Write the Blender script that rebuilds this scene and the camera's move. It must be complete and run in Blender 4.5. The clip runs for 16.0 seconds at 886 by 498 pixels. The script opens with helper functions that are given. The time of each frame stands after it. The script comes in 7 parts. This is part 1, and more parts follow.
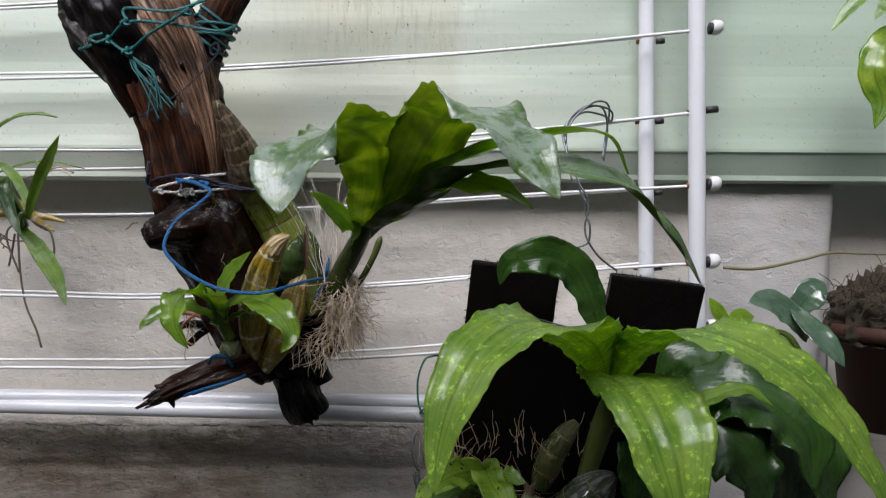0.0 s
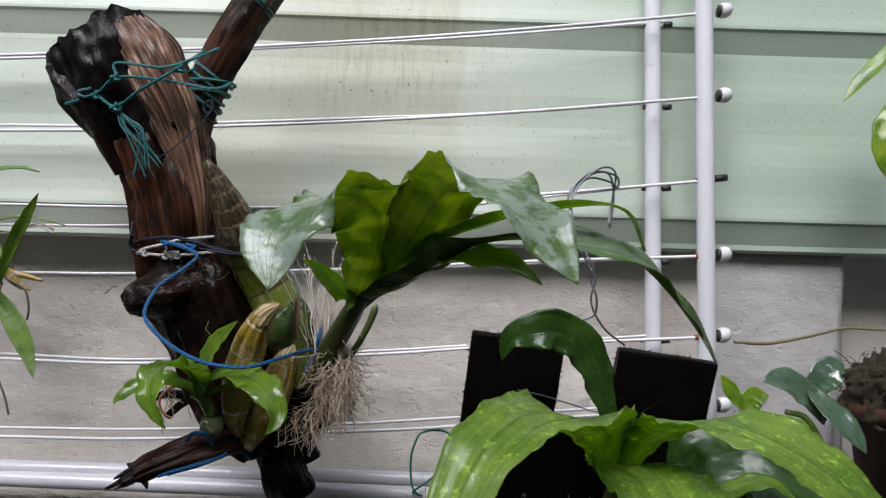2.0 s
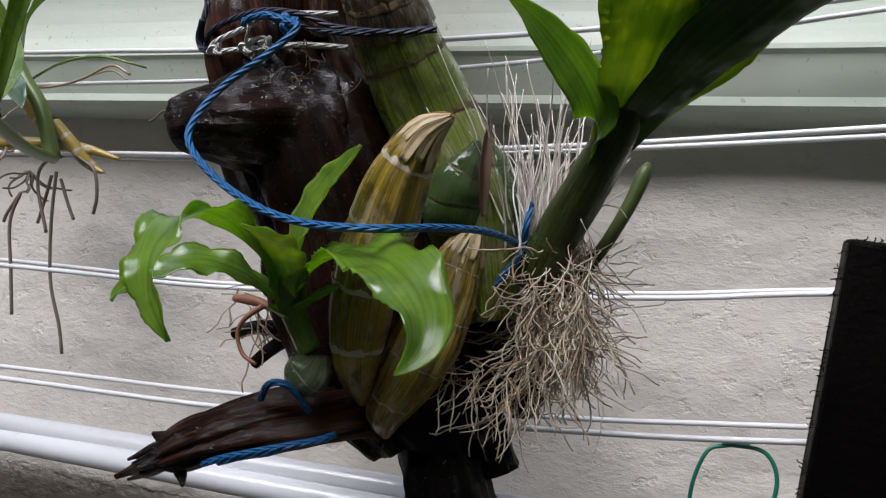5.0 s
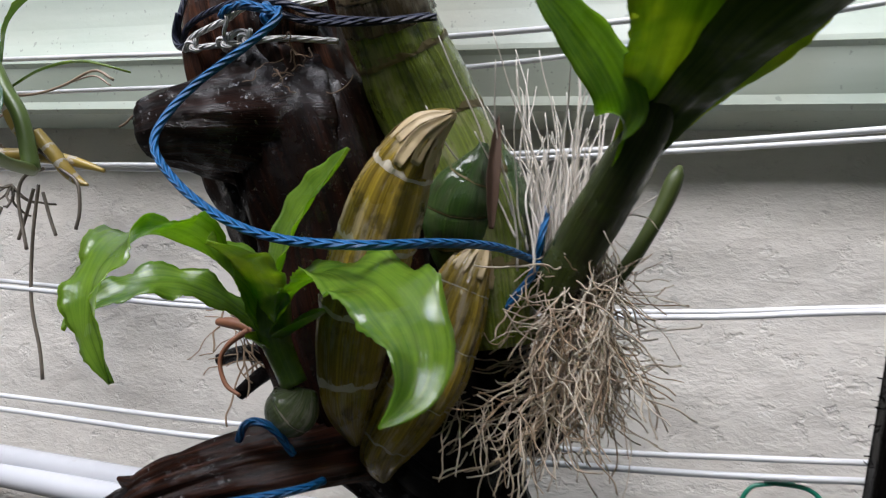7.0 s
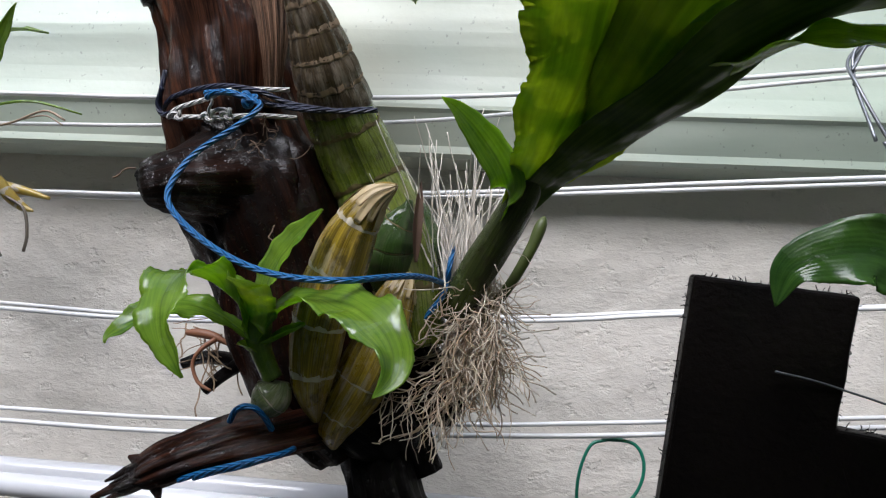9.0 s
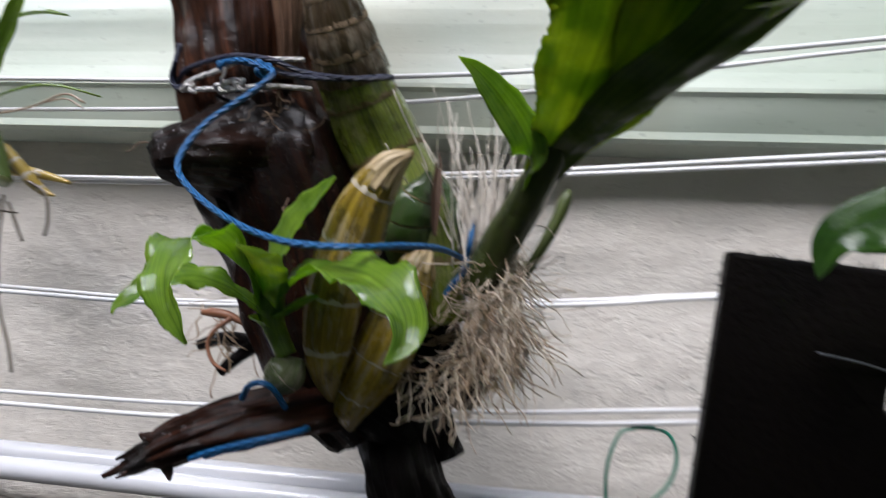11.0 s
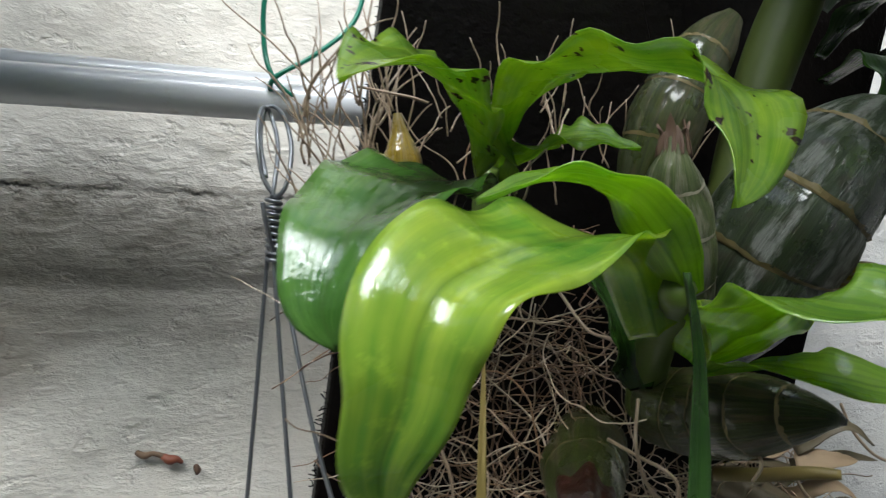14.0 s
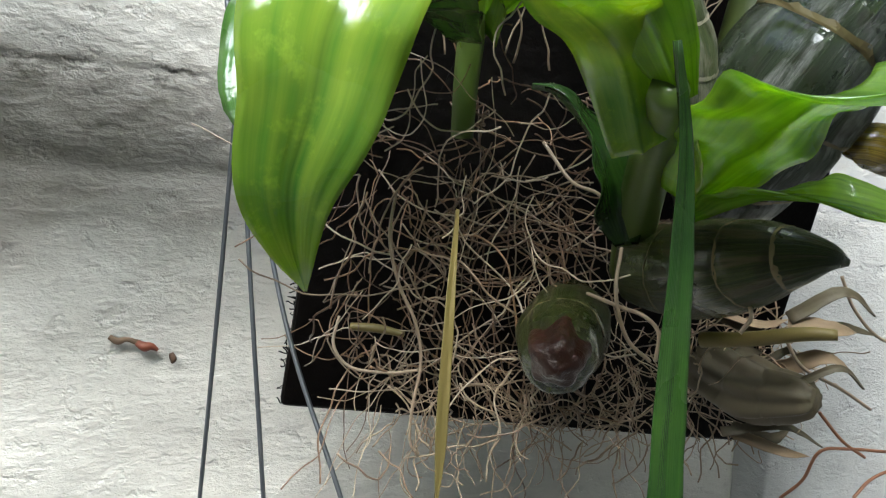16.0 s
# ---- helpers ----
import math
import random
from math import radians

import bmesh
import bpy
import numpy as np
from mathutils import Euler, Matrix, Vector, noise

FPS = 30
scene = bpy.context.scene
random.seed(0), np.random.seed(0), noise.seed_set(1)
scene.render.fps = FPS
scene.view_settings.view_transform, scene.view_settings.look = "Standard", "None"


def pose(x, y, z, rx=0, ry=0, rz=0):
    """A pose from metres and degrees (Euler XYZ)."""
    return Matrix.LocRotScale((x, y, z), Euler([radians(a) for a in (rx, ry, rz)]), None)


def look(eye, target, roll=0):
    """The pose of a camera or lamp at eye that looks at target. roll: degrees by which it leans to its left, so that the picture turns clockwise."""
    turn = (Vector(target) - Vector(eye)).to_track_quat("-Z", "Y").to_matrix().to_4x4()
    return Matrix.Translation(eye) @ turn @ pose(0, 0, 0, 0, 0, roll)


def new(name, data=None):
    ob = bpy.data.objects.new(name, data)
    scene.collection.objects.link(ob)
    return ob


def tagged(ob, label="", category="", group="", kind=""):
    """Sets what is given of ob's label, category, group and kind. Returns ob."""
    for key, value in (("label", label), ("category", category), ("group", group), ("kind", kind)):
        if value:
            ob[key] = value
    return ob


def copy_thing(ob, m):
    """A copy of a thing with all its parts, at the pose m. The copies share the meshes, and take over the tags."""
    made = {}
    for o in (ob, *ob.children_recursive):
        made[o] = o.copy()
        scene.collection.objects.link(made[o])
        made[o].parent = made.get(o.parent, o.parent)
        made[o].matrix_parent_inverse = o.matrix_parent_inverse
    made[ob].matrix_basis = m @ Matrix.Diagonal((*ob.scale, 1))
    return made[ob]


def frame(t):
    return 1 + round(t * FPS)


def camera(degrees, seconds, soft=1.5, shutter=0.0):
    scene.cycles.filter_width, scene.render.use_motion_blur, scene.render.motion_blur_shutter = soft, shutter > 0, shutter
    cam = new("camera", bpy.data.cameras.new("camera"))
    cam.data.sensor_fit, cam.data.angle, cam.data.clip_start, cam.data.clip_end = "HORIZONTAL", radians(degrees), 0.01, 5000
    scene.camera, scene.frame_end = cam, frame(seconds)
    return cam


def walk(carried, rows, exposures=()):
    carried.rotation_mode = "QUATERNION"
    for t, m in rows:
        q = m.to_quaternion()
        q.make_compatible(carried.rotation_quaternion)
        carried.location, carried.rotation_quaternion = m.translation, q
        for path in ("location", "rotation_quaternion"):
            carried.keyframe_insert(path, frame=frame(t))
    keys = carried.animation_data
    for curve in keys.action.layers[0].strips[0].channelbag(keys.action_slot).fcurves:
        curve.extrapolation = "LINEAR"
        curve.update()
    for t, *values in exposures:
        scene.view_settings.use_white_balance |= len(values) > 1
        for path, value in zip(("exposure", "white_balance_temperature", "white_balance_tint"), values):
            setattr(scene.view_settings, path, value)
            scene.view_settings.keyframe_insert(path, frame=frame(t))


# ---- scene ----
cam = camera(64.8, 16.0, soft=1.15, shutter=0.6)
PATH = [
    (0, (0.019, 0.027, 1.53), (0.019, 2.027, 1.495), 0.4),
    (0.5, (0.019, 0.019, 1.537), (0.021, 2.019, 1.519), 0.6),
    (1, (0.011, 0.017, 1.534), (0.035, 2.017, 1.517), 0.9),
    (1.5, (-0.003, 0.038, 1.546), (0.056, 2.036, 1.615), 1.3),
    (2, (0.006, 0.075, 1.555), (0.033, 2.072, 1.663), 1.5),
    (2.5, (-0.017, 0.112, 1.54), (-0.049, 2.109, 1.65), 2.8),
    (3, (-0.107, 0.215, 1.501), (-0.218, 2.205, 1.674), 1.2),
    (3.5, (-0.076, 0.367, 1.451), (-0.39, 2.327, 1.692), 4.2),
    (4, (-0.077, 0.469, 1.45), (-0.551, 2.401, 1.651), 5.8),
    (4.5, (-0.081, 0.519, 1.432), (-0.555, 2.456, 1.576), 6.1),
    (4.7, (-0.074, 0.523, 1.43), (-0.56, 2.457, 1.592), 5.6),
    (6.8, (-0.074, 0.57, 1.433), (-0.624, 2.484, 1.622), 3.9),
    (7, (-0.082, 0.577, 1.438), (-0.63, 2.49, 1.638), 4.6),
    (7.5, (-0.089, 0.585, 1.441), (-0.637, 2.501, 1.619), 4.8),
    (8, (-0.088, 0.556, 1.445), (-0.568, 2.487, 1.651), 5.0),
    (8.5, (-0.092, 0.456, 1.449), (-0.341, 2.421, 1.724), 3.7),
    (8.7, (-0.096, 0.427, 1.442), (-0.255, 2.408, 1.669), 3.3),
    (10.8, (-0.072, 0.468, 1.435), (-0.478, 2.413, 1.666), 5.0),
    (11, (-0.088, 0.453, 1.42), (-0.348, 2.422, 1.658), 3.5),
    (11.5, (-0.108, 0.405, 1.34), (-0.153, 2.382, 1.64), 1.3),
    (12, (-0.092, 0.424, 1.252), (0.007, 2.379, 1.658), -0.4),
    (12.5, (-0.104, 0.493, 1.189), (0.257, 2.402, 1.665), 1.3),
    (12.6, (-0.107, 0.506, 1.182), (0.257, 2.426, 1.608), 0.8),
    (13, (-0.1, 0.57, 1.157), (0.361, 2.499, 1.417), 1.0),
    (13.5, (-0.071, 0.637, 1.148), (0.512, 2.548, 1.234), 1.1),
    (14, (-0.043, 0.664, 1.171), (0.577, 2.565, 1.156), 1.1),
    (14.5, (-0.028, 0.674, 1.175), (0.584, 2.577, 1.117), 0.5),
    (15, (-0.022, 0.676, 1.154), (0.585, 2.581, 1.104), 1.1),
    (15.5, (-0.022, 0.677, 1.137), (0.573, 2.582, 1.007), 2.2),
    (16, (-0.023, 0.68, 1.13), (0.586, 2.578, 0.968), 3.0),
]
walk(cam, [(t, look(eye, target, lean)) for t, eye, target, lean in PATH],
     exposures=[(0.0, 0.08, 6200, 16), (1.5, 0.05, 6200, 16), (3.0, -0.1, 6100, 18), (4.7, 0.15, 6100, 16), (8.7, 0.4, 6000, 14), (11.5, 0.45, 6100, 16), (12.5, 0.8, 6300, 14), (13.5, 1.2, 6150, 6), (14.5, 1.45, 6050, 6), (16.0, 1.85, 6050, 4)])

# ---- light ----
world = bpy.data.worlds.new("sky")
scene.world = world
world.use_nodes = True
wn = world.node_tree.nodes
sky = wn.new("ShaderNodeTexSky")
sky.sky_type = "NISHITA"
sky.sun_disc = False
sky.sun_elevation = radians(46)
sky.sun_rotation = radians(198)
sky.air_density, sky.dust_density = 1.6, 4.0
wn["Background"].inputs["Strength"].default_value = 0.1
world.node_tree.links.new(sky.outputs[0], wn["Background"].inputs["Color"])
sun_data = bpy.data.lights.new("overcast_sun", "SUN")
sun_data.energy, sun_data.angle, sun_data.color = 4.4, radians(46), (0.97, 0.985, 1.0)
sun_ob = new("overcast_sun", sun_data)
sun_ob.matrix_world = look((-0.7, -1.0, 3.2), (0.0, 1.0, 1.0))


# ---- materials ----
class Mat:
    """A small wrapper to write node materials briefly."""

    def __init__(self, name):
        self.m = bpy.data.materials.new(name)
        self.m.use_nodes = True
        self.t = self.m.node_tree
        self.p = self.t.nodes["Principled BSDF"]
        self.out = self.t.nodes["Material Output"]

    def n(self, kind, **props):
        node = self.t.nodes.new("ShaderNode" + kind)
        for k, v in props.items():
            node.inputs[k.replace("_", " ")].default_value = v
        return node

    def l(self, a, b):
        self.t.links.new(a, b)

    def coords(self, which="Object", scale=(1, 1, 1)):
        c = self.t.nodes.new("ShaderNodeTexCoord")
        mp = self.t.nodes.new("ShaderNodeMapping")
        mp.inputs["Scale"].default_value = scale
        self.l(c.outputs[which], mp.inputs[0])
        return mp.outputs[0]

    def noise(self, vec, scale, detail=4.0, rough=0.55):
        nn = self.n("TexNoise", Scale=scale, Detail=detail, Roughness=rough)
        self.l(vec, nn.inputs["Vector"])
        return nn.outputs["Fac"]

    def ramp(self, fac, stops):
        r = self.t.nodes.new("ShaderNodeValToRGB")
        e = r.color_ramp.elements
        while len(e) < len(stops):
            e.new(0.5)
        for el, (pos, col) in zip(e, stops):
            el.position = pos
            el.color = (*col, 1) if len(col) == 3 else col
        self.l(fac, r.inputs[0])
        return r.outputs[0]

    def mix(self, fac, a, b, mode="MIX"):
        mx = self.t.nodes.new("ShaderNodeMix")
        mx.data_type, mx.blend_type = "RGBA", mode
        for val, sock in ((fac, mx.inputs[0]), (a, mx.inputs[6]), (b, mx.inputs[7])):
            if isinstance(val, (int, float)):
                sock.default_value = val
            elif isinstance(val, tuple):
                sock.default_value = (*val, 1)
            else:
                self.l(val, sock)
        return mx.outputs[2]

    def math(self, op, a, b=0.0):
        mt = self.t.nodes.new("ShaderNodeMath")
        mt.operation = op
        for val, sock in ((a, mt.inputs[0]), (b, mt.inputs[1])):
            if isinstance(val, (int, float)):
                sock.default_value = val
            else:
                self.l(val, sock)
        return mt.outputs[0]

    def bump(self, height, strength=0.3, dist=0.002, before=None):
        b = self.n("Bump", Strength=strength, Distance=dist)
        self.l(height, b.inputs["Height"])
        if before is not None:
            self.l(before, b.inputs["Normal"])
        return b.outputs[0]

    def set(self, **vals):
        for k, v in vals.items():
            sock = self.p.inputs[k.replace("_", " ")]
            if isinstance(v, (int, float)):
                sock.default_value = v
            elif isinstance(v, tuple):
                sock.default_value = (*v, 1)
            else:
                self.l(v, sock)
        return self.m


def band(m, value, lo, hi, soft):
    """1 where value lies between lo and hi, with soft edges."""
    a = m.t.nodes.new("ShaderNodeMapRange")
    a.interpolation_type = "SMOOTHSTEP"
    a.inputs[1].default_value, a.inputs[2].default_value = lo - soft, lo + soft
    b = m.t.nodes.new("ShaderNodeMapRange")
    b.interpolation_type = "SMOOTHSTEP"
    b.inputs[1].default_value, b.inputs[2].default_value = hi + soft, hi - soft
    m.l(value, a.inputs[0])
    m.l(value, b.inputs[0])
    return m.math("MULTIPLY", a.outputs[0], b.outputs[0])


def plaster_material(name, tint, stained):
    m = Mat(name)
    v = m.coords()
    big = m.noise(v, 5.0, 5)
    fine = m.noise(v, 60.0, 5)
    lump = m.noise(m.coords(scale=(1, 1, 1.5)), 28.0, 3, 0.5)
    brush = m.noise(m.coords(scale=(1, 1, 1.9)), 95.0, 3, 0.5)
    col = m.mix(m.ramp(big, [(0.35, (0, 0, 0)), (0.7, (1, 1, 1))]), tint, tuple(c * 0.88 for c in tint))
    col = m.mix(m.ramp(fine, [(0.63, (0, 0, 0)), (0.75, (0.5, 0.5, 0.5))]), col, (0.42, 0.39, 0.35))
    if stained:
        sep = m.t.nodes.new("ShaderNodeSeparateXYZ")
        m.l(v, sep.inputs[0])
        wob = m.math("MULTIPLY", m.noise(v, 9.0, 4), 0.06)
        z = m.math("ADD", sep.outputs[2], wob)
        # real brown stain, reaching lower in the west to stand for dimmer light
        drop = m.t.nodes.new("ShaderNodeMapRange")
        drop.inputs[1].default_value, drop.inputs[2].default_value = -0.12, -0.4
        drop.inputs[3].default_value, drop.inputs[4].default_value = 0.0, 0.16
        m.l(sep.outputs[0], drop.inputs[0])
        soil_and_shade = m.math("MULTIPLY", band(m, z, 0.5, 1.235, 0.02), band(m, m.math("ADD", z, drop.outputs[0]), 1.128, 1.6, 0.026))
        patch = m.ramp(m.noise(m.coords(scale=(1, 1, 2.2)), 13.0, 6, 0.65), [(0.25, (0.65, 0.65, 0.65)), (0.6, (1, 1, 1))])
        # stain strength rises westward, which paints in the light falloff there
        west_shade = m.t.nodes.new("ShaderNodeMapRange")
        west_shade.inputs[1].default_value, west_shade.inputs[2].default_value = 0.0, -0.35
        west_shade.inputs[3].default_value, west_shade.inputs[4].default_value = 0.32, 1.0
        m.l(sep.outputs[0], west_shade.inputs[0])
        soil_and_shade = m.math("MULTIPLY", soil_and_shade, m.math("MULTIPLY", patch, west_shade.outputs[0]))
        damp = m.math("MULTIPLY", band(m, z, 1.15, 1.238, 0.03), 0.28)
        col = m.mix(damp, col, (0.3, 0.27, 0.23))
        col = m.mix(m.math("MULTIPLY", soil_and_shade, 0.95), col, (0.115, 0.088, 0.056))
        specks = m.ramp(m.noise(v, 95.0, 2), [(0.66, (0, 0, 0)), (0.72, (1, 1, 1))])
        col = m.mix(m.math("MULTIPLY", specks, m.math("MULTIPLY", soil_and_shade, 0.8)), col, (0.05, 0.04, 0.03))
        mould = m.ramp(m.noise(m.coords(scale=(1, 1, 1.3)), 26.0, 6, 0.72), [(0.57, (0, 0, 0)), (0.66, (1, 1, 1))])
        col = m.mix(m.math("MULTIPLY", mould, m.math("MULTIPLY", soil_and_shade, 0.75)), col, (0.06, 0.05, 0.032))
        jag = m.math("MULTIPLY", m.math("SUBTRACT", m.noise(m.coords(scale=(1, 1, 0.05)), 38.0, 6, 0.7), 0.5), 0.022)
        line = m.math("SUBTRACT", m.math("ADD", sep.outputs[2], jag), 1.2055)
        thin = band(m, line, -0.0013, 0.0013, 0.0009)
        gaps = m.ramp(m.noise(m.coords(scale=(1, 1, 0.2)), 17.0, 5, 0.65), [(0.42, (0, 0, 0)), (0.55, (1, 1, 1))])
        col = m.mix(m.math("MULTIPLY", thin, m.math("MULTIPLY", gaps, 0.9)), col, (0.03, 0.024, 0.018))
        under = band(m, line, -0.014, 0.0, 0.004)
        tufts = m.ramp(m.noise(v, 70.0, 5, 0.7), [(0.5, (0, 0, 0)), (0.62, (1, 1, 1))])
        col = m.mix(m.math("MULTIPLY", under, m.math("MULTIPLY", tufts, 0.6)), col, (0.07, 0.06, 0.04))
        flies = m.ramp(m.noise(m.coords(scale=(1, 1, 1.4)), 48.0, 1), [(0.78, (0, 0, 0)), (0.8, (1, 1, 1))])
        col = m.mix(m.math("MULTIPLY", flies, 0.8), col, (0.1, 0.09, 0.08))
    crease = m.math("ABSOLUTE", m.math("SUBTRACT", m.noise(m.coords(scale=(1, 1, 1.9)), 58.0, 5, 0.62), 0.5))
    crease = m.math("MINIMUM", m.math("MULTIPLY", crease, 5.0), 1.0)
    h = m.mix(0.5, m.mix(0.5, lump, brush), m.mix(0.25, crease, fine))
    at = m.t.nodes.new("ShaderNodeSeparateXYZ")
    m.l(v, at.inputs[0])
    coarse = m.math("ADD", 0.4, m.math("MULTIPLY", band(m, at.outputs[2], 0.9, 1.25, 0.03), 0.2))
    h = m.math("MULTIPLY", h, coarse)
    pits = m.ramp(m.noise(m.coords(scale=(1, 1, 1.2)), 46.0, 4, 0.6), [(0.6, (1, 1, 1)), (0.68, (0, 0, 0))])
    h = m.mix(0.22, h, pits)
    return m.set(Base_Color=col, Roughness=m.ramp(big, [(0.3, (0.45, 0.45, 0.45)), (0.7, (0.62, 0.62, 0.62))]), Normal=m.bump(h, 0.6, 0.007))


def siding_material():
    m = Mat("siding_green_paint")
    v = m.coords()
    streak = m.noise(m.coords(scale=(1.0, 1, 9.0)), 5.0, 4)
    cloud = m.noise(v, 3.0, 4)
    col = m.mix(m.ramp(streak, [(0.35, (0, 0, 0)), (0.7, (1, 1, 1))]), (0.47, 0.54, 0.45), (0.545, 0.6, 0.515))
    col = m.mix(m.math("MULTIPLY", m.ramp(cloud, [(0.45, (0, 0, 0)), (0.7, (1, 1, 1))]), 0.35), col, (0.55, 0.57, 0.45))
    sep = m.t.nodes.new("ShaderNodeSeparateXYZ")
    m.l(v, sep.inputs[0])
    # light falling off to the east, mixed into the paint as darker green
    east_shade = m.t.nodes.new("ShaderNodeMapRange")
    east_shade.interpolation_type = "SMOOTHSTEP"
    east_shade.inputs[1].default_value, east_shade.inputs[2].default_value = 0.0, 0.55
    east_shade.inputs[3].default_value, east_shade.inputs[4].default_value = 0.0, 0.8
    m.l(sep.outputs[0], east_shade.inputs[0])
    col = m.mix(east_shade.outputs[0], col, (0.33, 0.42, 0.335))
    old = m.math("MULTIPLY", band(m, sep.outputs[0], -0.35, 0.04, 0.015), m.ramp(cloud, [(0.35, (0.2, 0.2, 0.2)), (0.65, (0.75, 0.75, 0.75))]))
    col = m.mix(m.math("MULTIPLY", old, 0.65), col, (0.4, 0.385, 0.27))
    zone = m.math("MULTIPLY", band(m, sep.outputs[0], -0.22, 0.06, 0.12), band(m, sep.outputs[2], 1.82, 2.0, 0.06))
    drip = m.noise(m.coords(scale=(7, 1, 1.0)), 14.0, 6, 0.7)
    mould = m.math("MULTIPLY", zone, m.ramp(drip, [(0.47, (0, 0, 0)), (0.66, (1, 1, 1))]))
    col = m.mix(m.math("MULTIPLY", mould, 0.5), col, (0.25, 0.24, 0.16))
    dots = m.ramp(m.noise(m.coords(scale=(1, 1, 0.7)), 190.0, 2), [(0.68, (0, 0, 0)), (0.71, (1, 1, 1))])
    everywhere = m.math("MAXIMUM", m.math("MULTIPLY", zone, 0.9), 0.35)
    col = m.mix(m.math("MULTIPLY", dots, everywhere), col, (0.06, 0.06, 0.045))
    wave = m.noise(m.coords(scale=(0.6, 1, 5)), 4.0, 2)
    h = m.mix(0.12, wave, m.noise(v, 90.0, 3))
    return m.set(Base_Color=col, Roughness=m.ramp(cloud, [(0.3, (0.32, 0.32, 0.32)), (0.7, (0.48, 0.48, 0.48))]), Normal=m.bump(h, 0.16, 0.01))


def enamel_material(name, tint=(0.72, 0.73, 0.76), rough=0.22):
    m = Mat(name)
    v = m.coords()
    chips = m.ramp(m.noise(v, 34.0, 5, 0.7), [(0.64, (0, 0, 0)), (0.72, (1, 1, 1))])
    col = m.mix(m.math("MULTIPLY", m.noise(v, 11.0, 5, 0.65), 0.55), tint, tuple(c * 0.75 for c in tint))
    col = m.mix(m.math("MULTIPLY", chips, 0.55), col, (0.4, 0.33, 0.27))
    return m.set(Base_Color=col, Roughness=rough, Normal=m.bump(m.noise(v, 40.0, 3), 0.08, 0.002), Coat_Weight=0.3, Coat_Roughness=0.1)


def wood_material(name, light, dark, black=0.5, spec=0.4, relief=0.003):
    """Wet, worn wood: long grain, black soaked patches and beads of water that catch the light."""
    m = Mat(name)
    grain = m.noise(m.coords("UV", (26, 2.6, 1)), 3.0, 9, 0.72)
    fibre = m.noise(m.coords("UV", (70, 9.0, 1)), 3.0, 4, 0.6)
    obj = m.coords()
    patch = m.noise(obj, 15.0, 5, 0.6)
    pits = m.noise(obj, 170.0, 3, 0.6)
    beads = m.noise(obj, 420.0, 2, 0.5)
    tone = m.mix(0.35, grain, fibre)
    col = m.mix(m.ramp(tone, [(0.42, (0, 0, 0)), (0.64, (1, 1, 1))]), dark, light)
    col = m.mix(m.math("MULTIPLY", m.ramp(m.mix(0.5, patch, m.noise(m.coords("UV", (5, 3.0, 1)), 3.0, 4, 0.6)), [(0.44, (0, 0, 0)), (0.56, (1, 1, 1))]), black), col, (0.004, 0.003, 0.0025))
    wet = m.ramp(m.noise(obj, 46.0, 4, 0.6), [(0.44, (0.0, 0.0, 0.0)), (0.66, (0.95, 0.95, 0.95))])
    drop = m.ramp(beads, [(0.62, (0, 0, 0)), (0.66, (1, 1, 1))])
    nrm = m.bump(m.mix(0.35, tone, m.mix(0.4, pits, patch)), 1.0, relief)
    film = m.bump(m.mix(0.4, fibre, beads), 0.7, 0.0012)
    return m.set(Base_Color=col, Roughness=0.5, Normal=nrm, Specular_IOR_Level=0.05,
                 Coat_Weight=m.math("MULTIPLY", m.math("MAXIMUM", wet, drop), spec), Coat_Roughness=0.14, Coat_IOR=1.6, Coat_Normal=film)


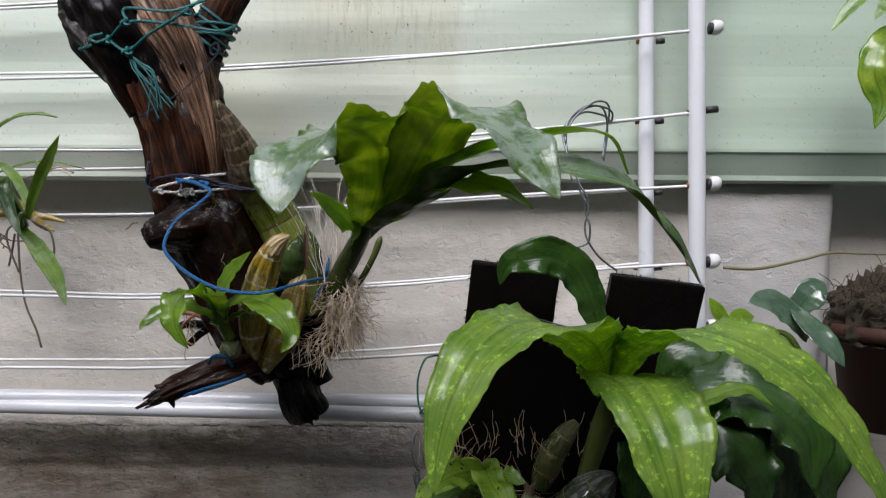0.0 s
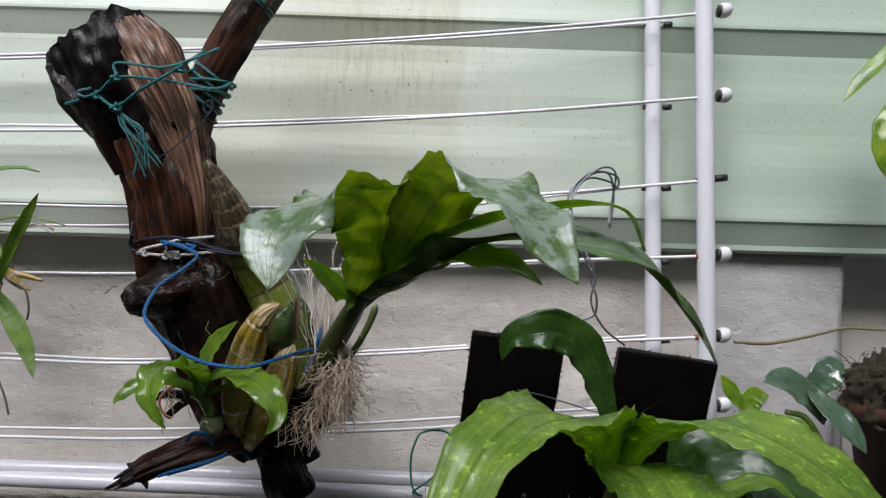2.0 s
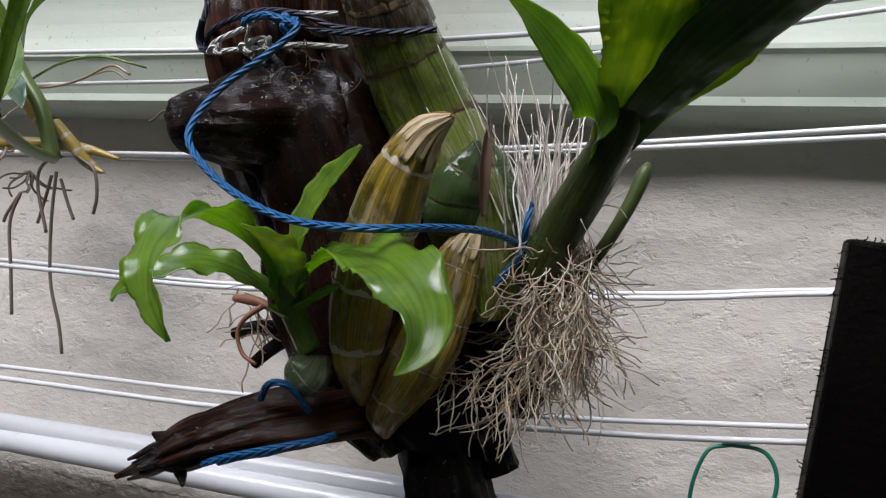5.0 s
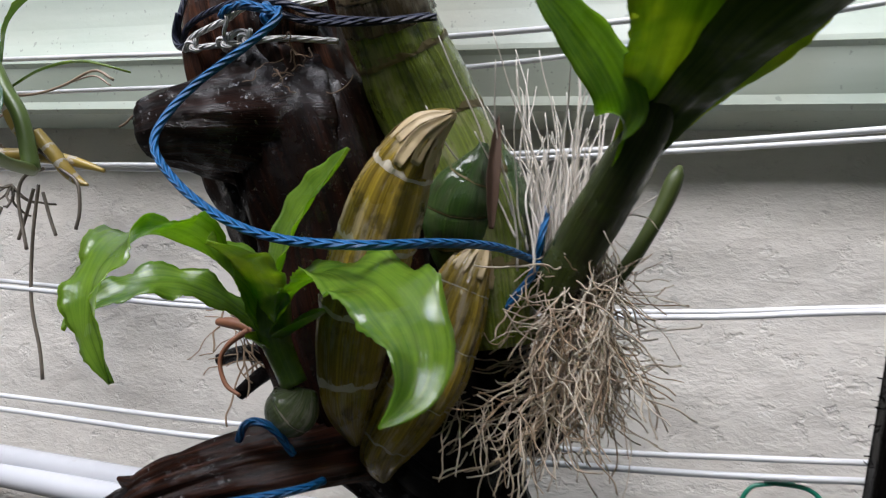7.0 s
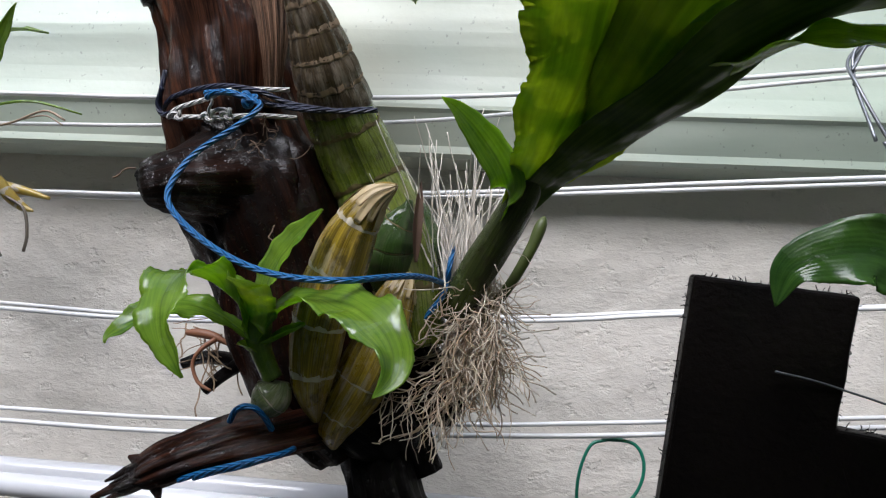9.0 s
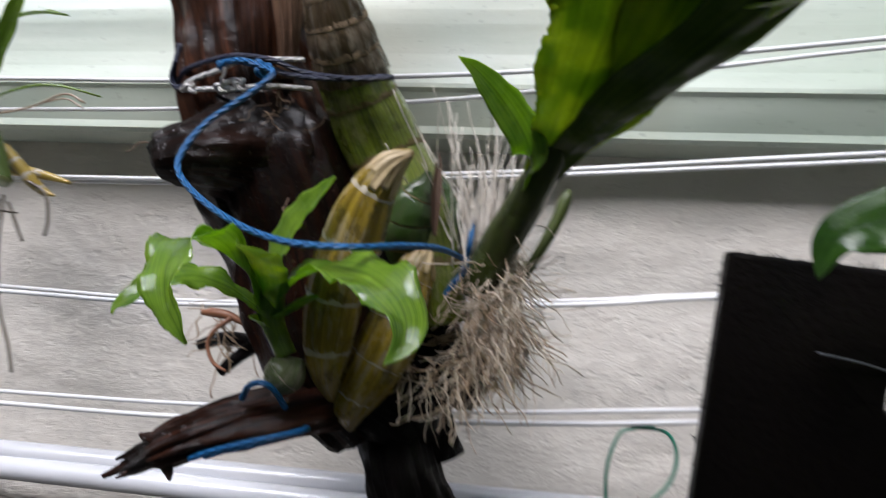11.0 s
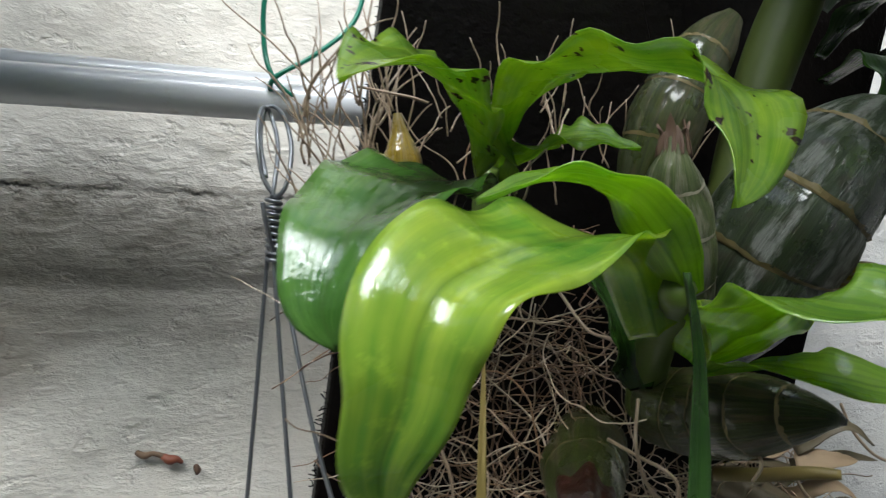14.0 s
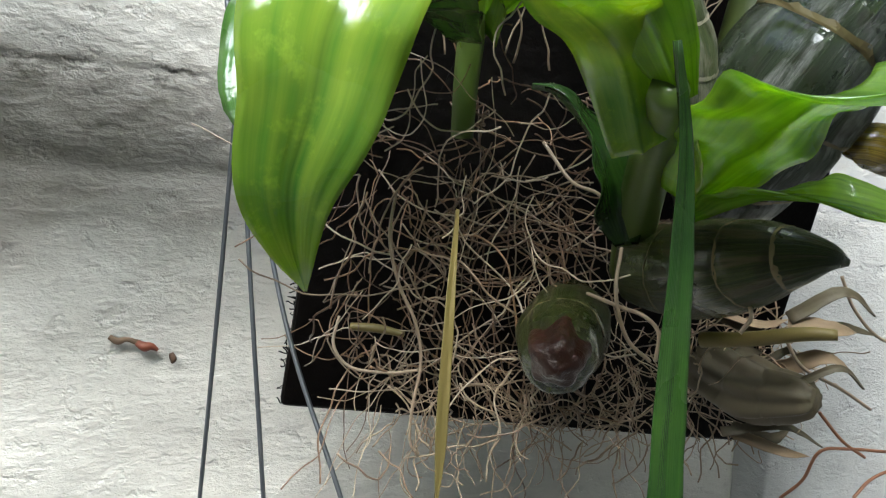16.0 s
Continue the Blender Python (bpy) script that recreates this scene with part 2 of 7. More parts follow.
def leaf_material(name, green, pale, spots=0.15, rough=0.2, veins=9.0, glow=0.45, blotch=0.0, quilt=0.3, pleats=0.965, coat=0.5, film=0.0):
    m = Mat(name)
    uvn = m.t.nodes.new("ShaderNodeUVMap")
    sep = m.t.nodes.new("ShaderNodeSeparateXYZ")
    m.l(uvn.outputs[0], sep.inputs[0])
    mp = m.t.nodes.new("ShaderNodeMapping")
    mp.inputs["Scale"].default_value = (veins, 0.9, 1)
    m.l(uvn.outputs[0], mp.inputs[0])
    rnd = m.t.nodes.new("ShaderNodeObjectInfo")
    mv = m.t.nodes.new("ShaderNodeVectorMath")
    mv.operation = "ADD"
    m.l(mp.outputs[0], mv.inputs[0])
    m.l(rnd.outputs["Random"], mv.inputs[1])
    streak = m.noise(mv.outputs[0], 2.0, 6, 0.6)
    obj = m.coords()
    fleck = m.noise(obj, 130.0, 5, 0.7)
    cloud = m.noise(obj, 22.0, 4, 0.6)
    tone = m.mix(0.55, streak, cloud)
    col = m.mix(m.ramp(tone, [(0.36, (0, 0, 0)), (0.64, (1, 1, 1))]), green, pale)
    col = m.mix(m.math("MULTIPLY", m.ramp(fleck, [(0.55, (0, 0, 0)), (0.68, (1, 1, 1))]), spots), col, tuple(min(1, c * 2.0) for c in pale))
    mid = m.math("ABSOLUTE", m.math("SUBTRACT", sep.outputs[0], 0.5))
    rib = m.ramp(mid, [(0.0, (1, 1, 1)), (0.045, (0, 0, 0))])
    col = m.mix(m.math("MULTIPLY", rib, 0.45), col, tuple(c * 0.55 for c in green))
    if blotch:
        bl = m.ramp(m.noise(obj, 110.0, 3, 0.6), [(0.63, (0, 0, 0)), (0.66, (1, 1, 1))])
        col = m.mix(m.math("MULTIPLY", bl, blotch), col, (0.03, 0.012, 0.006))
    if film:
        # film: pale patches in the base colour that imitate sky sheen on wet wax
        sheen_patches = m.ramp(m.noise(obj, 42.0, 5, 0.62), [(0.44, (0, 0, 0)), (0.56, (1, 1, 1))])
        col = m.mix(m.math("MULTIPLY", sheen_patches, film), col, (0.33, 0.41, 0.36))
    wet = m.noise(obj, 38.0, 3, 0.5)
    stripes = m.n("TexWave", Scale=1.0, Distortion=1.2, Detail=1.0)
    mp2 = m.t.nodes.new("ShaderNodeMapping")
    mp2.inputs["Scale"].default_value = (4.5, 0.1, 1)
    m.l(uvn.outputs[0], mp2.inputs[0])
    m.l(mp2.outputs[0], stripes.inputs[0])
    pebble = m.noise(obj, 130.0, 3, 0.6)
    nrm = m.bump(m.mix(pleats, stripes.outputs["Fac"], m.mix(0.25, wet, pebble)), quilt, 0.0022)
    sheet = m.ramp(m.mix(0.3, wet, pebble), [(0.45, (coat * 0.1,) * 3), (0.5, (min(1.0, coat * 2.0),) * 3)])
    film_nrm = m.bump(m.mix(0.5, streak, m.mix(0.5, wet, pebble)), quilt, 0.0025)
    m.set(Base_Color=col, Roughness=m.ramp(wet, [(0.42, (rough * 0.45,) * 3), (0.62, (rough * 1.9,) * 3)]), Normal=nrm, Coat_Weight=sheet, Coat_Roughness=0.12, Coat_IOR=1.75, Coat_Normal=film_nrm, Specular_IOR_Level=0.35)
    tr = m.n("BsdfTranslucent")
    m.l(m.mix(1.0, col, (2.3, 2.15, 0.8), "MULTIPLY"), tr.inputs[0])
    mixs = m.n("MixShader", Fac=glow)
    m.l(m.p.outputs[0], mixs.inputs[1])
    m.l(tr.outputs[0], mixs.inputs[2])
    m.l(mixs.outputs[0], m.out.inputs[0])
    return m.m


def bulb_material(name, low, high, husk, husk_amount=0.5, rings=7.0):
    m = Mat(name)
    uvn = m.t.nodes.new("ShaderNodeUVMap")
    mp = m.t.nodes.new("ShaderNodeMapping")
    mp.inputs["Scale"].default_value = (14, 0.8, 1)
    m.l(uvn.outputs[0], mp.inputs[0])
    streak = m.noise(mp.outputs[0], 3.0, 6, 0.6)
    obj = m.coords()
    patch = m.noise(obj, 34.0, 5, 0.6)
    col = m.mix(m.ramp(streak, [(0.3, (0, 0, 0)), (0.7, (1, 1, 1))]), low, high)
    mpl = m.t.nodes.new("ShaderNodeMapping")
    mpl.inputs["Scale"].default_value = (5.5, 16.0, 1)
    m.l(uvn.outputs[0], mpl.inputs[0])
    skin = m.noise(mpl.outputs[0], 1.6, 6, 0.68)
    paper = m.math("MULTIPLY", m.ramp(m.mix(0.3, skin, patch), [(0.505, (0, 0, 0)), (0.57, (1, 1, 1))]), husk_amount)
    col = m.mix(paper, col, m.mix(streak, husk, tuple(c * 0.55 for c in husk)))
    mpw = m.t.nodes.new("ShaderNodeMapping")
    mpw.inputs["Scale"].default_value = (46, 2.5, 1)
    m.l(uvn.outputs[0], mpw.inputs[0])
    wrinkle = m.noise(mpw.outputs[0], 3.0, 5, 0.65)
    col = m.mix(m.math("MULTIPLY", m.ramp(wrinkle, [(0.3, (1, 1, 1)), (0.46, (0, 0, 0))]), 0.55), col, tuple(c * 0.5 for c in low))
    dirt = m.ramp(m.noise(obj, 90.0, 4), [(0.56, (0, 0, 0)), (0.66, (1, 1, 1))])
    col = m.mix(m.math("MULTIPLY", dirt, 0.5), col, (0.03, 0.022, 0.012))
    return m.set(Base_Color=col, Roughness=m.ramp(patch, [(0.4, (0.22, 0.22, 0.22)), (0.6, (0.5, 0.5, 0.5))]),
                 Normal=m.bump(m.mix(0.3, m.mix(0.5, streak, wrinkle), patch), 1.0, 0.003), Coat_Weight=m.ramp(patch, [(0.44, (0.8, 0.8, 0.8)), (0.54, (0.05, 0.05, 0.05))]), Coat_Roughness=0.12, Specular_IOR_Level=0.3)


def plain_material(name, col, rough=0.5, metal=0.0, var=0.35, scale=60.0, bump=0.2, coat=0.0):
    m = Mat(name)
    v = m.coords()
    n1 = m.noise(v, scale, 5, 0.6)
    n2 = m.noise(v, scale * 0.15, 3)
    c = m.mix(m.math("MULTIPLY", n1, var), col, tuple(x * 0.4 for x in col))
    c = m.mix(m.math("MULTIPLY", n2, var), c, tuple(min(1, x * 1.35) for x in col))
    return m.set(Base_Color=c, Roughness=rough, Metallic=metal, Normal=m.bump(n1, bump, 0.002), Coat_Weight=coat, Coat_Roughness=0.1)


def rope_material(name, col):
    m = Mat(name)
    uvn = m.t.nodes.new("ShaderNodeUVMap")
    w = m.n("TexWave", Scale=1.0, Distortion=0.4, Detail=1.0)
    w.bands_direction = "DIAGONAL"
    mp = m.t.nodes.new("ShaderNodeMapping")
    mp.inputs["Scale"].default_value = (1.6, 75.0, 1)
    m.l(uvn.outputs[0], mp.inputs[0])
    m.l(mp.outputs[0], w.inputs[0])
    c = m.mix(w.outputs["Fac"], tuple(x * 0.45 for x in col), col)
    c = m.mix(m.math("MULTIPLY", m.noise(m.coords(), 120.0), 0.35), c, tuple(min(1, x * 1.3 + 0.005) for x in col))
    return m.set(Base_Color=c, Roughness=0.5, Normal=m.bump(w.outputs["Fac"], 0.9, 0.0012))


def root_material(name, a, b):
    m = Mat(name)
    g = m.t.nodes.new("ShaderNodeNewGeometry")
    c = m.mix(g.outputs["Random Per Island"], a, b)
    c = m.mix(m.math("MULTIPLY", m.noise(m.coords(), 140.0, 4), 0.45), c, tuple(x * 0.35 for x in b))
    return m.set(Base_Color=c, Roughness=0.42, Coat_Weight=0.2)


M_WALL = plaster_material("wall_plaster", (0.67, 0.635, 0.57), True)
M_BLOCK = plaster_material("block_plaster", (0.48, 0.47, 0.45), False)
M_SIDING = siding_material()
M_PIPE = enamel_material("white_enamel")
M_ROD = enamel_material("white_coated_wire", (0.78, 0.78, 0.78), 0.3)
M_RUBBER = plain_material("black_rubber", (0.02, 0.02, 0.022), 0.5)
M_CAP = plain_material("white_plastic", (0.7, 0.7, 0.7), 0.25, var=0.15)
M_RUST = plain_material("rust", (0.22, 0.08, 0.03), 0.8, var=0.5)
M_WOOD = wood_material("wet_brown_driftwood", (0.17, 0.062, 0.03), (0.010, 0.004, 0.0025), 0.88, 0.7)
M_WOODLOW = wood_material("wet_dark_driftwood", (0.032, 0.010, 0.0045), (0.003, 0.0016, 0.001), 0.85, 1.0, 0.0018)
M_WOODFACE = wood_material("split_pale_driftwood", (0.7, 0.42, 0.27), (0.03, 0.013, 0.008), 0.72, 0.7, 0.005)
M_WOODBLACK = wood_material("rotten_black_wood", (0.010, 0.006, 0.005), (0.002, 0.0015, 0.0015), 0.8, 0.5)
M_LOG = wood_material("reddish_log", (0.12, 0.036, 0.016), (0.022, 0.007, 0.0035), 0.85, 1.0, 0.0025)
M_BOARD = wood_material("black_fern_board", (0.0035, 0.0027, 0.0022), (0.0012, 0.0011, 0.001), 0.75, 0.12, 0.006)
M_LEAF = leaf_material("leaf_fresh_green", (0.085, 0.19, 0.02), (0.27, 0.4, 0.045), 0.1, 0.2, glow=0.52, quilt=0.4, coat=0.9)
# upper face of the waxy leaves, its grey sky sheen painted by film
M_LEAFSHEEN = leaf_material("leaf_waxy_painted_sheen", (0.05, 0.12, 0.025), (0.13, 0.22, 0.06), 0.1, 0.3, glow=0.3, quilt=0.8, coat=0.6, film=0.75)
M_LEAFUNDER = leaf_material("leaf_underside", (0.15, 0.22, 0.014), (0.34, 0.42, 0.03), 0.05, 0.4, veins=7, glow=0.66, quilt=0.5, pleats=0.8, coat=0.1)
M_LEAFSIDE = leaf_material("leaf_narrow_green", (0.07, 0.145, 0.02), (0.2, 0.3, 0.05), 0.15, 0.25, glow=0.35, quilt=0.4)
M_LEAFBIG = leaf_material("leaf_speckled_green", (0.11, 0.235, 0.033), (0.31, 0.43, 0.075), 0.6, 0.34, veins=14, quilt=0.5, pleats=0.95, coat=0.25)
M_LEAFYELLOW = leaf_material("leaf_yellowing", (0.07, 0.2, 0.025), (0.34, 0.42, 0.05), 0.2, 0.2, veins=3, quilt=0.5)
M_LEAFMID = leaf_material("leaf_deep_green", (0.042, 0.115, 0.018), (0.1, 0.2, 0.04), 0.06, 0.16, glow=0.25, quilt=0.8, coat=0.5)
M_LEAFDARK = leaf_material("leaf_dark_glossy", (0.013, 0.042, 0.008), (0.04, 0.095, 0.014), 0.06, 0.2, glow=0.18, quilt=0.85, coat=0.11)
# darker copy of the leaf underside, shade included in its greens
M_LEAFSHADE = leaf_material("leaf_shaded_underside", (0.03, 0.06, 0.006), (0.08, 0.12, 0.015), 0.04, 0.7, glow=0.3, quilt=0.3, coat=0.0)
M_LEAFGREY = leaf_material("leaf_grey_green", (0.05, 0.1, 0.06), (0.1, 0.17, 0.1), 0.2, 0.3, glow=0.2)
M_LEAFSPOT = leaf_material("leaf_spotted", (0.09, 0.2, 0.02), (0.26, 0.36, 0.04), 0.1, 0.22, blotch=1.0)
M_STEM = plain_material("green_stem", (0.09, 0.14, 0.022), 0.42, var=0.5, scale=45, coat=0.1)
M_DRYBLADE = plain_material("olive_dry_stem", (0.2, 0.15, 0.045), 0.5, var=0.6, scale=90)
M_TENDRIL = plain_material("olive_root", (0.17, 0.15, 0.07), 0.5, var=0.5)
M_STEMDARK = plain_material("dark_green_cane", (0.055, 0.075, 0.012), 0.5, var=0.95, scale=70, coat=0.08)
M_STEMYEL = plain_material("yellow_cane", (0.42, 0.3, 0.06), 0.35, var=0.4, coat=0.2)
M_BULBGREEN = bulb_material("green_pseudobulb", (0.03, 0.05, 0.005), (0.23, 0.28, 0.03), (0.45, 0.4, 0.22), 0.35)
M_CANE = bulb_material("dark_green_cane_skin", (0.02, 0.032, 0.005), (0.06, 0.08, 0.012), (0.1, 0.09, 0.04), 0.15)
M_BULBROUND = bulb_material("round_green_pseudobulb", (0.010, 0.032, 0.004), (0.045, 0.095, 0.010), (0.26, 0.22, 0.12), 0.12)
M_BULBHUSK = bulb_material("weathered_sheath", (0.03, 0.018, 0.008), (0.13, 0.09, 0.045), (0.5, 0.42, 0.32), 0.5)
M_BULBYEL = bulb_material("yellow_pseudobulb", (0.08, 0.05, 0.005), (0.52, 0.36, 0.035), (0.72, 0.62, 0.5), 0.4)
M_BULBGREY = bulb_material("silver_pseudobulb", (0.012, 0.02, 0.008), (0.04, 0.055, 0.022), (0.3, 0.3, 0.275), 0.75)
M_BULBPALE = bulb_material("pale_papery_pseudobulb", (0.05, 0.075, 0.02), (0.17, 0.2, 0.08), (0.55, 0.5, 0.4), 0.6)
M_BULBDARK = bulb_material("dark_pseudobulb", (0.012, 0.02, 0.003), (0.06, 0.075, 0.012), (0.2, 0.14, 0.08), 0.4)
M_HUSK = plain_material("dry_husk", (0.3, 0.21, 0.13), 0.75, var=0.6, scale=90)
M_COLLAR = plain_material("papery_node_sheath", (0.15, 0.115, 0.045), 0.6, var=0.9, scale=120)
M_COLLARPALE = plain_material("silvery_node_sheath", (0.5, 0.44, 0.34), 0.5, var=0.95, scale=70)
M_TIPHUSK = plain_material("cream_dry_tip", (0.46, 0.35, 0.19), 0.5, var=0.8, scale=110, bump=0.6)
M_DRYROOT = plain_material("dry_brown_rootlet", (0.16, 0.1, 0.06), 0.7, var=0.5)
M_HUSKDARK = plain_material("dark_husk", (0.09, 0.05, 0.03), 0.7, var=0.6, scale=90)
M_ROOTW = root_material("pale_roots", (0.66, 0.54, 0.4), (0.2, 0.115, 0.06))
M_ROOTCREAM = root_material("cream_roots", (0.84, 0.74, 0.6), (0.44, 0.3, 0.18))
M_ROOTBROWN = root_material("old_brown_roots", (0.3, 0.17, 0.09), (0.09, 0.05, 0.028))
M_ROOTWHITE = root_material("white_root_tips", (0.85, 0.8, 0.73), (0.7, 0.62, 0.52))
M_ROOTTAN = root_material("tan_hair_roots", (0.5, 0.38, 0.25), (0.24, 0.15, 0.09))
M_SHREDS = plain_material("shredded_grey_sheath", (0.1, 0.078, 0.045), 0.6, var=0.8, scale=110)
M_ROOTGREY = root_material("grey_aerial_roots", (0.24, 0.21, 0.16), (0.14, 0.11, 0.08))
M_BLUE = rope_material("blue_rope", (0.005, 0.13, 0.36))
M_TEAL = rope_material("teal_cord", (0.02, 0.2, 0.2))
M_NAVY = rope_material("navy_cord", (0.012, 0.017, 0.045))
M_STRING = rope_material("white_string", (0.8, 0.78, 0.75))
M_GREENWIRE = plain_material("green_plastic_wire", (0.012, 0.2, 0.12), 0.3, var=0.2, coat=0.3)
M_WIRE = plain_material("galvanised_wire", (0.2, 0.21, 0.225), 0.4, metal=0.85, var=0.3)
M_TERRA = plain_material("terracotta", (0.055, 0.017, 0.009), 0.75, var=0.5, scale=30)
M_PEATFIBRE = root_material("peat_fibre_brown", (0.085, 0.055, 0.028), (0.018, 0.011, 0.006))
M_MOSS = plain_material("mossy_peat", (0.03, 0.022, 0.010), 0.9, var=0.7, scale=70, bump=0.9)
M_FLOOR = plain_material("wet_dark_floor", (0.08, 0.078, 0.075), 0.8, scale=20)
M_REAR = plain_material("rear_wall_paint", (0.2, 0.2, 0.19), 0.7, scale=12)
M_ROT = plain_material("rotten_tissue", (0.035, 0.011, 0.006), 0.3, var=1.0, scale=160, bump=1.0, coat=0.1)
M_ROOTRED = plain_material("reddish_roots", (0.24, 0.1, 0.05), 0.5, var=0.5)
M_REDTIP = plain_material("red_scale", (0.22, 0.06, 0.03), 0.5, var=0.4)
M_DROP = Mat("water_drop").set(Base_Color=(1.0, 1.0, 1.0), Roughness=0.0, Transmission_Weight=1.0, IOR=1.33)


# ---- geometry helpers ----
def link_mesh(name, verts, faces, material, parent=None, label="", uvs=None, smooth=True):
    me = bpy.data.meshes.new(name)
    me.from_pydata([tuple(v) for v in verts], [], faces)
    if uvs is not None:
        lay = me.uv_layers.new(name="UVMap")
        for lp in me.loops:
            lay.data[lp.index].uv = uvs[lp.vertex_index]
    for pl in me.polygons:
        pl.use_smooth = smooth
    me.materials.append(material)
    ob = new(name, me)
    if parent is not None:
        ob.parent = parent
        ob.matrix_parent_inverse = parent.matrix_world.inverted()
    if label:
        tagged(ob, label)
    return ob


def part(name, bm, material, parent=None, label="", smooth=False):
    bmesh.ops.recalc_face_normals(bm, faces=bm.faces[:])
    me = bpy.data.meshes.new(name)
    bm.to_mesh(me)
    bm.free()
    for pl in me.polygons:
        pl.use_smooth = smooth
    me.materials.append(material)
    ob = new(name, me)
    if parent is not None:
        ob.parent = parent
        ob.matrix_parent_inverse = parent.matrix_world.inverted()
    if label:
        tagged(ob, label)
    return ob


def thing(name, at, label, category, group="", kind=""):
    e = new(name)
    e.empty_display_size = 0.03
    e.matrix_world = Matrix.Translation(at)
    bpy.context.view_layer.update()
    return tagged(e, label, category, group, kind)


def spline(pts, count):
    """Points evenly along a smooth curve through pts; further columns (radii and so on) go along."""
    p = np.array(pts, float)
    if len(p) == 2:
        s = np.linspace(0, 1, count)[:, None]
        return p[0] * (1 - s) + p[1] * s
    q = np.vstack([2 * p[0] - p[1], p, 2 * p[-1] - p[-2]])
    dense = []
    for i in range(1, len(q) - 2):
        a, b, c, d = q[i - 1:i + 3]
        u = np.linspace(0, 1, 24, endpoint=False)[:, None]
        dense.append(0.5 * (2 * b + (c - a) * u + (2 * a - 5 * b + 4 * c - d) * u**2 + (3 * b - a - 3 * c + d) * u**3))
    dense = np.vstack(dense + [q[-2:-1]])
    d = np.concatenate([[0], np.cumsum(np.linalg.norm(np.diff(dense[:, :3], axis=0), axis=1))])
    t = np.linspace(0, d[-1], count)
    return np.stack([np.interp(t, d, dense[:, k]) for k in range(p.shape[1])], 1)


def frames(c):
    """Tangents and two side vectors carried along a curve without twist."""
    tan = np.gradient(c[:, :3], axis=0)
    tan /= np.linalg.norm(tan, axis=1)[:, None] + 1e-12
    side = np.cross(tan[0], (0, 0, 1.0) if abs(tan[0][2]) < 0.9 else (0, 1.0, 0))
    side /= np.linalg.norm(side)
    sides = []
    for t in tan:
        side = side - t * np.dot(side, t)
        side /= np.linalg.norm(side) + 1e-12
        sides.append(side)
    sides = np.array(sides)
    return tan, sides, np.cross(tan, sides)


def tube_data(curve, radius, segs=8, shape=None, caps=True):
    """Verts, faces and uvs of a tube; shape(u, v) multiplies the radius."""
    n = len(curve)
    _, s, b = frames(curve)
    rad = np.broadcast_to(np.asarray(radius, float), (n,)) if np.ndim(radius) < 2 else radius
    verts, faces, uvs = [], [], []
    length = np.concatenate([[0], np.cumsum(np.linalg.norm(np.diff(curve[:, :3], axis=0), axis=1))])
    for i in range(n):
        for j in range(segs + 1):
            a = 2 * math.pi * j / segs
            k = shape(j % segs / segs, i / (n - 1)) if shape else 1.0
            if j < segs:
                verts.append(curve[i, :3] + (s[i] * math.cos(a) + b[i] * math.sin(a)) * rad[i] * k)
                uvs.append((1 - abs(2 * j / segs - 1), length[i]))
    for i in range(n - 1):
        for j in range(segs):
            faces.append((i * segs + j, i * segs + (j + 1) % segs, (i + 1) * segs + (j + 1) % segs, (i + 1) * segs + j))
    if caps:
        faces.append(tuple(range(segs - 1, -1, -1)))
        faces.append(tuple(range((n - 1) * segs, n * segs)))
    return verts, faces, uvs


def tube(name, pts, radius, material, parent=None, label="", segs=10, count=24, shape=None):
    """A smooth tube through pts; a fourth column is the radius."""
    p = [tuple(q) for q in pts]
    if len(p[0]) == 4:
        c = spline(p, count)
        r = c[:, 3]
    else:
        c, r = spline(p, count), radius
    v, f, u = tube_data(c, r, segs, shape)
    return link_mesh(name, v, f, material, parent, label, u)


def many_tubes(name, curves, radii, material, parent=None, label="", segs=5):
    """Many thin strands joined in one mesh."""
    verts, faces = [], []
    for c, r in zip(curves, radii):
        v, f, _ = tube_data(c, r, segs)
        k = len(verts)
        verts += v
        faces += [tuple(x + k for x in q) for q in f]
    ob = link_mesh(name, verts, faces, material, parent, label)
    return ob


def wood_shape(seed, ridge=0.16, lump=0.2, around=7.0, along=2.2):
    """Uneven, grooved, weathered wood."""
    def f(u, v):
        a = 2 * math.pi * u
        x, y = math.cos(a), math.sin(a)
        big = noise.noise((x * 1.1 + seed, y * 1.1, v * along))
        rid = noise.noise((x * around + seed, y * around, v * along * 1.4))
        fine = noise.noise((x * around * 3 + seed, y * around * 3, v * along * 4))
        return 1 + lump * big + ridge * rid + ridge * 0.4 * fine
    return f


def wood(name, pts, material, parent, label="", seed=0.0, segs=56, count=70, ridge=0.14, lump=0.18, around=5.0):
    return tube(name, pts, 0, material, parent, label, segs, count, wood_shape(seed, ridge, lump, around))


def splinters(name, a, e, r, count, length, material, parent, seed):
    """Broken fibres standing out of the end of a branch that runs from a to e."""
    rs = random.Random(seed)
    a, e = np.array(a[:3]), np.array(e[:3])
    d = (e - a) / np.linalg.norm(e - a)
    s = np.cross(d, (0.3, 1.0, 0.2))
    s /= np.linalg.norm(s)
    n = np.cross(d, s)
    for k in range(count):
        q = 2 * math.pi * (k + rs.random()) / count
        rim = (s * math.cos(q) + n * math.sin(q)) * r * rs.uniform(0.3, 0.95)
        long = length * rs.uniform(0.3, 1.0)
        p0, p1 = e + rim - d * length * 0.8, e + rim * rs.uniform(0.8, 1.1) + d * long
        w = r * rs.uniform(0.16, 0.34)
        wood(name, [(*p0, w), (*((p0 + p1) / 2 + rim * 0.1), w), (*p1, w * 0.25)], material, parent, seed=seed + k * 1.7, segs=10, count=9, ridge=0.3)


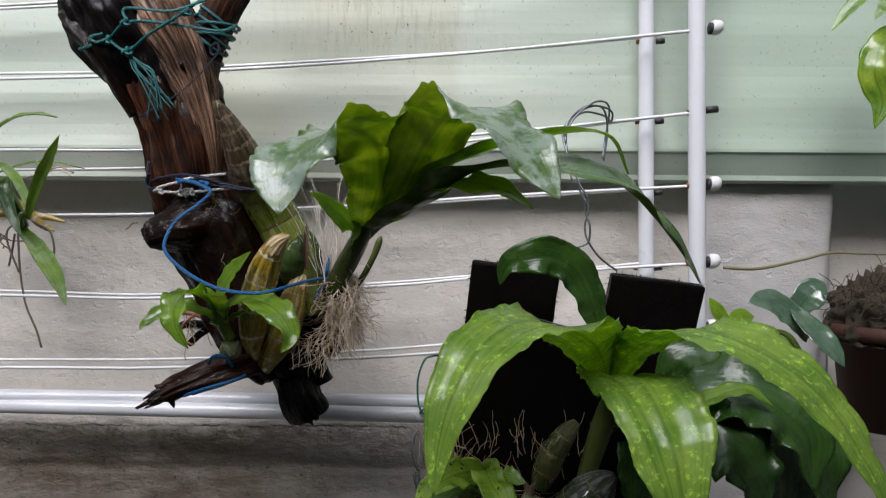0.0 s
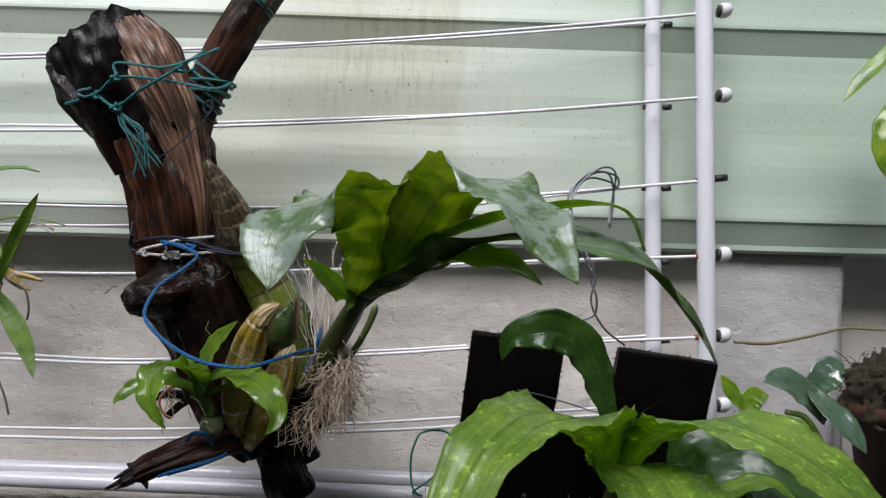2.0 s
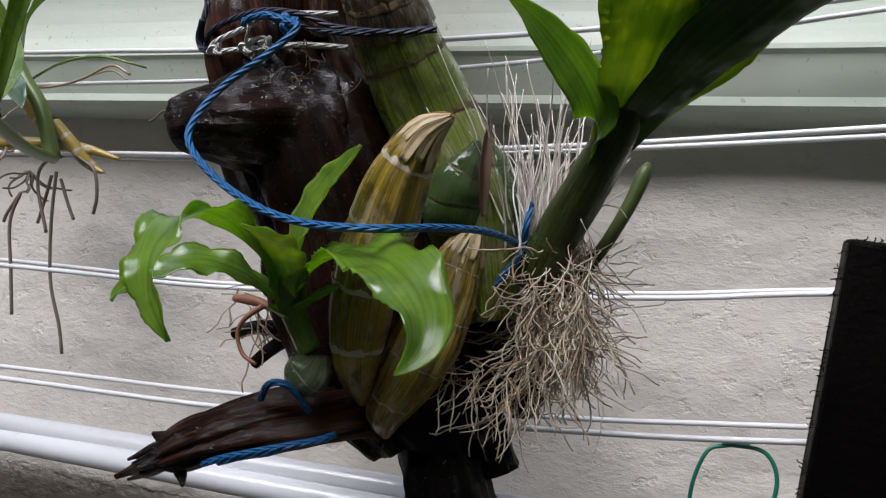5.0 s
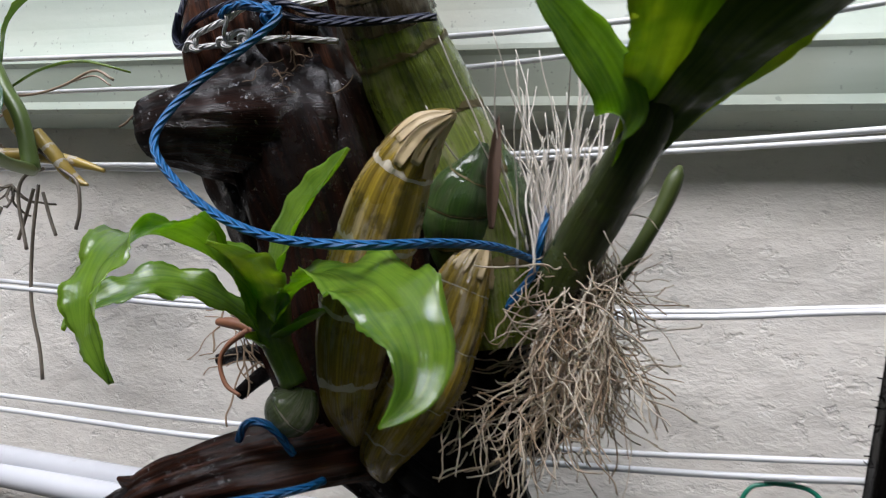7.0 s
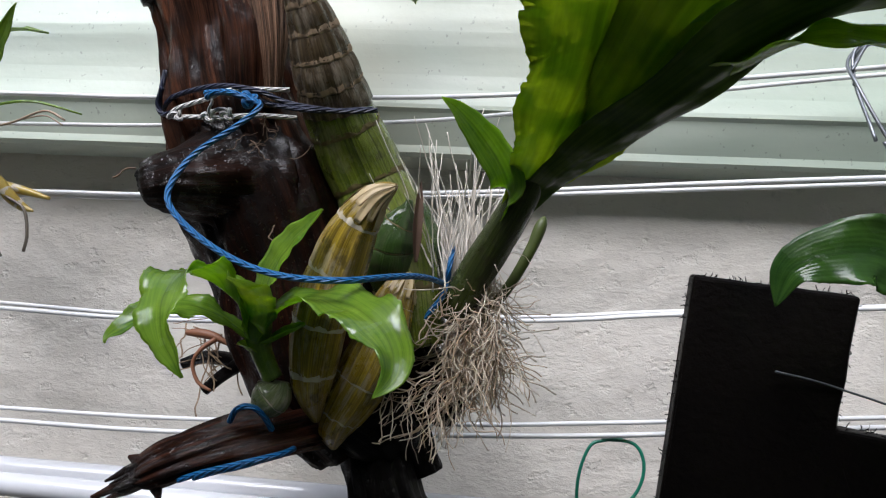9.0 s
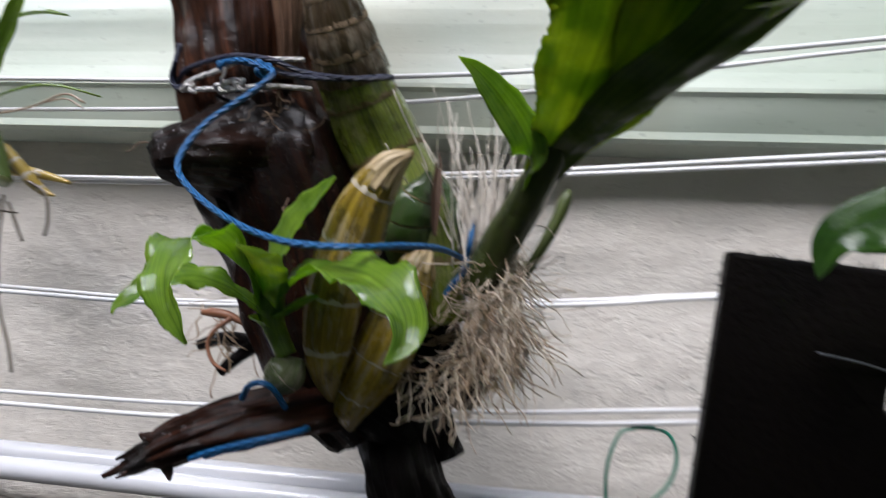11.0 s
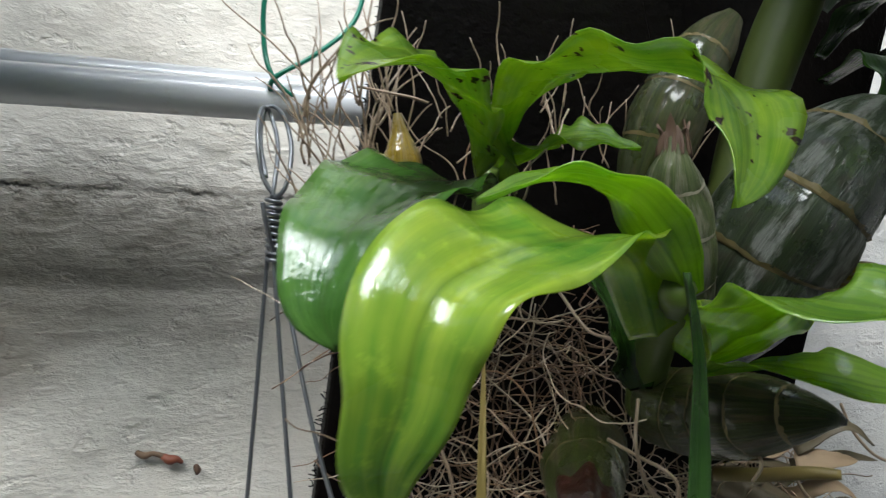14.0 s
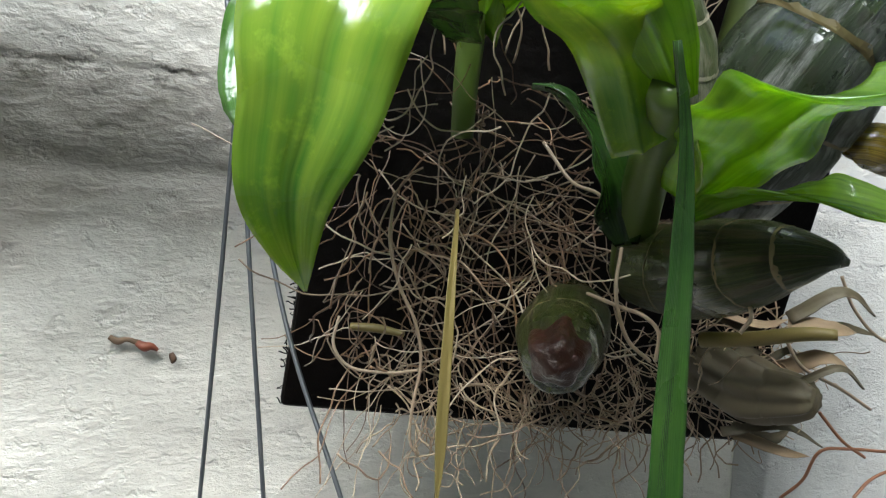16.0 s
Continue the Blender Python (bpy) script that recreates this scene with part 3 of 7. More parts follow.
def leaf(name, pts, width, up, material, parent, label="", fold=0.18, wave=0.0, waves=5.0, peak=0.45, point=1.0, base=0.35, rise=1.0, turn=0.0, seed=0.0, along=44, thick=0.0009, dimple=0.1, pleat=0.0, crisp=0.0, under=None):
    """A strap-shaped orchid leaf along a midrib. up: the way its upper face looks (one vector, or one for base and one for tip);
    peak: where it is widest; base: its breadth at the foot; fold: how far the halves rise from the midrib; wave: ripple of the margin."""
    c = spline([tuple(p) for p in pts], along)
    tan = np.gradient(c, axis=0)
    tan /= np.linalg.norm(tan, axis=1)[:, None]
    ups = np.array(up, float)
    ups = np.broadcast_to(ups, (along, 3)) if ups.ndim == 1 else spline(ups, along)
    across = 20 if pleat else 12
    rows_top, rows_low, uvs = [], [], []
    for i in range(along):
        s = i / (along - 1)
        side = np.cross(tan[i], ups[i])
        side /= np.linalg.norm(side) + 1e-9
        nor = np.cross(side, tan[i])
        if turn:
            a = turn * s
            side, nor = side * math.cos(a) + nor * math.sin(a), nor * math.cos(a) - side * math.sin(a)
        if s < peak:
            w = base + (1 - base) * math.sin(0.5 * math.pi * s / peak) ** rise
        else:
            w = math.cos(0.5 * math.pi * ((s - peak) / (1 - peak)) ** (1.15 * point)) ** 0.85
        w = max(w, 0.02) * width * 0.5
        for j in range(across + 1):
            q = 2 * j / across - 1
            rip = math.sin(waves * 2 * math.pi * s + (1.3 if q > 0 else 0.0) + seed) * 0.7 + noise.noise((s * waves * 1.3 + seed, q, 3.1)) * 0.9
            edge = 1 + 0.12 * abs(q) * noise.noise((s * 11 + seed * 3, 4.0 if q > 0 else 8.0, 0.5))
            h = fold * abs(q) ** 1.4 * w + wave * w * abs(q) ** 2 * rip * min(1, 4 * s) * min(1, 6 * (1 - s) + 0.3)
            h += w * dimple * noise.noise((s * 7 + seed * 2, q * 1.8, 1.7)) * min(1, 5 * s)
            if pleat:
                h += w * pleat * math.cos(q * 3.5 * math.pi) * min(1, 6 * s) * (1 - 0.5 * s)
            if crisp:
                h += w * crisp * abs(q) ** 6 * noise.noise((s * 48 + seed, 2.0 if q > 0 else 6.0, 0.3)) * 2
                edge += crisp * 0.8 * abs(q) ** 8 * noise.noise((s * 70 + seed, 1.0 if q > 0 else 5.0, 0.8))
            rows_top.append(c[i] + side * q * w * edge + nor * h)
            t = thick * (1.0 + 1.2 * math.exp(-(q * 5) ** 2)) * (1 - 0.6 * abs(q))
            rows_low.append(c[i] + side * q * w * edge + nor * (h - t))
            uvs.append((j / across, s))
    n = across + 1
    off = len(rows_top)
    faces = []
    for i in range(along - 1):
        for j in range(across):
            a = i * n + j
            faces.append((a, a + 1, a + n + 1, a + n))
            faces.append((off + a, off + a + n, off + a + n + 1, off + a + 1))
        for a, flip in ((i * n, False), (i * n + across, True)):
            q = (a, a + n, off + a + n, off + a)
            faces.append(q[::-1] if flip else q)
    for a0, flip in ((0, True), ((along - 1) * n, False)):
        for j in range(across):
            q = (a0 + j, a0 + j + 1, off + a0 + j + 1, off + a0 + j)
            faces.append(q[::-1] if flip else q)
    ob = link_mesh(name, rows_top + rows_low, faces, material, parent, label, uvs + uvs)
    if under is not None:
        ob.data.materials.append(under)
        for pl in ob.data.polygons:
            pl.material_index = int(all(v >= off for v in pl.vertices))
    return ob


def bulb(name, pts, material, parent, label="", rings=6, ribs=9, rib=0.05, seed=0.0, segs=60, count=120, collar=None, collar_height=0.03):
    """A pseudobulb along an axis with radii; ringed nodes and shallow ribs."""
    def shape(u, v):
        x, y = math.cos(2 * math.pi * u), math.sin(2 * math.pi * u)
        ph = (v * rings) % 1.0
        jag = 0.05 * noise.noise((x * 3 + seed, y * 3, math.floor(v * rings)))
        ph = (ph + jag) % 1.0
        node = 0.015 * math.exp(-((ph - 0.06) / 0.04) ** 2) - 0.025 * math.exp(-((ph - 0.95) / 0.035) ** 2) + 0.035 * math.sin(math.pi * ph)
        wob = noise.noise((x * 1.5 + seed, y * 1.5, v * 3)) * 0.08
        return 1 + node + rib * math.sin(ribs * 2 * math.pi * u + seed) + wob + 0.02 * noise.noise((x * 9, y * 9 + seed, v * 6))
    ob = tube(name, pts, 0, material, parent, label, segs, count, shape)
    if collar is not None:
        cv = spline([tuple(q) for q in pts], 200)
        _, s, n = frames(cv)
        for k in range(1, rings):
            verts, faces, m = [], [], 64
            for row, (lift, grow) in enumerate(((-0.02, 0.99), (0.3, 1.0), (1.0, 1.002), (1.0, 1.009), (0.3, 1.007), (-0.03, 1.004))):
                for j in range(m):
                    u = j / m
                    x, y = math.cos(2 * math.pi * u), math.sin(2 * math.pi * u)
                    ragged = 0.3 + 0.5 * (noise.noise((x * 2.5 + seed, y * 2.5, k * 3.0)) + 0.5) + 0.5 * max(0, noise.noise((x * 9 + seed, y * 9, k * 5.0)))
                    v = min(0.995, (k - 0.02 + 0.012 * noise.noise((x * 3, y * 3, k + seed))) / rings + lift * collar_height * max(0.08, ragged))
                    i = int(v * 199)
                    r = cv[i, 3] * shape(u, v) * (grow + 0.03 * lift * noise.noise((x * 6, y * 6, seed + k)))
                    verts.append(cv[i, :3] + (s[i] * x + n[i] * y) * r)
            for row in range(5):
                for j in range(m):
                    faces.append((row * m + j, row * m + (j + 1) % m, (row + 1) * m + (j + 1) % m, (row + 1) * m + j))
            link_mesh("collar", verts, faces, collar, ob, smooth=False)
    return ob


def strand(start, way, length, rnd, wander=0.35, steps=14, pull=(0, 0, 0)):
    """One wandering root."""
    p, d = np.array(start, float), np.array(way, float)
    d /= np.linalg.norm(d)
    out = [p.copy()]
    h = length / steps
    for _ in range(steps):
        d = d + np.array([rnd.gauss(0, wander) for _ in range(3)]) + np.array(pull)
        d /= np.linalg.norm(d)
        p = p + d * h
        out.append(p.copy())
    return spline(out, steps * 2 + 1)


def strand_parts(name, curves, radii, material, parent, segs=5):
    for cv, r in zip(curves, radii):
        v, f, _ = tube_data(cv, r, segs)
        link_mesh(name, v, f, material, parent)


def shell(name, pts, material, parent, label="", open_at=0.0, gap=1.7, thick=0.22, seed=0.0, segs=56, count=60, ragged=0.12):
    """A hollow, split length of wood: an arc of wall round a cavity, open along one side and at its end."""
    cv = spline([tuple(q) for q in pts], count)
    _, s, n = frames(cv)
    f = wood_shape(seed, 0.14, 0.14, 6.0)
    outer, inner = [], []
    for i in range(count):
        v = i / (count - 1)
        for j in range(segs + 1):
            a = open_at + gap / 2 + (2 * math.pi - gap) * j / segs
            k = f((a / (2 * math.pi)) % 1.0, v)
            shift = ragged * cv[i, 3] * noise.noise((j * 0.35 + seed, 0.5, 2.0)) * (v ** 6) * 4
            d = s[i] * math.cos(a) + n[i] * math.sin(a)
            along = np.cross(s[i], n[i]) * shift
            outer.append(cv[i, :3] + d * cv[i, 3] * k + along)
            inner.append(cv[i, :3] + d * cv[i, 3] * (k - thick * (0.8 + 0.5 * noise.noise((j * 0.3, v * 6, seed)))) + along)
    m, off, faces = segs + 1, len(outer), []
    for i in range(count - 1):
        for j in range(segs):
            a = i * m + j
            faces.append((a, a + 1, a + m + 1, a + m))
            faces.append((off + a, off + a + m, off + a + m + 1, off + a + 1))
        for j in (0, segs):
            a = i * m + j
            faces.append((a, a + m, off + a + m, off + a))
    for i in (0, count - 1):
        for j in range(segs):
            a = i * m + j
            faces.append((a, off + a, off + a + 1, a + 1))
    uv = [(abs(2 * j / segs - 1), i * 0.004) for i in range(count) for j in range(m)]
    ob = link_mesh(name, outer + inner, faces, material, parent, label, uv + uv)
    return ob


# ---- setting ----
def box_bm(x0, y0, z0, x1, y1, z1, cuts=0):
    bm = bmesh.new()
    bmesh.ops.create_cube(bm, size=1, matrix=Matrix.Translation(((x0 + x1) / 2, (y0 + y1) / 2, (z0 + z1) / 2)) @ Matrix.Diagonal((x1 - x0, y1 - y0, z1 - z0, 1)))
    return bm


def rough_wall(name, x0, x1, rows, y, depth, material, step, amount, seed, bulge=None):
    """An upright plastered face with real unevenness, closed behind. rows: the heights of its grid lines."""
    nx, nz = int((x1 - x0) / step) + 1, len(rows) - 1
    verts, faces = [], []
    for z in rows:
        for j in range(nx + 1):
            x = x0 + (x1 - x0) * j / nx
            d = noise.noise((x * 14 + seed, z * 18, 0)) * amount + noise.noise((x * 45 + seed, z * 60, 5)) * amount * 0.5 + noise.noise((x * 120 + seed, z * 170, 9)) * amount * 0.22
            if bulge:
                d += bulge(x, z)
            verts.append((x, y - d, z))
    for i in range(nz):
        for j in range(nx):
            a = i * (nx + 1) + j
            faces.append((a, a + 1, a + nx + 2, a + nx + 1))
    k = len(verts)
    for r in (0, nx, nz * (nx + 1) + nx, nz * (nx + 1)):
        verts.append((verts[r][0], y + depth, verts[r][2]))
    bottom = list(range(0, nx + 1))
    top = [nz * (nx + 1) + j for j in range(nx + 1)]
    left = [i * (nx + 1) for i in range(nz + 1)]
    right = [i * (nx + 1) + nx for i in range(nz + 1)]
    faces.append(tuple(bottom[::-1] + [k, k + 1]))
    faces.append(tuple(top + [k + 2, k + 3]))
    faces.append(tuple(left + [k + 3, k]))
    faces.append(tuple(right[::-1] + [k + 1, k + 2]))
    faces.append((k, k + 3, k + 2, k + 1))
    return link_mesh(name, verts, faces, material)


CRACKS = [(-0.43, 1.20, -0.025, 0.07), (-0.30, 1.205, 0.02, 0.03), (-0.06, 1.205, 0.012, 0.06), (-0.10, 1.165, -0.01, 0.04)]


def crack_step(x, z):
    """The upper coat of plaster ends in a ragged crack and stands a little proud; short cracks run down from it."""
    edge = 1.206 + 0.007 * noise.noise((x * 9, 2.0, 0)) + 0.004 * noise.noise((x * 34, 7.0, 0)) + 0.004 * noise.noise((x * 130, 3.0, 0)) + 0.003 * noise.noise((x * 310, 13.0, 0))
    d = 0.0012 / (1 + math.exp(-max(-40, min(40, (z - edge) / 0.0012))))
    groove = -0.0012 * math.exp(-((z - edge + 0.002) / 0.0014) ** 2) * max(0, noise.noise((x * 14, 11.0, 0)) + 0.25)
    lower = -0.0025 * math.exp(-((z - 1.135 - 0.012 * noise.noise((x * 7, 5, 0))) / 0.010) ** 2)
    for cx, top, drift, length in CRACKS:
        if top - length < z < top:
            s = (top - z) / length
            w = cx + drift * s + 0.006 * noise.noise((cx, z * 40, 1.0))
            groove -= 0.0015 * math.exp(-((x - w) / 0.0022) ** 2) * (1 - s)
    return d + groove + lower


WALL_Y, LIP_Y = 1.212, 1.132
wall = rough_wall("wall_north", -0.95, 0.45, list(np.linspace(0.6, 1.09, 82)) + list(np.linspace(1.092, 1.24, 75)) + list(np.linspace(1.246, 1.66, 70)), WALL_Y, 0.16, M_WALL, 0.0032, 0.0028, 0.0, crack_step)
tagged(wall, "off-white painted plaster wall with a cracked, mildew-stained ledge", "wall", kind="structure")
outer = part("wall_north_base", box_bm(-3.0, WALL_Y + 0.002, 0.0, 3.0, WALL_Y + 0.16, 0.6), M_WALL)
tagged(outer, "plain off-white plaster wall below", "wall", kind="structure")
for x0, x1, nm in ((-3.0, -0.95, "wall_north_west"), (0.653, 3.0, "wall_north_east")):
    yy = WALL_Y + 0.001 if x0 < 0 else WALL_Y + 0.055
    ob = part(nm, box_bm(x0, yy, 0.6, x1, WALL_Y + 0.16, 1.66), M_WALL)
    tagged(ob, "shaded off-white plaster wall under the siding", "wall", kind="structure")


def block_round(x, z):
    e = min((0.656 + (z - 1.47) * 0.08 - x), (1.627 - z), 0.05)
    return -0.012 * math.exp(-max(e, 0) / 0.006) + 0.0012 * noise.noise((x * 40, z * 46, 2.0))


pier = rough_wall("wall_pier", 0.45, 0.66, list(np.linspace(0.6, 1.627, 190)), 1.172, 0.19, M_BLOCK, 0.006, 0.0016, 4.0, block_round)
tagged(pier, "white painted brick pier with pitted plaster", "wall", kind="structure")


def siding_board(z0):
    """One lapped sheet: a flared lip in shade, then a tall, slightly dished face."""
    prof = [(WALL_Y + 0.02, z0 + 0.002), (LIP_Y + 0.020, z0), (LIP_Y + 0.016, z0 + 0.004), (LIP_Y + 0.0165, z0 + 0.012), (LIP_Y + 0.003, z0 + 0.044), (LIP_Y - 0.001, z0 + 0.0475),
            (LIP_Y - 0.001, z0 + 0.052)]
    for k in range(1, 15):
        s = k / 15
        prof.append((LIP_Y - 0.001 + 0.016 * s + 0.004 * math.sin(s * math.pi) + 0.0011 * math.sin(s * 15.0), z0 + 0.052 + 0.250 * s))
    prof += [(LIP_Y + 0.016, z0 + 0.304), (WALL_Y + 0.02, z0 + 0.306)]
    xs = np.linspace(-3.0, 3.0, 61)
    verts = [(x, y + 0.0015 * noise.noise((x * 2.0, z * 3.0, 0)), z + 0.001 * noise.noise((x * 5, z0, 1.0))) for x in xs for y, z in prof]
    n = len(prof)
    faces = [(i * n + j, (i + 1) * n + j, (i + 1) * n + (j + 1) % n, i * n + (j + 1) % n) for i in range(60) for j in range(n)]
    faces += [tuple(range(n)), tuple(range(60 * n + n - 1, 60 * n - 1, -1))]
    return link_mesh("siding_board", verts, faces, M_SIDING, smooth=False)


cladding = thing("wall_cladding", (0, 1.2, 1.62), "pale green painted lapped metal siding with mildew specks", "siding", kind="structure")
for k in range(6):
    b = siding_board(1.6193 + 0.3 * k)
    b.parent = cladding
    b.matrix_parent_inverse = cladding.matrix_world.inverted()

# unseen end walls, added to hold back sky light; the east one stands close
for x0, nm in ((-3.0, "wall_west"), (1.0, "wall_east")):
    ob = part(nm, box_bm(x0, -1.6, 0.0, x0 + 0.1, 1.2, 3.6), M_REAR)
    tagged(ob, "plain unseen wall added to block light from the side", "wall", kind="structure")
floor = part("floor", box_bm(-3.0, -1.7, -0.1, 3.0, 1.36, 0.0), M_FLOOR)
tagged(floor, "plain grey concrete floor", "floor", kind="structure")
# unseen rear wall, added to cut the frontal sky fill
rear = part("wall_south", box_bm(-3.0, -1.7, 0.0, 3.0, -1.6, 3.6), M_REAR)
tagged(rear, "plain unseen wall added at the rear to limit sky light", "wall", kind="structure")

# ---- drying rack ----
rack = thing("drying_rack", (0, 1.1, 1.25), "white enamelled wall drying rack with thin rods and rust marks", "rack")
FRONT_RODS = [
    [(-0.6310, 1.0960, 1.8791), (-0.5400, 1.0960, 1.8848), (-0.2598, 1.0860, 1.9003), (0.0393, 1.0730, 1.9233), (0.3437, 1.0730, 1.9589), (0.4001, 1.0700, 1.9668)],
    [(-0.6440, 1.0980, 1.7668), (-0.4820, 1.0980, 1.7723), (-0.3082, 1.0900, 1.7811), (-0.1361, 1.0830, 1.7909), (0.1195, 1.0683, 1.8093), (0.4052, 1.0700, 1.8408)],
    [(-0.6441, 1.1000, 1.6586), (-0.4391, 1.1000, 1.6597), (-0.1368, 1.0930, 1.6681), (0.0612, 1.0830, 1.6840), (0.2057, 1.0746, 1.6969), (0.4025, 1.0700, 1.7184)],
    [(-0.6150, 1.1250, 1.5596), (-0.4315, 1.1250, 1.5630), (-0.1224, 1.1180, 1.5778), (0.1231, 1.1000, 1.5942), (0.4023, 1.0700, 1.6090)],
    [(-0.6600, 1.1000, 1.4354), (-0.4100, 1.1000, 1.4330), (-0.0695, 1.1250, 1.4524), (0.0541, 1.1120, 1.4647), (0.2347, 1.0900, 1.4805), (0.4022, 1.0700, 1.4932)],
    [(-0.6600, 1.0920, 1.3255), (-0.4050, 1.0940, 1.3265), (-0.1361, 1.0950, 1.3417), (0.0017, 1.0900, 1.3518), (0.2069, 1.0800, 1.3737), (0.4063, 1.0700, 1.3945)],
]
BACK_RODS = [
    [(-0.6358, 1.1050, 1.8768), (-0.5441, 1.1050, 1.8825), (-0.2629, 1.1000, 1.9017), (0.0405, 1.0930, 1.9255), (0.3541, 1.1036, 1.9641)],
    [(-0.6482, 1.1050, 1.7764), (-0.4851, 1.1050, 1.7802), (-0.3111, 1.1000, 1.7889), (-0.1378, 1.0960, 1.7987), (0.1219, 1.0904, 1.8148), (0.3451, 1.1031, 1.8402)],
    [(-0.6514, 1.1130, 1.6291), (-0.4520, 1.1110, 1.6333), (-0.1730, 1.1050, 1.6461), (0.0793, 1.0960, 1.6793), (0.2100, 1.0970, 1.6975), (0.3450, 1.1031, 1.7159)],
    [(-0.6177, 1.1300, 1.5564), (-0.4334, 1.1300, 1.5597), (-0.1234, 1.1270, 1.5758), (0.1251, 1.1180, 1.5921), (0.3420, 1.1050, 1.6061)],
    [(-0.6600, 1.1150, 1.4408), (-0.4100, 1.1150, 1.4370), (-0.0702, 1.1350, 1.4565), (0.0546, 1.1220, 1.4679), (0.2394, 1.1120, 1.4827), (0.3419, 1.1050, 1.4927)],
    [(-0.6600, 1.1080, 1.3345), (-0.4018, 1.1080, 1.3372), (-0.1211, 1.1150, 1.3501), (0.0017, 1.1100, 1.3605), (0.2122, 1.1080, 1.3792), (0.3419, 1.1050, 1.3910)],
]
for pts in FRONT_RODS:
    p, q = np.array(pts[0]), np.array(pts[1])
    tube("rod", [tuple(p + (p - q) * 2.6)] + pts, 0.0024, M_ROD, rack, count=60, segs=10)
for pts in BACK_RODS:
    p, q = np.array(pts[0]), np.array(pts[1])
    tube("rod", [tuple(p + (p - q) * 2.6)] + pts, 0.0022, M_ROD, rack, count=60, segs=10)


def front_y(x):
    return 1.098 - 0.05 * x


def pipe_with_ends(name, pts, r, parent):
    return tube(name, pts, r, M_PIPE, parent, segs=24, count=40)


pipe_with_ends("bottom_tube", [(-1.25, front_y(-1.25), 1.259), (0.0, front_y(0), 1.255), (0.42, front_y(0.42), 1.253)], 0.0118, rack)
pipe_with_ends("bottom_tube", [(-1.25, 1.142, 1.274), (0.0, 1.130, 1.268), (0.36, 1.12, 1.266)], 0.0112, rack)
pipe_with_ends("post", [(0.4035, 1.072, 1.243), (0.398, 1.072, 1.6), (0.389, 1.072, 2.2)], 0.0128, rack)
pipe_with_ends("post", [(0.336, 1.106, 1.258), (0.332, 1.106, 1.6), (0.325, 1.106, 2.2)], 0.0118, rack)


def end_cap(x, y, z, parent):
    pts = [(x, y, z, 0.0105), (x + 0.004, y, z, 0.0112), (x + 0.010, y, z + 0.001, 0.0105), (x + 0.015, y, z + 0.001, 0.0075), (x + 0.0172, y, z + 0.001, 0.002)]
    tube("end_cap", pts, 0, M_CAP, parent, "white plastic end cap", segs=18, count=14)


for k, pts in enumerate(FRONT_RODS):
    zz = pts[-1][2]
    x = 0.413
    if k != 2:
        tube("washer", [(x, 1.072, zz + 0.002), (x + 0.004, 1.072, zz + 0.002)], 0.0088, M_RUBBER, rack, "black rubber washer", segs=16, count=3)
        end_cap(x + 0.004, 1.072, zz + 0.003, rack)
    else:
        tube("plug", [(x - 0.004, 1.072, zz + 0.003), (x + 0.014, 1.072, zz + 0.005)], 0.0052, M_RUBBER, rack, "black rubber plug", segs=12, count=3)
    tube("rust_ring", [(0.3825, 1.0725, zz - 0.001), (0.3885, 1.0725, zz)], 0.0042, M_RUST, rack, "rust mark round the rod hole", segs=12, count=3)
    if k < 5:
        tube("plug", [(0.344, 1.103, zz - 0.009), (0.356, 1.103, zz - 0.008)], 0.0045, M_RUBBER, rack, "black rubber plug", segs=12, count=3)
        tube("rust_ring", [(0.3145, 1.1065, zz - 0.009), (0.3195, 1.1065, zz - 0.009)], 0.0038, M_RUST, rack, "rust mark round the rod hole", segs=12, count=3)

# ---- driftwood ----
OPEN_AT = 4.6
drift = thing("driftwood", [(-0.2707, 0.9657, 1.4261)][0], "wet dark brown forked driftwood branch tied to the rack", "driftwood")
wood("trunk", [(-0.2945, 0.9823, 1.5506, 0.0610), (-0.3091, 0.9772, 1.5857, 0.0566), (-0.3207, 0.9720, 1.6189, 0.0538), (-0.3315, 0.9720, 1.6568, 0.0534), (-0.3414, 0.9720, 1.6947, 0.0572), (-0.3498, 0.9720, 1.7251, 0.0585), (-0.3574, 0.9720, 1.7554, 0.0472)], M_WOOD, drift, seed=1.0, segs=110, count=110, ridge=0.15, lump=0.12, around=6.5)
shell("hollow_arm", [(-0.3398, 0.9720, 1.6948, 0.0547), (-0.3543, 0.9720, 1.7327, 0.0620), (-0.3764, 0.9700, 1.7737, 0.0664), (-0.4028, 0.9680, 1.8107, 0.0709), (-0.4231, 0.9660, 1.8437, 0.0702), (-0.4331, 0.9650, 1.8598, 0.0654)], M_WOODBLACK, drift, "hollow broken arm with a black cavity", open_at=OPEN_AT, gap=1.9, thick=0.2, seed=3.0, ragged=0.05)
wood("rim", [(-0.3830, 0.9400, 1.6852, 0.0082), (-0.4040, 0.9300, 1.7305, 0.0115), (-0.4270, 0.9250, 1.7667, 0.0125), (-0.4522, 0.9250, 1.7938, 0.0110), (-0.4716, 0.9300, 1.8125, 0.0060), (-0.4751, 0.9300, 1.8169, 0.0026)], M_WOODLOW, drift, "thin dark outer rim", seed=33.0, segs=24, count=50, ridge=0.2)
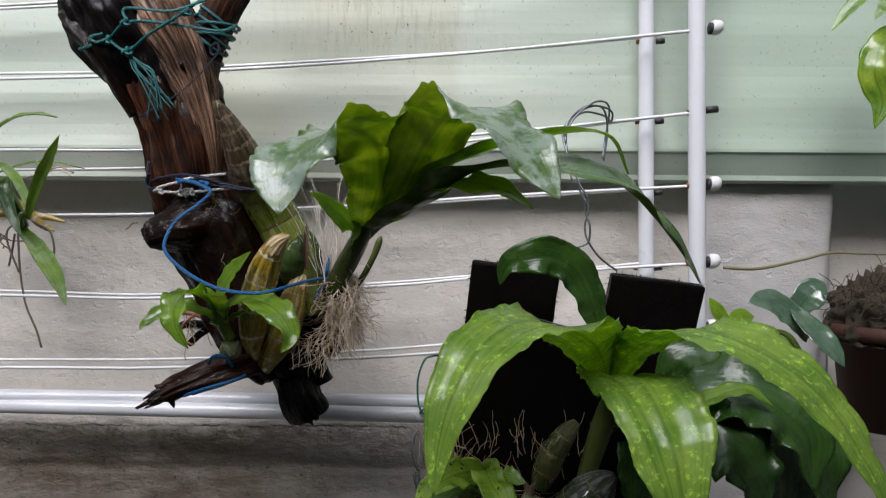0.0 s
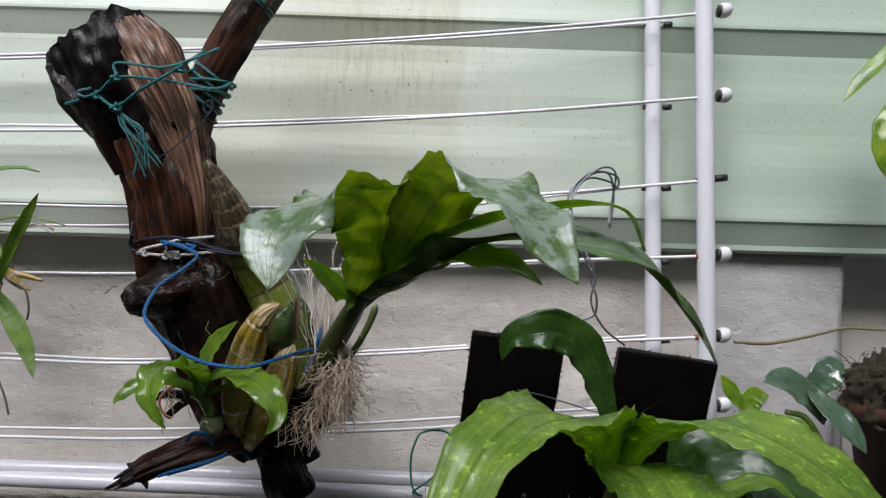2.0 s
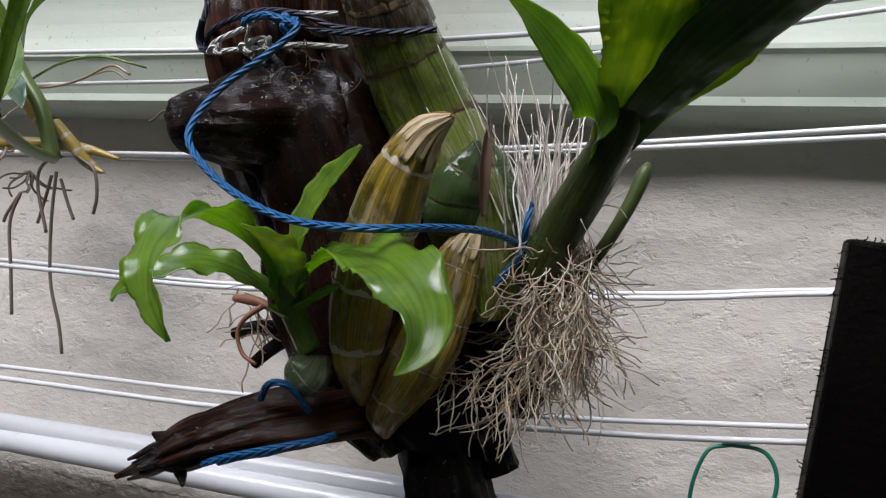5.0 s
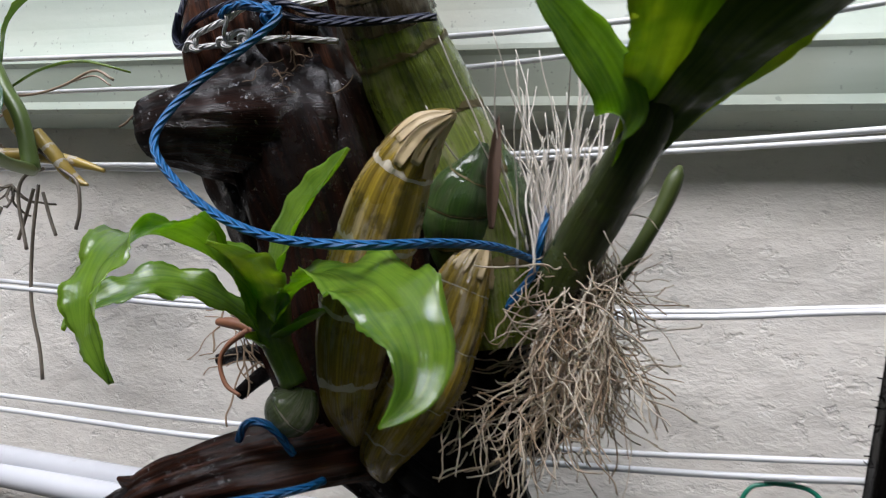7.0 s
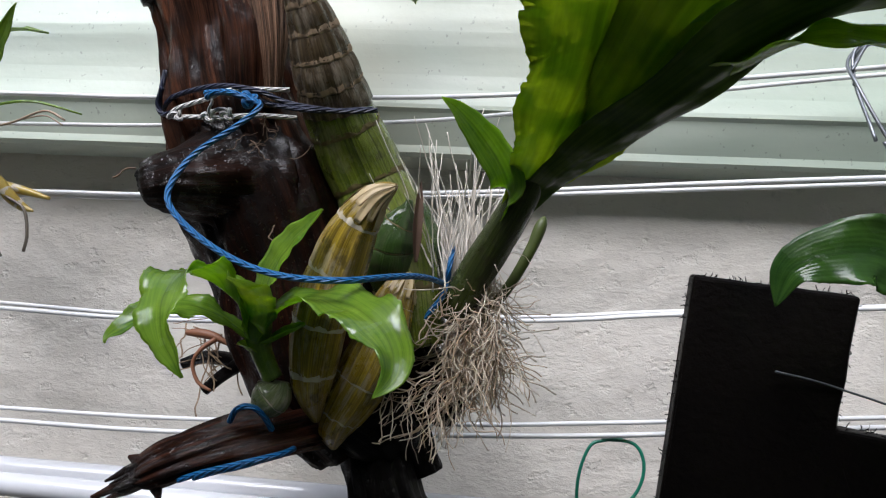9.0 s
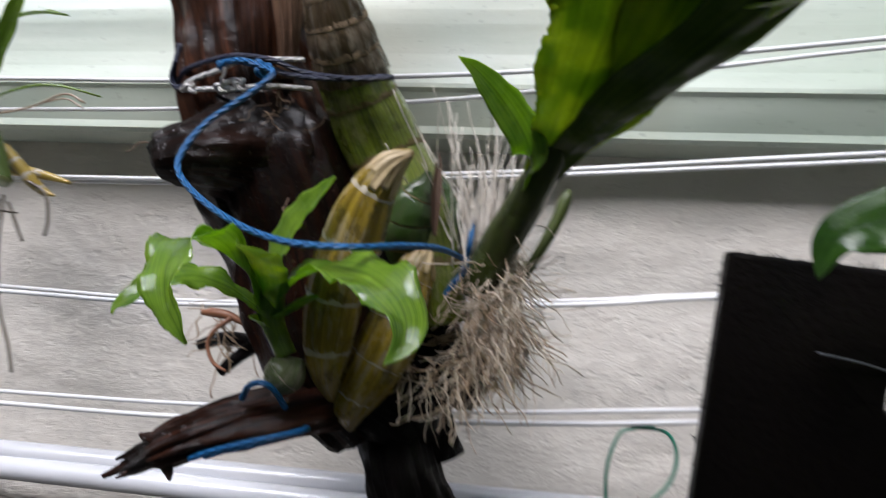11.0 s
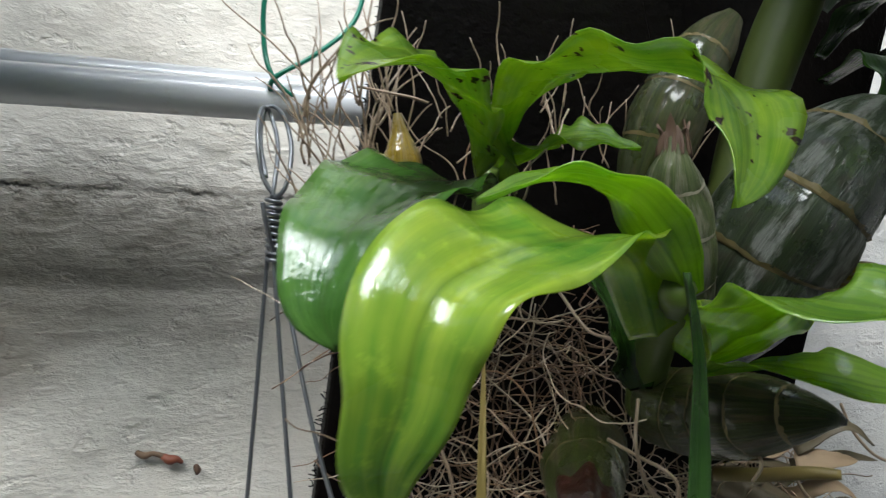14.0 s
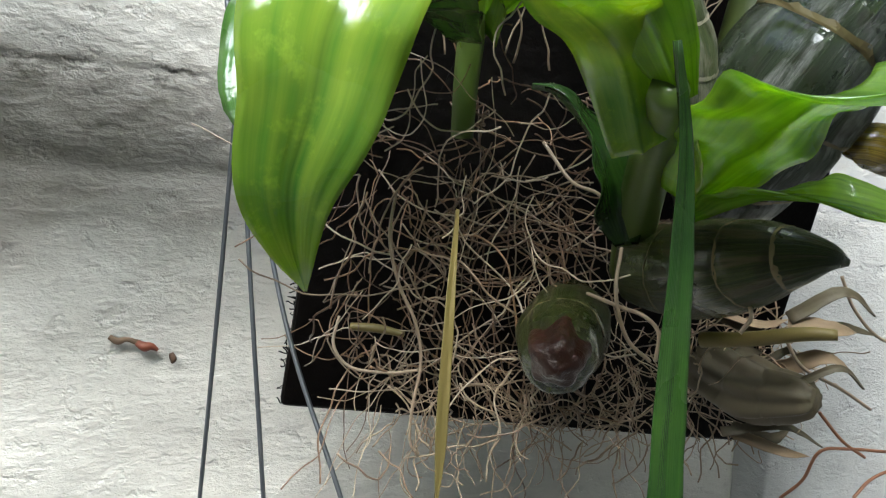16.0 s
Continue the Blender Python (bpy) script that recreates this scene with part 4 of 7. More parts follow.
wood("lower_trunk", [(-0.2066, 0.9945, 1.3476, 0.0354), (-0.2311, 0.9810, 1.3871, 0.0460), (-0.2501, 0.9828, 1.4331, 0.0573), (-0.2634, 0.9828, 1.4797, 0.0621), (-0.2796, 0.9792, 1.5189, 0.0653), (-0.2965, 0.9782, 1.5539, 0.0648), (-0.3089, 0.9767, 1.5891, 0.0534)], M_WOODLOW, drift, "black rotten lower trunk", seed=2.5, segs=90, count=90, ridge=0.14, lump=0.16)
wood("fork_arm", [(-0.3221, 0.9650, 1.7088, 0.0328), (-0.3073, 0.9550, 1.7442, 0.0278), (-0.2921, 0.9500, 1.7839, 0.0237), (-0.2728, 0.9500, 1.8284, 0.0239), (-0.2462, 0.9500, 1.8801, 0.0250), (-0.2182, 0.9500, 1.9283, 0.0253), (-0.1872, 0.9500, 1.9799, 0.0257)], M_WOOD, drift, seed=4.0, ridge=0.12, lump=0.1)
wood("split_face", [(-0.2748, 0.9278, 1.5975, 0.0061), (-0.2773, 0.9150, 1.6494, 0.0130), (-0.2927, 0.9180, 1.7034, 0.0210), (-0.3148, 0.9250, 1.7551, 0.0288), (-0.3415, 0.9320, 1.7967, 0.0344), (-0.3696, 0.9400, 1.8390, 0.0371), (-0.3852, 0.9420, 1.8608, 0.0325)], M_WOODFACE, drift, "pale split heartwood face", seed=7.0, ridge=0.32, lump=0.25, segs=110, count=120, around=8.0)
wood("rib", [(-0.2930, 0.9533, 1.5351, 0.0061), (-0.2920, 0.9280, 1.5913, 0.0122), (-0.2935, 0.9120, 1.6418, 0.0138), (-0.3086, 0.9180, 1.6854, 0.0125), (-0.3199, 0.9250, 1.7154, 0.0063)], M_WOOD, drift, "raised brown rib beside the split", seed=9.0, ridge=0.3, lump=0.2, segs=40)
wood("knob", [(-0.2820, 0.9560, 1.5500, 0.0470), (-0.2980, 0.9400, 1.5460, 0.0420), (-0.3110, 0.9240, 1.5410, 0.0340), (-0.3220, 0.9120, 1.5370, 0.0272), (-0.3330, 0.9030, 1.5335, 0.0225), (-0.3420, 0.8960, 1.5295, 0.0192), (-0.3475, 0.8935, 1.5270, 0.0150), (-0.3495, 0.8930, 1.5265, 0.0090)], M_WOODLOW, drift, "broken knot stub", seed=12.0, ridge=0.12, lump=0.18)
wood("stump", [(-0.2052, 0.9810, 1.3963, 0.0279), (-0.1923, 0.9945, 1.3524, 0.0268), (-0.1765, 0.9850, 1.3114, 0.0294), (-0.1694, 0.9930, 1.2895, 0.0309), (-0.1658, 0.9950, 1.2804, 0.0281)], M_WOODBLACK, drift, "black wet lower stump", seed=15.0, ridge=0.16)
wood("log", [(-0.2120, 0.9650, 1.3660, 0.0170), (-0.2300, 0.9460, 1.3630, 0.0165), (-0.2480, 0.9300, 1.3592, 0.0153), (-0.2642, 0.9200, 1.3560, 0.0165), (-0.2804, 0.9120, 1.3512, 0.0165), (-0.2989, 0.9060, 1.3446, 0.0155), (-0.3159, 0.9020, 1.3373, 0.0147), (-0.3280, 0.9000, 1.3308, 0.0125), (-0.3384, 0.9000, 1.3248, 0.0042), (-0.3524, 0.9000, 1.3179, 0.0026), (-0.3645, 0.9000, 1.3114, 0.0010)], M_LOG, drift, "reddish broken side log", seed=20.0, ridge=0.2, lump=0.28, count=110, segs=80)
splinters("splinter", *[(-0.1788, 0.9850, 1.3113, 0.0275), (-0.1674, 0.9930, 1.2826, 0.0251)], 0.017, 14, 0.014, M_WOODBLACK, drift, 61)
splinters("splinter", *[(-0.3159, 0.9020, 1.3373), (-0.3336, 0.9000, 1.3281)], 0.0115, 18, 0.022, M_WOODLOW, drift, 62)
splinters("splinter", *[(-0.3313, 0.9040, 1.5347), (-0.3484, 0.8930, 1.5267)], 0.013, 16, 0.004, M_WOODBLACK, drift, 63)
splinters("splinter", *[(-0.4028, 0.9680, 1.8107, 0.0709), (-0.4331, 0.9650, 1.8598, 0.0654)], 0.05, 14, 0.02, M_WOODFACE, drift, 64)
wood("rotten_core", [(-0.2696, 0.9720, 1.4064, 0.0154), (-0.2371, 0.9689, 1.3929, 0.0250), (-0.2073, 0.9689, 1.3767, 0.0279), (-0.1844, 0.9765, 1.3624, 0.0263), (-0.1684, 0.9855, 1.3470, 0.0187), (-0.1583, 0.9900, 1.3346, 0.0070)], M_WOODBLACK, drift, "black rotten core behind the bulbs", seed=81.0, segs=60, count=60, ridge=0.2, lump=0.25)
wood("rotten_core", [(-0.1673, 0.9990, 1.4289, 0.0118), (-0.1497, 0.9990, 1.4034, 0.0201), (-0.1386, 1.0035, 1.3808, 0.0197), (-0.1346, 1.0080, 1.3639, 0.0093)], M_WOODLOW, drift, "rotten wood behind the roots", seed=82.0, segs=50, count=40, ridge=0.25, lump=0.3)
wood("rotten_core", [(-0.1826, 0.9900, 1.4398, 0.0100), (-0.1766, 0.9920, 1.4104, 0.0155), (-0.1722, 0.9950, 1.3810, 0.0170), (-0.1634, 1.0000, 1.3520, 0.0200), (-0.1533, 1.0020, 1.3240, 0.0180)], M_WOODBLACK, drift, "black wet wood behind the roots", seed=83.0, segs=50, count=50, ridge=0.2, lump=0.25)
wood("bark_flap", [(-0.2834, 0.9810, 1.4415, 0.0046), (-0.2971, 0.9810, 1.4442, 0.0056), (-0.3106, 0.9810, 1.4425, 0.0038), (-0.3173, 0.9810, 1.4398, 0.0014)], M_LOG, drift, "curled red-brown bark", seed=72.0, segs=24, count=20, ridge=0.35, lump=0.3)
wood("twig", [(-0.2986, 0.9990, 1.4028, 0.0061), (-0.3380, 1.0080, 1.4045, 0.0057), (-0.3603, 1.0080, 1.3974, 0.0046)], M_WOODBLACK, drift, seed=22.0, segs=16, count=20)
wood("twig", [(-0.3045, 0.9945, 1.4023, 0.0061), (-0.3197, 0.9945, 1.3906, 0.0050), (-0.3335, 0.9945, 1.3781, 0.0043)], M_WOODBLACK, drift, seed=23.0, segs=16, count=20)
wood("twig", [(-0.1382, 0.9810, 1.3993, 0.0053), (-0.1235, 0.9945, 1.3966, 0.0048), (-0.1065, 0.9990, 1.3948, 0.0041)], M_WOODBLACK, drift, seed=24.0, segs=16, count=20)
wood("splinter", [(-0.3340, 0.8980, 1.3306, 0.0052), (-0.3476, 0.8980, 1.3215, 0.0035), (-0.3658, 0.9000, 1.3124, 0.0008)], M_LOG, drift, seed=26.0, segs=14, count=16)
wood("splinter", [(-0.3299, 0.8960, 1.3258, 0.0048), (-0.3401, 0.8960, 1.3189, 0.0032), (-0.3533, 0.8960, 1.3127, 0.0008)], M_LOG, drift, seed=27.0, segs=14, count=16)
wood("splinter", [(-0.3268, 0.9000, 1.3381, 0.0050), (-0.3350, 0.8980, 1.3396, 0.0038), (-0.3405, 0.8960, 1.3420, 0.0010)], M_LOG, drift, seed=28.0, segs=14, count=16)
wood("spur", [(-0.3217, 0.8980, 1.3273, 0.0040), (-0.3179, 0.8970, 1.3191, 0.0030), (-0.3159, 0.8960, 1.3138, 0.0008)], M_LOG, drift, seed=25.0, segs=14, count=14)

# ---- orchid on the driftwood ----
orchid = thing("mounted_orchid", [(-0.1771, 0.9533, 1.3911)][0], "mounted orchid with ribbed pseudobulbs and a bush of pale roots", "orchid")
bulb("pseudobulb", [(-0.1582, 0.9689, 1.4255, 0.0226), (-0.1732, 0.9626, 1.4951, 0.0284), (-0.2008, 0.9577, 1.5500, 0.0292), (-0.2211, 0.9322, 1.5946, 0.0258), (-0.2329, 0.9000, 1.6336, 0.0182), (-0.2448, 0.8750, 1.6681, 0.0098), (-0.2530, 0.8600, 1.6890, 0.0025)], M_BULBGREEN, orchid, "tall green ribbed pseudobulb", rings=7, ribs=7, rib=0.03, seed=2.0, count=110, collar=M_COLLAR, collar_height=0.022)
bulb("pseudobulb", [(-0.2215, 0.9280, 1.3700, 0.0030), (-0.2224, 0.9140, 1.3918, 0.0120), (-0.2213, 0.9090, 1.4130, 0.0165), (-0.2164, 0.9010, 1.4438, 0.0188), (-0.2053, 0.8910, 1.4761, 0.0186), (-0.1929, 0.8810, 1.5050, 0.0152), (-0.1795, 0.8740, 1.5226, 0.0088), (-0.1712, 0.8710, 1.5281, 0.0046), (-0.1650, 0.8690, 1.5297, 0.0012)], M_BULBYEL, orchid, "yellow ridged pseudobulb with papery bands", rings=5, ribs=10, rib=0.035, seed=5.0, collar=M_COLLARPALE)
bulb("pseudobulb", [(-0.2130, 0.9520, 1.3480, 0.0030), (-0.2102, 0.9400, 1.3656, 0.0130), (-0.2003, 0.9380, 1.3846, 0.0178), (-0.1893, 0.9360, 1.4063, 0.0200), (-0.1802, 0.9360, 1.4304, 0.0188), (-0.1726, 0.9370, 1.4558, 0.0150), (-0.1664, 0.9390, 1.4738, 0.0088), (-0.1632, 0.9390, 1.4793, 0.0045), (-0.1617, 0.9390, 1.4829, 0.0015)], M_BULBYEL, orchid, "short yellow ridged pseudobulb", rings=5, ribs=11, rib=0.05, seed=8.0, collar=M_COLLARPALE, collar_height=0.009)
rh = random.Random(18)
for cv, strips, grow in ((spline([(-0.1929, 0.8810, 1.5050, 0.0152), (-0.1795, 0.8740, 1.5226, 0.0088), (-0.1712, 0.8710, 1.5281, 0.0046), (-0.1650, 0.8690, 1.5297, 0.0016)], 20), 12, 1.07),
                         (spline([(-0.1726, 0.9370, 1.4558, 0.0150), (-0.1664, 0.9390, 1.4738, 0.0088), (-0.1632, 0.9390, 1.4793, 0.0045), (-0.1617, 0.9390, 1.4829, 0.0018)], 20), 9, 1.05)):
    _, sv, nv = frames(cv)
    for k in range(strips):
        q = 2 * math.pi * (k + 0.3 * rh.random()) / strips
        d = [sv[i] * math.cos(q) + nv[i] * math.sin(q) for i in range(20)]
        i0 = rh.randrange(2, 8)
        leaf("dry_tip", [tuple(cv[i, :3] + d[i] * cv[i, 3] * grow) for i in (i0, (i0 + 19) // 2, 19)], 2.6 * float(cv[i0, 3]) * 2 / strips, tuple(d[10]), M_TIPHUSK, orchid, base=0.8, peak=0.25, along=12, thick=0.0003, wave=0.08, seed=float(k))
bulb("pseudobulb", [(-0.1800, 0.9550, 1.4672, 0.0120), (-0.1794, 0.9430, 1.4874, 0.0186), (-0.1757, 0.9340, 1.5056, 0.0170), (-0.1696, 0.9290, 1.5181, 0.0098), (-0.1657, 0.9270, 1.5265, 0.0045), (-0.1644, 0.9260, 1.5316, 0.0024)], M_BULBROUND, orchid, "round green pseudobulb", rings=4, ribs=5, rib=0.015, seed=3.0, collar=M_COLLAR, collar_height=0.02)
bulb("pseudobulb", [(-0.1552, 0.9626, 1.4777, 0.0111), (-0.1546, 0.9595, 1.4999, 0.0123), (-0.1589, 0.9595, 1.5225, 0.0093), (-0.1622, 0.9595, 1.5357, 0.0037)], M_BULBROUND, orchid, "green pseudobulb behind", rings=4, ribs=5, rib=0.015, seed=31.0)
bulb("old_sheath", [(-0.2239, 0.9265, 1.6007, 0.0262), (-0.2283, 0.9087, 1.6194, 0.0232), (-0.2355, 0.8900, 1.6449, 0.0172), (-0.2435, 0.8750, 1.6674, 0.0118), (-0.2488, 0.8660, 1.6807, 0.0075), (-0.2513, 0.8610, 1.6879, 0.0030)], M_BULBHUSK, orchid, "weathered papery grey-brown sheath", rings=6, ribs=14, rib=0.05, seed=2.0, collar=M_HUSK, collar_height=0.05)
rh = random.Random(8)
tb = [(-0.2448, 0.8750, 1.6681, 0.0132), (-0.2530, 0.8600, 1.6903, 0.0036)]
for k in range(11):
    q = 2 * math.pi * k / 11
    off = np.array([math.cos(q), math.sin(q), 0.2 * math.cos(q)])
    foot, top = np.array(tb[0][:3]), np.array(tb[1][:3])
    leaf("torn_sheath", [tuple(foot + off * 0.0092 - (top - foot) * rh.uniform(0.2, 0.8)), tuple((foot * 0.6 + top * 0.4) + off * 0.0065), tuple(foot + (top - foot) * rh.uniform(0.55, 1.05) + off * 0.004)], 0.008, tuple(off), (M_HUSK, M_COLLARPALE)[k % 2], orchid, base=0.9, peak=0.4, along=14, thick=0.0004, wave=0.1, seed=float(k))
leaf("husk", [(-0.1573, 0.9270, 1.4862), (-0.1571, 0.9210, 1.5137), (-0.1560, 0.9190, 1.5448)], 0.007, (0.3, -1, 0.1), M_HUSKDARK, orchid, "dry upright sheath", fold=0.8)
bulb("young_bulb", [(-0.2584, 0.9030, 1.3804, 0.0045), (-0.2528, 0.9020, 1.3832, 0.0110), (-0.2463, 0.9020, 1.3883, 0.0136), (-0.2419, 0.9020, 1.3948, 0.0085), (-0.2413, 0.9020, 1.3982, 0.0040)], M_BULBPALE, orchid, "small round young bulb in a papery sheath", rings=2, ribs=3, rib=0.01, seed=41.0, collar=M_COLLARPALE, collar_height=0.05)
tube("shoot_stem", [(-0.2470, 0.9020, 1.3992, 0.0070), (-0.2522, 0.8990, 1.4104, 0.0070), (-0.2551, 0.8930, 1.4213, 0.0078), (-0.2555, 0.8880, 1.4321, 0.0094), (-0.2539, 0.8840, 1.4429, 0.0078), (-0.2509, 0.8800, 1.4509, 0.0025)], 0, M_LEAFSIDE, orchid, "dark olive sheathed stem", segs=18)
leaf("leaf", [(-0.2564, 0.8880, 1.4321), (-0.2598, 0.8740, 1.4473), (-0.2702, 0.8580, 1.4577), (-0.2742, 0.8400, 1.4634), (-0.2774, 0.8220, 1.4651), (-0.2782, 0.8050, 1.4577), (-0.2759, 0.7920, 1.4430), (-0.2707, 0.7850, 1.4273), (-0.2622, 0.7820, 1.4157), (-0.2571, 0.7830, 1.4063)], 0.036, [(0.3, -0.8, 0.6), (0.1, -0.8, 0.7), (-0.1, -0.7, 0.8), (-0.3, -0.85, 0.5), (-0.5, -0.9, 0.2), (-0.5, -1, 0.0)], M_LEAF, orchid, wave=0.26, peak=0.52, base=0.5, seed=1.0, along=90, crisp=0.07, fold=0.25)
leaf("leaf", [(-0.2589, 0.8890, 1.4251), (-0.2693, 0.8800, 1.4341), (-0.2821, 0.8700, 1.4423), (-0.2966, 0.8600, 1.4451), (-0.3094, 0.8500, 1.4411), (-0.3223, 0.8420, 1.4321), (-0.3315, 0.8400, 1.4246), (-0.3334, 0.8380, 1.4195)], 0.023, [(0, -0.6, 1), (-0.1, -0.8, 0.8), (-0.2, -1, 0.4)], M_LEAF, orchid, wave=0.25, peak=0.55, base=0.4, seed=2.0, along=70, crisp=0.07)
leaf("leaf", [(-0.2540, 0.8870, 1.4295), (-0.2379, 0.8740, 1.4462), (-0.2137, 0.8560, 1.4546), (-0.1862, 0.8320, 1.4519), (-0.1633, 0.8100, 1.4413), (-0.1508, 0.7970, 1.4278), (-0.1481, 0.7900, 1.4165), (-0.1518, 0.7860, 1.4086), (-0.1566, 0.7820, 1.4033)], 0.036, [(-0.1, -0.8, 0.7), (0.1, -0.6, 0.9), (0.2, -0.8, 0.7), (0.45, -0.9, 0.3), (0.3, -1, 0.1)], M_LEAF, orchid, wave=0.34, waves=4, peak=0.55, base=0.45, seed=3.0, along=90, crisp=0.07)
leaf("leaf", [(-0.2554, 0.8840, 1.4428), (-0.2464, 0.8760, 1.4667), (-0.2317, 0.8680, 1.4884), (-0.2187, 0.8620, 1.5016), (-0.2108, 0.8580, 1.5108)], 0.0235, (-0.55, -0.8, 0.25), M_LEAF, orchid, wave=0.1, peak=0.42, base=0.5, seed=4.0, fold=0.4, along=50)
leaf("leaf", [(-0.2574, 0.8860, 1.4319), (-0.2552, 0.8680, 1.4459), (-0.2540, 0.8500, 1.4554), (-0.2534, 0.8360, 1.4605), (-0.2544, 0.8260, 1.4627)], 0.034, (0.15, -0.75, 0.65), M_LEAFYELLOW, orchid, wave=0.14, seed=5.0, fold=0.45, peak=0.5, base=0.5)
leaf("leaf", [(-0.2547, 0.8900, 1.4214), (-0.2404, 0.8800, 1.4280), (-0.2271, 0.8720, 1.4342), (-0.2188, 0.8680, 1.4385)], 0.013, (0.1, -0.6, 0.9), M_LEAF, orchid, seed=6.0, fold=0.4)
leaf("leaf", [(-0.2557, 0.8920, 1.4153), (-0.2615, 0.8860, 1.4208), (-0.2673, 0.8840, 1.4230)], 0.011, (-0.1, -0.5, 1), M_LEAF, orchid, seed=7.0, fold=0.4)

# main growth, leaning to the right and towards the viewer
bulb("cane", [(-0.1316, 0.9650, 1.4497, 0.0125), (-0.1177, 0.9550, 1.4771, 0.0135), (-0.1028, 0.9380, 1.5017, 0.0135), (-0.0905, 0.9220, 1.5210, 0.0125), (-0.0815, 0.9080, 1.5348, 0.0105), (-0.0752, 0.8950, 1.5474, 0.0075), (-0.0701, 0.8850, 1.5573, 0.0045)], M_CANE, orchid, "dark green leafy cane", rings=4, ribs=4, rib=0.02, seed=77.0, segs=40, count=90)
leaf("leaf", [(-0.0882, 0.9150, 1.5242), (-0.0798, 0.8980, 1.5395), (-0.0606, 0.8400, 1.5749), (-0.0515, 0.7970, 1.6082), (-0.0520, 0.7570, 1.6291), (-0.0763, 0.7220, 1.6376), (-0.1093, 0.6950, 1.6237), (-0.1275, 0.6720, 1.5894), (-0.1287, 0.6520, 1.5494)], 0.096, [(-0.3, 1, 0.2), (-0.3, 1, 0.3), (-0.5, 0.7, 0.7), (-0.5, -0.1, 0.9), (-0.2, -0.6, 0.8), (-0.1, -0.75, 0.65), (-0.1, -0.85, 0.5)], M_LEAFSHEEN, orchid, under=M_LEAFUNDER, wave=0.26, waves=5, peak=0.66, point=1.15, base=0.22, seed=11.0, fold=0.1, along=100, crisp=0.08)
leaf("leaf", [(-0.0844, 0.9220, 1.5271), (-0.0727, 0.9080, 1.5419), (-0.0394, 0.8500, 1.5713), (-0.0161, 0.7900, 1.6033), (0.0091, 0.7250, 1.6377), (0.0326, 0.6700, 1.6480), (0.0600, 0.6300, 1.6346), (0.0836, 0.6000, 1.6051), (0.0984, 0.5820, 1.5796), (0.1092, 0.5700, 1.5593)], 0.08, [(-0.3, 0.9, 0.3), (-0.1, 0.9, 0.4), (0.2, 0.7, 0.7), (0.3, -0.2, 0.9), (0.05, -0.7, 0.7), (0.05, -0.8, 0.6)], M_LEAFSHEEN, orchid, under=M_LEAFUNDER, wave=0.3, waves=6, peak=0.64, point=1.2, base=0.22, seed=12.0, fold=0.1, along=110, crisp=0.08)
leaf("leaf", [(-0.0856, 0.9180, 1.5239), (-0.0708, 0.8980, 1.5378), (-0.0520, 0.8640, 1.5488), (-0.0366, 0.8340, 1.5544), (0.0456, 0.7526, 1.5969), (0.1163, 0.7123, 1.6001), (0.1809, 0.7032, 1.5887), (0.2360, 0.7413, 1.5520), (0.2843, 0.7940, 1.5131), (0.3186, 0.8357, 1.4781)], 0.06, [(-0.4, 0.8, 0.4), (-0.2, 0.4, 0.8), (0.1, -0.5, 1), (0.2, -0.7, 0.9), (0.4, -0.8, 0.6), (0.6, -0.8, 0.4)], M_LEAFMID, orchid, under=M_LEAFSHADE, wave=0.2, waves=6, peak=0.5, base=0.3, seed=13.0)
leaf("leaf", [(-0.0193, 0.8357, 1.5880), (0.0280, 0.7615, 1.6082), (0.0832, 0.7202, 1.6239), (0.1410, 0.7000, 1.6327), (0.1791, 0.7000, 1.6275), (0.2002, 0.7089, 1.5924)], 0.032, [(-0.1, 0.5, 0.8), (0, 0.1, 1), (0.7, -0.2, 0.7)], M_LEAFYELLOW, orchid, wave=0.1, waves=4, peak=0.4, base=0.6, seed=14.0)
leaf("leaf", [(-0.0082, 0.8400, 1.5771), (0.0400, 0.7635, 1.5860), (0.0805, 0.7491, 1.5794), (0.1113, 0.7457, 1.5598)], 0.036, (0.1, -0.7, 0.7), M_LEAF, orchid, wave=0.2, peak=0.5, seed=15.0)
leaf("leaf", [(-0.0976, 0.9240, 1.5186), (-0.0923, 0.9080, 1.5282), (-0.0968, 0.8820, 1.5442), (-0.1129, 0.8620, 1.5637), (-0.1264, 0.8500, 1.5756), (-0.1370, 0.8420, 1.5809)], 0.024, [(-0.3, -0.6, 0.6), (0.2, -0.9, -0.3)], M_LEAF, orchid, wave=0.05, peak=0.45, seed=16.0, base=0.6)
tube("bud_spike", [(-0.1243, 0.9657, 1.4358, 0.0034), (-0.1085, 0.9689, 1.4495, 0.0041), (-0.0888, 0.9689, 1.4758, 0.0041), (-0.0739, 0.9670, 1.5042, 0.0044), (-0.0669, 0.9657, 1.5229, 0.0047), (-0.0643, 0.9651, 1.5303, 0.0012)], 0, M_STEMDARK, orchid, "upright green root-like spike", segs=14)

# roots falling beside the bulbs
rnd = random.Random(5)
curves, radii = [], []
for i in range(470):
    s, w = rnd.random(), rnd.random()
    base = np.array((-0.134 + 0.038 * s, 0.97 + rnd.gauss(0, 0.012), 1.478 - 0.075 * w + 0.012 * s))
    way = (rnd.gauss(0.0, 0.28) + 0.25 * (s - 0.5), rnd.gauss(-0.2, 0.35), -0.9 + rnd.gauss(0, 0.3))
    curves.append(strand(base, way, rnd.uniform(0.03, 0.075), rnd, 0.25, 11, (-0.012, 0, -0.02)))
    radii.append(rnd.uniform(0.00028, 0.00055))
